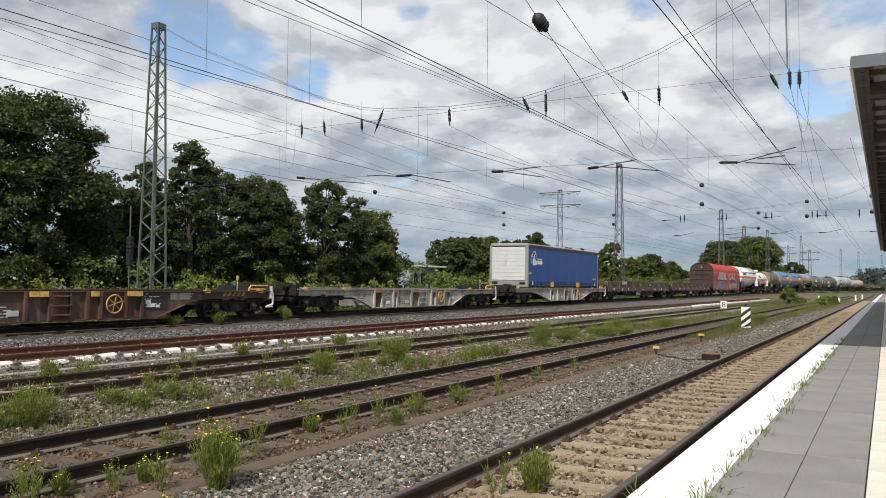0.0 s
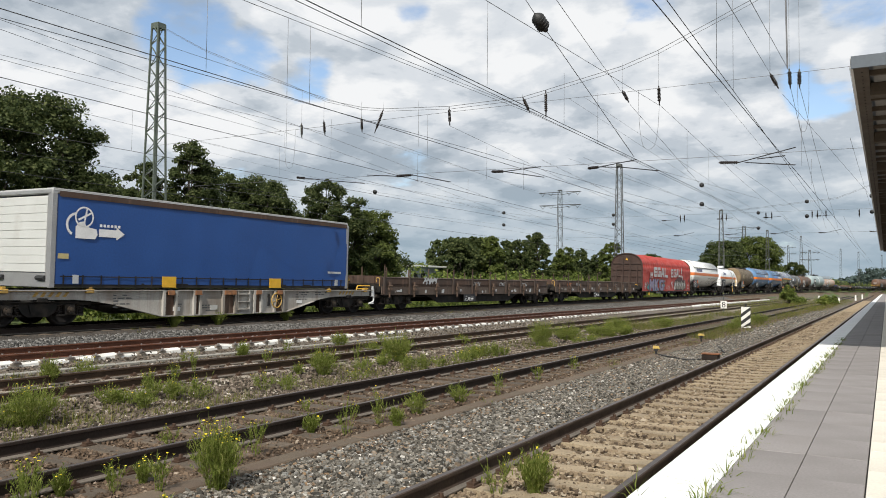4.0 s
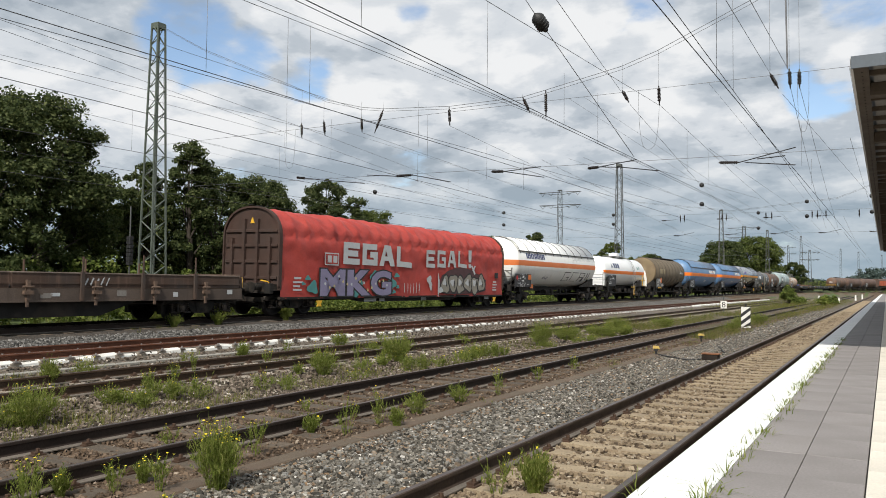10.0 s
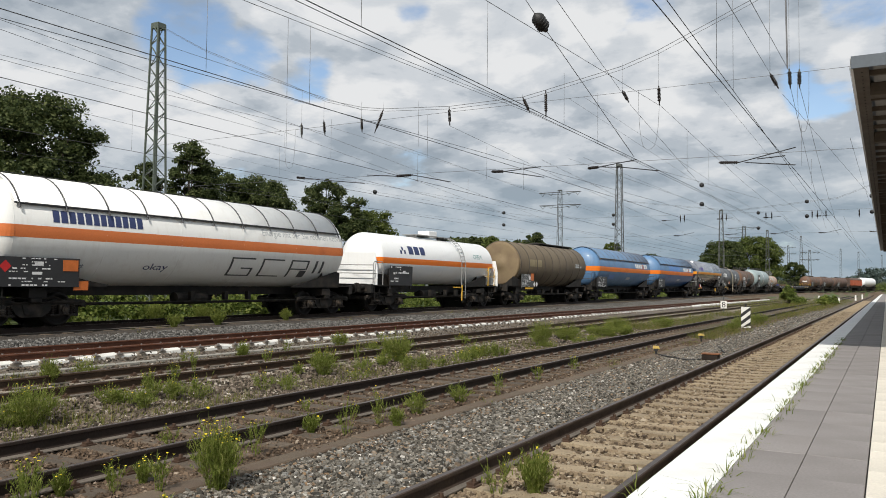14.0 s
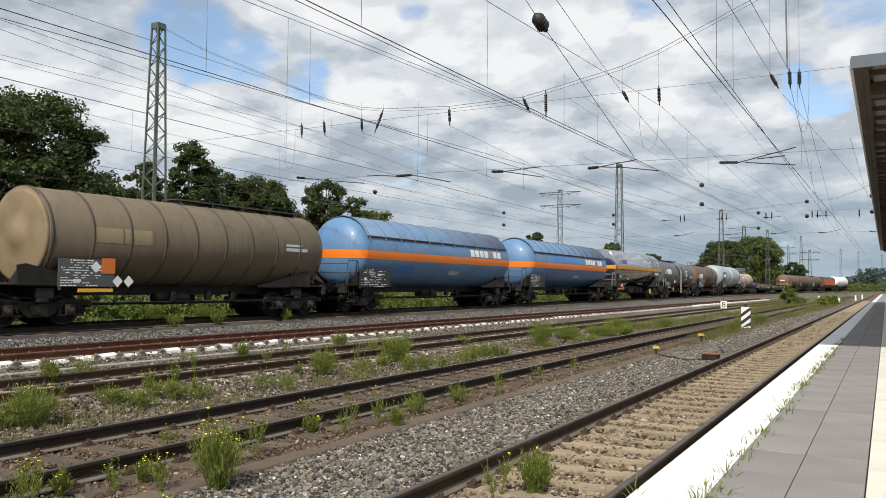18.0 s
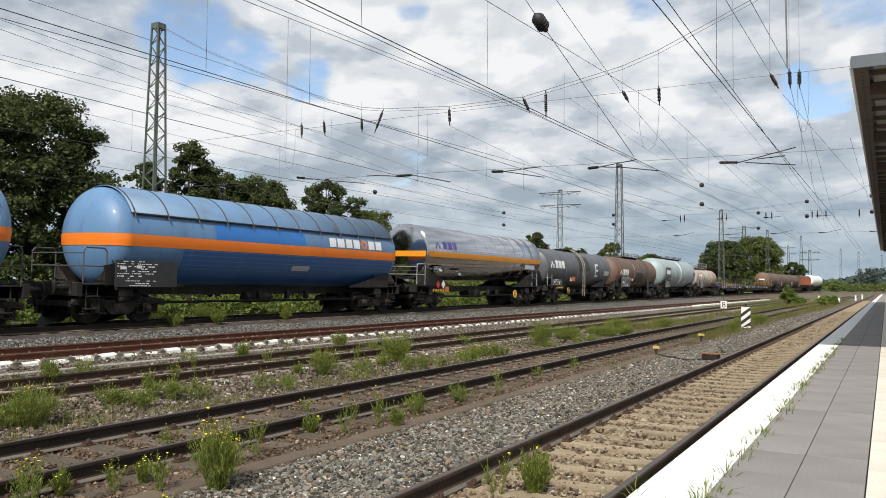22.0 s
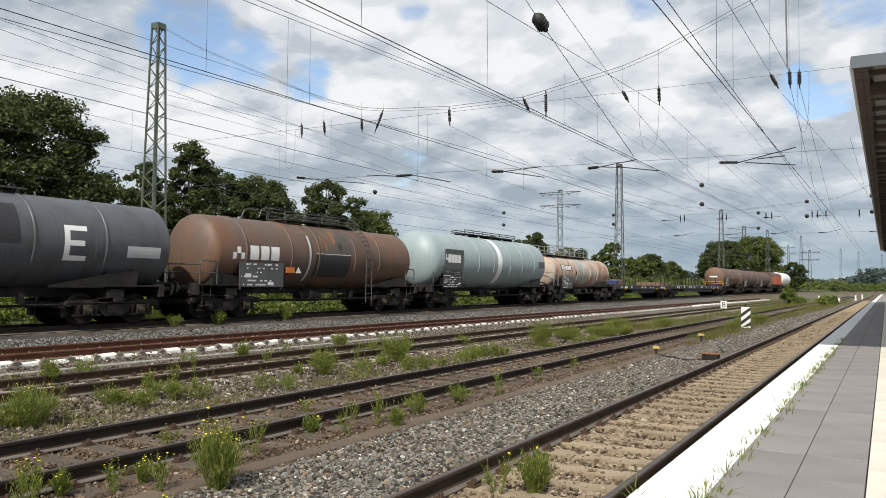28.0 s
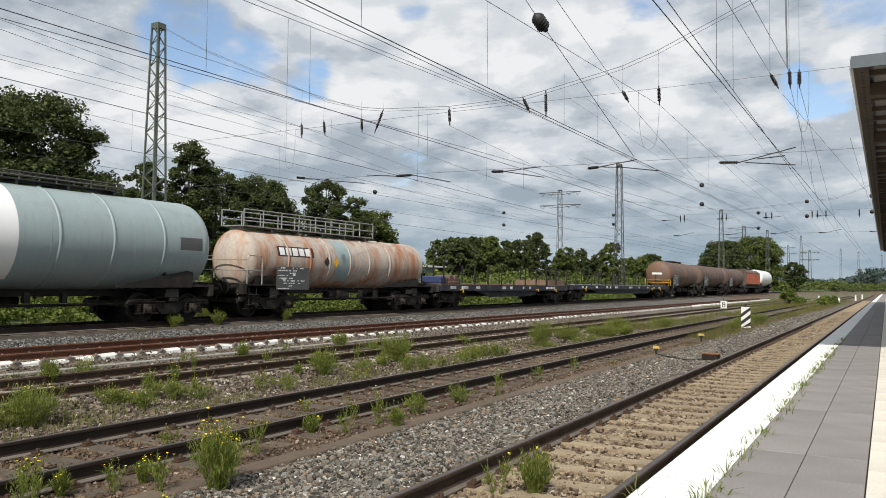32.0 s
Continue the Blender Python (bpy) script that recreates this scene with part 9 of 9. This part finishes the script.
def build_grass():
    rng = np.random.default_rng(91)
    roots, hs = [], []

    def band(x0, x1, y0, y1, tufts, h, per=16, spread=0.09, patch=0.0):
        k = 0
        while k < tufts:
            x, y = rng.uniform(x0, x1), y0 + (y1 - y0) * rng.uniform(0, 1) ** 1.3
            k += 1
            if noise.noise((x * 0.6, y * 0.32, 6)) < patch:
                continue
            z = ground_z(x, y) - 0.01
            s = rng.uniform(0.5, 1.3)
            for _ in range(per):
                roots.append((x + rng.normal(0, spread), y + rng.normal(0, spread), z))
                hs.append(h * s * rng.uniform(0.4, 1.1))
    band(-10.4, -8.9, 3, 45, 900, 0.17, 13, 0.12, 0.02)
    band(-10.6, -8.6, 35, 110, 900, 0.32, 16, 0.2, -0.3)
    band(-13.2, -10.6, 5, 60, 420, 0.14, 12, 0.10, 0.05)
    band(-14.5, -13.2, 5, 70, 380, 0.18, 12, 0.10, 0.05)
    band(-6.4, -5.6, 3, 30, 120, 0.12, 10, 0.06, 0.1)
    band(-6.5, -5.4, 30, 120, 500, 0.36, 16, 0.18, -0.3)
    band(-8.0, -6.6, 8, 60, 130, 0.10, 10, 0.08, 0.1)
    band(-3.4, -2.0, 4, 14, 10, 0.12, 10, 0.05, 0.0)
    band(-24.4, -23.2, 5, 100, 420, 0.38, 16, 0.15, -0.3)
    band(-19.6, -18.9, 5, 80, 120, 0.14, 10, 0.08, 0.1)
    band(-15, -4.6, 75, 150, 900, 0.5, 14, 0.4, -0.4)
    me = blade_mesh("grass_tufts", np.array(roots), np.array(hs), rng, BLADES, 0.6, 0.0042)
    tagged(new("grass_tufts", me), "tufts of green and dry grass between the tracks", "grass", kind="stuff")
    roots, hs = [], []
    for y0, n in ((4.75, 10), (5.1, 8), (6.7, 14), (7.7, 10), (8.2, 12), (9.9, 20), (10.3, 16), (11.5, 12), (12.6, 14), (14.0, 16), (15.2, 16), (16.5, 16), (5.6, 16), (6.2, 12), (7.2, 14), (8.6, 26), (9.3, 10), (10.9, 14), (12.2, 12), (13.0, 10), (3.6, 12), (3.9, 14), (4.3, 8)):
        for _ in range(n * 3):
            roots.append((-0.737 + rng.normal(0, 0.032), y0 + rng.normal(0, 0.09), PZ - 0.03))
            hs.append(rng.uniform(0.03, 0.11))
    for _ in range(14):
        roots.append((PX0 + rng.uniform(0.0, 0.02), 3.65 + rng.normal(0, 0.05), PZ - 0.1))
        hs.append(rng.uniform(0.1, 0.24))
    me = blade_mesh("joint_weeds", np.array(roots), np.array(hs), rng, LEAF_LIGHT, 1.1, 0.0036)
    tagged(new("joint_weeds", me), "small weeds growing from the platform joints", "weeds", kind="stuff")


build_grass()

# ---- lineside things ----
def striped_board():
    x, y = -5.87, 39.75
    t = thing("striped_marker_board", "white board with black diagonal stripes beside the track", "marker board", (x, y, ground_z(x, y)))
    t.rotation_euler = (0, 0, radians(8))
    bm = bmesh.new()
    box(bm, -0.21, 0.21, -0.02, 0.02, 0.0, 1.0, 0.005)
    b = part("board", bm, M["white_paint"], t)
    for i in range(3):
        z = -0.22 + i * 0.36
        v = [(-0.21, -0.024, z), (0.21, -0.024, z + 0.34), (0.21, -0.024, z + 0.52), (-0.21, -0.024, z + 0.18)]
        v = [(p[0], p[1], min(max(p[2], 0.0), 1.0)) for p in v]
        part("black_stripe", raw_mesh("black_stripe", v, [[0, 1, 2, 3]], M["black"]), None, b)
    bm = bmesh.new()
    rod(bm, (0, 0.03, 0.9), (0, 0.03, 1.13), 0.035, 8)
    box(bm, -0.05, 0.05, -0.01, 0.07, 1.06, 1.16)
    part("post_cap", bm, M["black"], t)


def number_sign():
    x, y = -10.55, 61.0
    t = thing("stop_sign_plate", "white square plate lettered 8 on a grey post", "sign", (x, y, ground_z(x, y)))
    bm = bmesh.new()
    rod(bm, (0, 0.03, -0.2), (0, 0.03, 1.32), 0.035, 8)
    part("post", bm, M["mast_far"], t)
    bm = bmesh.new()
    box(bm, -0.22, 0.22, -0.012, 0.012, 0.30, 0.86, 0.01)
    pl = part("plate", bm, M["white_paint"], t)
    v, f = text_mesh("8", 0.56)
    v = v - (v.min(0) + v.max(0)) / 2
    part("numeral", raw_mesh("numeral", [(p[0] * 1.1, -0.018, 0.58 + p[1]) for p in v], f, M["letter_black"]), None, pl)
    t.rotation_euler = (0, 0, radians(14))


def track_magnet(x, y, k):
    t = thing("marker_stub", "short dark post with a yellow cap in the ballast", "marker post", (x, y, ground_z(x, y)), group="yellow-capped posts")
    bm = bmesh.new()
    rod(bm, (0, 0, -0.1), (0, 0, 0.2), 0.032, 8)
    box(bm, -0.05, 0.05, -0.035, 0.035, 0.12, 0.2)
    part("post", bm, M["black"], t)
    bm = bmesh.new()
    prism(bm, [(-0.09, 0.19), (0.10, 0.19), (0.08, 0.245), (0.04, 0.262), (-0.08, 0.262)], "y", -0.055, 0.055)
    part("cap", bm, M["yellow_pale"], t)
    t.rotation_euler = (0, 0, k)


def junction_box():
    t = thing("cable_box", "rusty orange-topped cable box in the ballast", "cable box", (-4.03, 21.4, ground_z(-4.03, 21.4)))
    bm = bmesh.new()
    box(bm, -0.2, 0.2, -0.16, 0.16, -0.05, 0.16, 0.01)
    part("box_body", bm, M["rail_side"], t)
    bm = bmesh.new()
    box(bm, -0.22, 0.22, -0.18, 0.18, 0.162, 0.19, 0.008)
    part("lid", bm, mat("rusty lid", (0.28, 0.115, 0.05), 0.8, 0.2, 0.3, 5, 40), t)
    for k, pts in enumerate((((-4.25, 21.4), (-4.5, 21.0), (-4.9, 21.5), (-5.3, 21.9), (-5.62, 22.2)), ((-4.05, 23.6), (-4.3, 24.6), (-4.5, 25.6), (-4.75, 26.4)))):
        bm = bmesh.new()
        strand(bm, [(p[0], p[1], ground_z(*p) + 0.03) for p in pts], 0.022, 6)
        tagged(new("cable", finish(bm, "cable", M["black"], True)), "black cable lying on the ballast", "cable")


def white_post(x, y, h=0.6):
    t = thing("white_marker_post", "small white marker post in the grass", "marker post", (x, y, ground_z(x, y)), group="white marker posts")
    bm = bmesh.new()
    prism(bm, [(-0.14, -0.2), (0.14, -0.2), (0.12, h), (0.05, h + 0.06), (-0.05, h + 0.06), (-0.12, h)], "y", -0.09, 0.09)
    part("stone", bm, M["white_paint"], t)


striped_board()
number_sign()
track_magnet(-5.66, 22.2, 0.3)
track_magnet(-5.79, 29.0, -0.2)
junction_box()
for x, y, h in ((-8.3, 122, 0.9), (-6.8, 128, 0.9), (-5.6, 118, 0.7), (-4.6, 150, 0.9), (-4.2, 175, 0.9)):
    white_post(x, y, h)


def hut():
    x, y = -38.0, 61.5
    t = thing("lineside_hut", "small grey flat-roofed lineside hut with dark windows", "hut", (x, y, ground_z(x, y)))
    wallm = mat("grey hut cladding", (0.27, 0.30, 0.33), 0.7, 0, 0.15, 1.5, 30, 0.05)
    glass = mat("dark hut window", (0.02, 0.025, 0.03), 0.12, 0, 0.1, 2, 30, 0.0)
    bm = bmesh.new()
    box(bm, -2.0, 2.0, -3.6, 3.6, -0.2, 2.75)
    wl = part("wall", bm, wallm, t)
    bm = bmesh.new()
    box(bm, -2.3, 2.3, -3.9, 3.9, 2.76, 2.92, 0.02)
    part("roof", bm, M["canopy_white"], t)
    for k, (a, b, z0, z1) in enumerate(((-3.2, -2.4, 0.1, 2.3), (-2.0, -1.1, 0.3, 2.3), (-0.7, -0.2, 0.3, 2.2), (0.6, 1.5, 1.2, 2.2), (2.1, 2.9, 1.2, 2.2))):
        bm = bmesh.new()
        box(bm, 2.003, 2.03, a, b, z0, z1, 0.01)
        w = part("window", bm, M["alu"] if "alu" in M else P["alu"], t)
        bm = bmesh.new()
        box(bm, 2.032, 2.04, a + 0.07, b - 0.07, z0 + 0.07, z1 - 0.07)
        part("pane", bm, glass, w)
    t2 = thing("flat_building", "low pale building behind the trees", "building", (-110.0, 178.0, ground_z(-110, 178)))
    bm = bmesh.new()
    box(bm, -6, 6, -12, 12, -0.5, 4.5)
    part("wall", bm, wallm, t2)
    bm = bmesh.new()
    box(bm, -6.3, 6.3, -12.3, 12.3, 4.5, 5.0)
    part("roof", bm, M["concrete"], t2)


hut()


def signal_box_cabinet():
    """Grey cabinet hung on the tall mast."""
    t = thing("mast_cabinet", "grey weight stack hanging beside the lattice mast", "cabinet", (-26.75, 21.4, ground_z(-26.75, 21.4)))
    bm = bmesh.new()
    rod(bm, (0, 0, 0), (0, 0, 4.6), 0.03, 6)
    part("guide_rod", bm, M["mast_far"], t)
    for i in range(7):
        bm = bmesh.new()
        box(bm, -0.10, 0.10, -0.10, 0.10, 2.2 + i * 0.17, 2.35 + i * 0.17, 0.01)
        part("weight", bm, M["wire"], t)


signal_box_cabinet()

for x, y, zt, w0 in ((-25.3, 206.0, 16.0, 1.0), (-25.0, 290.0, 19.5, 1.5), (-14.0, 310.0, 16.0, 0.8), (-9.0, 330.0, 15.6, 0.8), (-1.5, 350.0, 15.2, 0.8), (-40.0, 330.0, 18.0, 0.9)):
    lattice_mast("catenary_mast", "far grey lattice catenary mast on the skyline", x, y, zt, w0, 0.45, 12, M["mast_far"])
for x, y, zt in ((-62.0, 420.0, 26.0), (-40.0, 400.0, 22.0), (-25.5, 330.0, 16.6)):
    lattice_mast("power_pylon", "far lattice power pylon with crossarms", x, y, zt, 1.4, 0.7, 10, M["mast_far"], arms=((zt - 0.8, 3.4), (zt - 3.6, 3.4)))


# ---- ballast stones, the nearest part of the yard ----
def build_stones():
    rng = np.random.default_rng(55)
    cube = np.array([(-1, -1, -1), (1, -1, -1), (1, 1, -1), (-1, 1, -1), (-0.8, -0.8, 1), (0.8, -0.8, 1), (0.8, 0.8, 1), (-0.8, 0.8, 1)], float) * 0.5
    faces = [[0, 3, 2, 1], [4, 5, 6, 7], [0, 1, 5, 4], [1, 2, 6, 5], [2, 3, 7, 6], [3, 0, 4, 7]]
    grey = island_mat("ballast stones", [(0.0, (0.025, 0.023, 0.019)), (0.28, (0.077, 0.070, 0.058)), (0.55, (0.147, 0.134, 0.114)), (0.78, (0.227, 0.210, 0.180)), (0.85, (0.227, 0.147, 0.084)), (0.90, (0.168, 0.172, 0.168)), (0.97, (0.302, 0.281, 0.244)), (1.0, (0.571, 0.546, 0.504))])
    brown = island_mat("brown ballast stones", [(0.0, (0.038, 0.026, 0.017)), (0.5, (0.104, 0.070, 0.045)), (0.9, (0.162, 0.115, 0.079)), (1.0, (0.288, 0.234, 0.180))])
    tan = island_mat("tan dusty stones", [(0.0, (0.062, 0.044, 0.030)), (0.5, (0.180, 0.134, 0.088)), (0.9, (0.290, 0.229, 0.154)), (1.0, (0.370, 0.317, 0.246))])
    pale = island_mat("pale ballast stones", [(0.0, (0.045, 0.043, 0.040)), (0.5, (0.12, 0.115, 0.108)), (1.0, (0.24, 0.23, 0.215))])
    mixed = island_mat("brown-grey stones", [(0.0, (0.032, 0.025, 0.018)), (0.4, (0.097, 0.075, 0.056)), (0.75, (0.163, 0.130, 0.102)), (0.95, (0.238, 0.198, 0.158)), (1.0, (0.484, 0.440, 0.387))])

    def spread(name, label, x0, x1, y0, y1, n, lo, hi, m, sink=0.2, power=1.6, keep=None):
        x = rng.uniform(x0, x1, n)
        y = y0 + (y1 - y0) * rng.uniform(0, 1, n) ** power
        if keep:
            k = np.array([keep(a, b) for a, b in zip(x, y)])
            x, y = x[k], y[k]
        s = rng.uniform(lo, hi, len(x)) * np.where(rng.uniform(0, 1, len(x)) < 0.06, 1.5, 1.0)
        z = np.array([ground_z(a, b) for a, b in zip(x, y)]) + s * sink
        me = scatter_mesh(name, cube, faces, np.stack([x, y, z], 1), s, rng, m, (1.1, 0.85, 0.7), 0.28)
        tagged(new(name, me), label, "ballast", kind="stuff")

    spread("ballast_stones", "loose grey ballast stones beside the platform track", -5.55, -3.62, 2.2, 36, 52000, 0.017, 0.038, grey)
    spread("ballast_stones", "loose grey ballast stones further along the track", -5.5, -3.62, 34, 75, 14000, 0.03, 0.055, grey, 0.2, 1.3)
    spread("ballast_stones", "tan dusty stones between the sleepers", -3.9, -1.75, 3.0, 34, 24000, 0.022, 0.050, tan, 0.12)
    spread("ballast_stones", "tan stones between the sleepers further along", -3.9, -1.75, 32, 75, 9000, 0.035, 0.065, tan, 0.1, 1.3)
    spread("ballast_stones", "crumbs of gravel lying on the tan sleepers", -3.9, -1.75, 3.0, 30, 4200, 0.014, 0.030, tan, 1.1)
    spread("soil_stones", "brown stones and soil beside the timber sleepers", -6.45, -5.1, 2.2, 28, 7500, 0.012, 0.036, brown, 0.0)
    spread("soil_stones", "brown stones between the timber sleepers", -8.2, -6.45, 2.2, 34, 11000, 0.016, 0.040, brown, 0.0)
    spread("ballast_stones", "mixed stones in the weedy strip", -10.6, -8.2, 3.0, 40, 19000, 0.024, 0.056, mixed, 0.12)
    spread("ballast_stones", "grey stones between the inner tracks", -15.2, -10.6, 4.0, 45, 14000, 0.022, 0.046, mixed, 0.1)
    spread("pale_stones", "pale fresh ballast shoulder in front of the train", -19.05, -18.0, 8.0, 70, 14000, 0.024, 0.05, pale, 0.3)
    spread("ballast_stones", "grey stones round the rust-red track", -18.1, -15.3, 6.0, 55, 11000, 0.026, 0.052, mixed, 0.15)


build_stones()


# ---- what moves ----
def motions():
    for w, mid in TRAIN:
        walk(w, [(t, train_pose(mid - dist(t))) for t in range(0, 33)])
    # wheels roll with the way covered: one set of keys for all leading axles, one for all trailing ones
    for e in (-1, 1):
        first = WHEELS[e][0]
        rows = []
        steps = 400
        for i in range(steps + 1):
            t = 32.0 * i / steps
            turn = math.degrees(dist(t) / 0.46)
            rows.append((t, pose(0, e * 0.9, 0.46, turn % 360.0, 0, 0)))
        walk(first, rows)
        keys = first.animation_data
        for other in WHEELS[e][1:]:
            other.rotation_mode = "QUATERNION"
            other.animation_data_create()
            other.animation_data.action = keys.action
            other.animation_data.action_slot = keys.action_slot


motions()
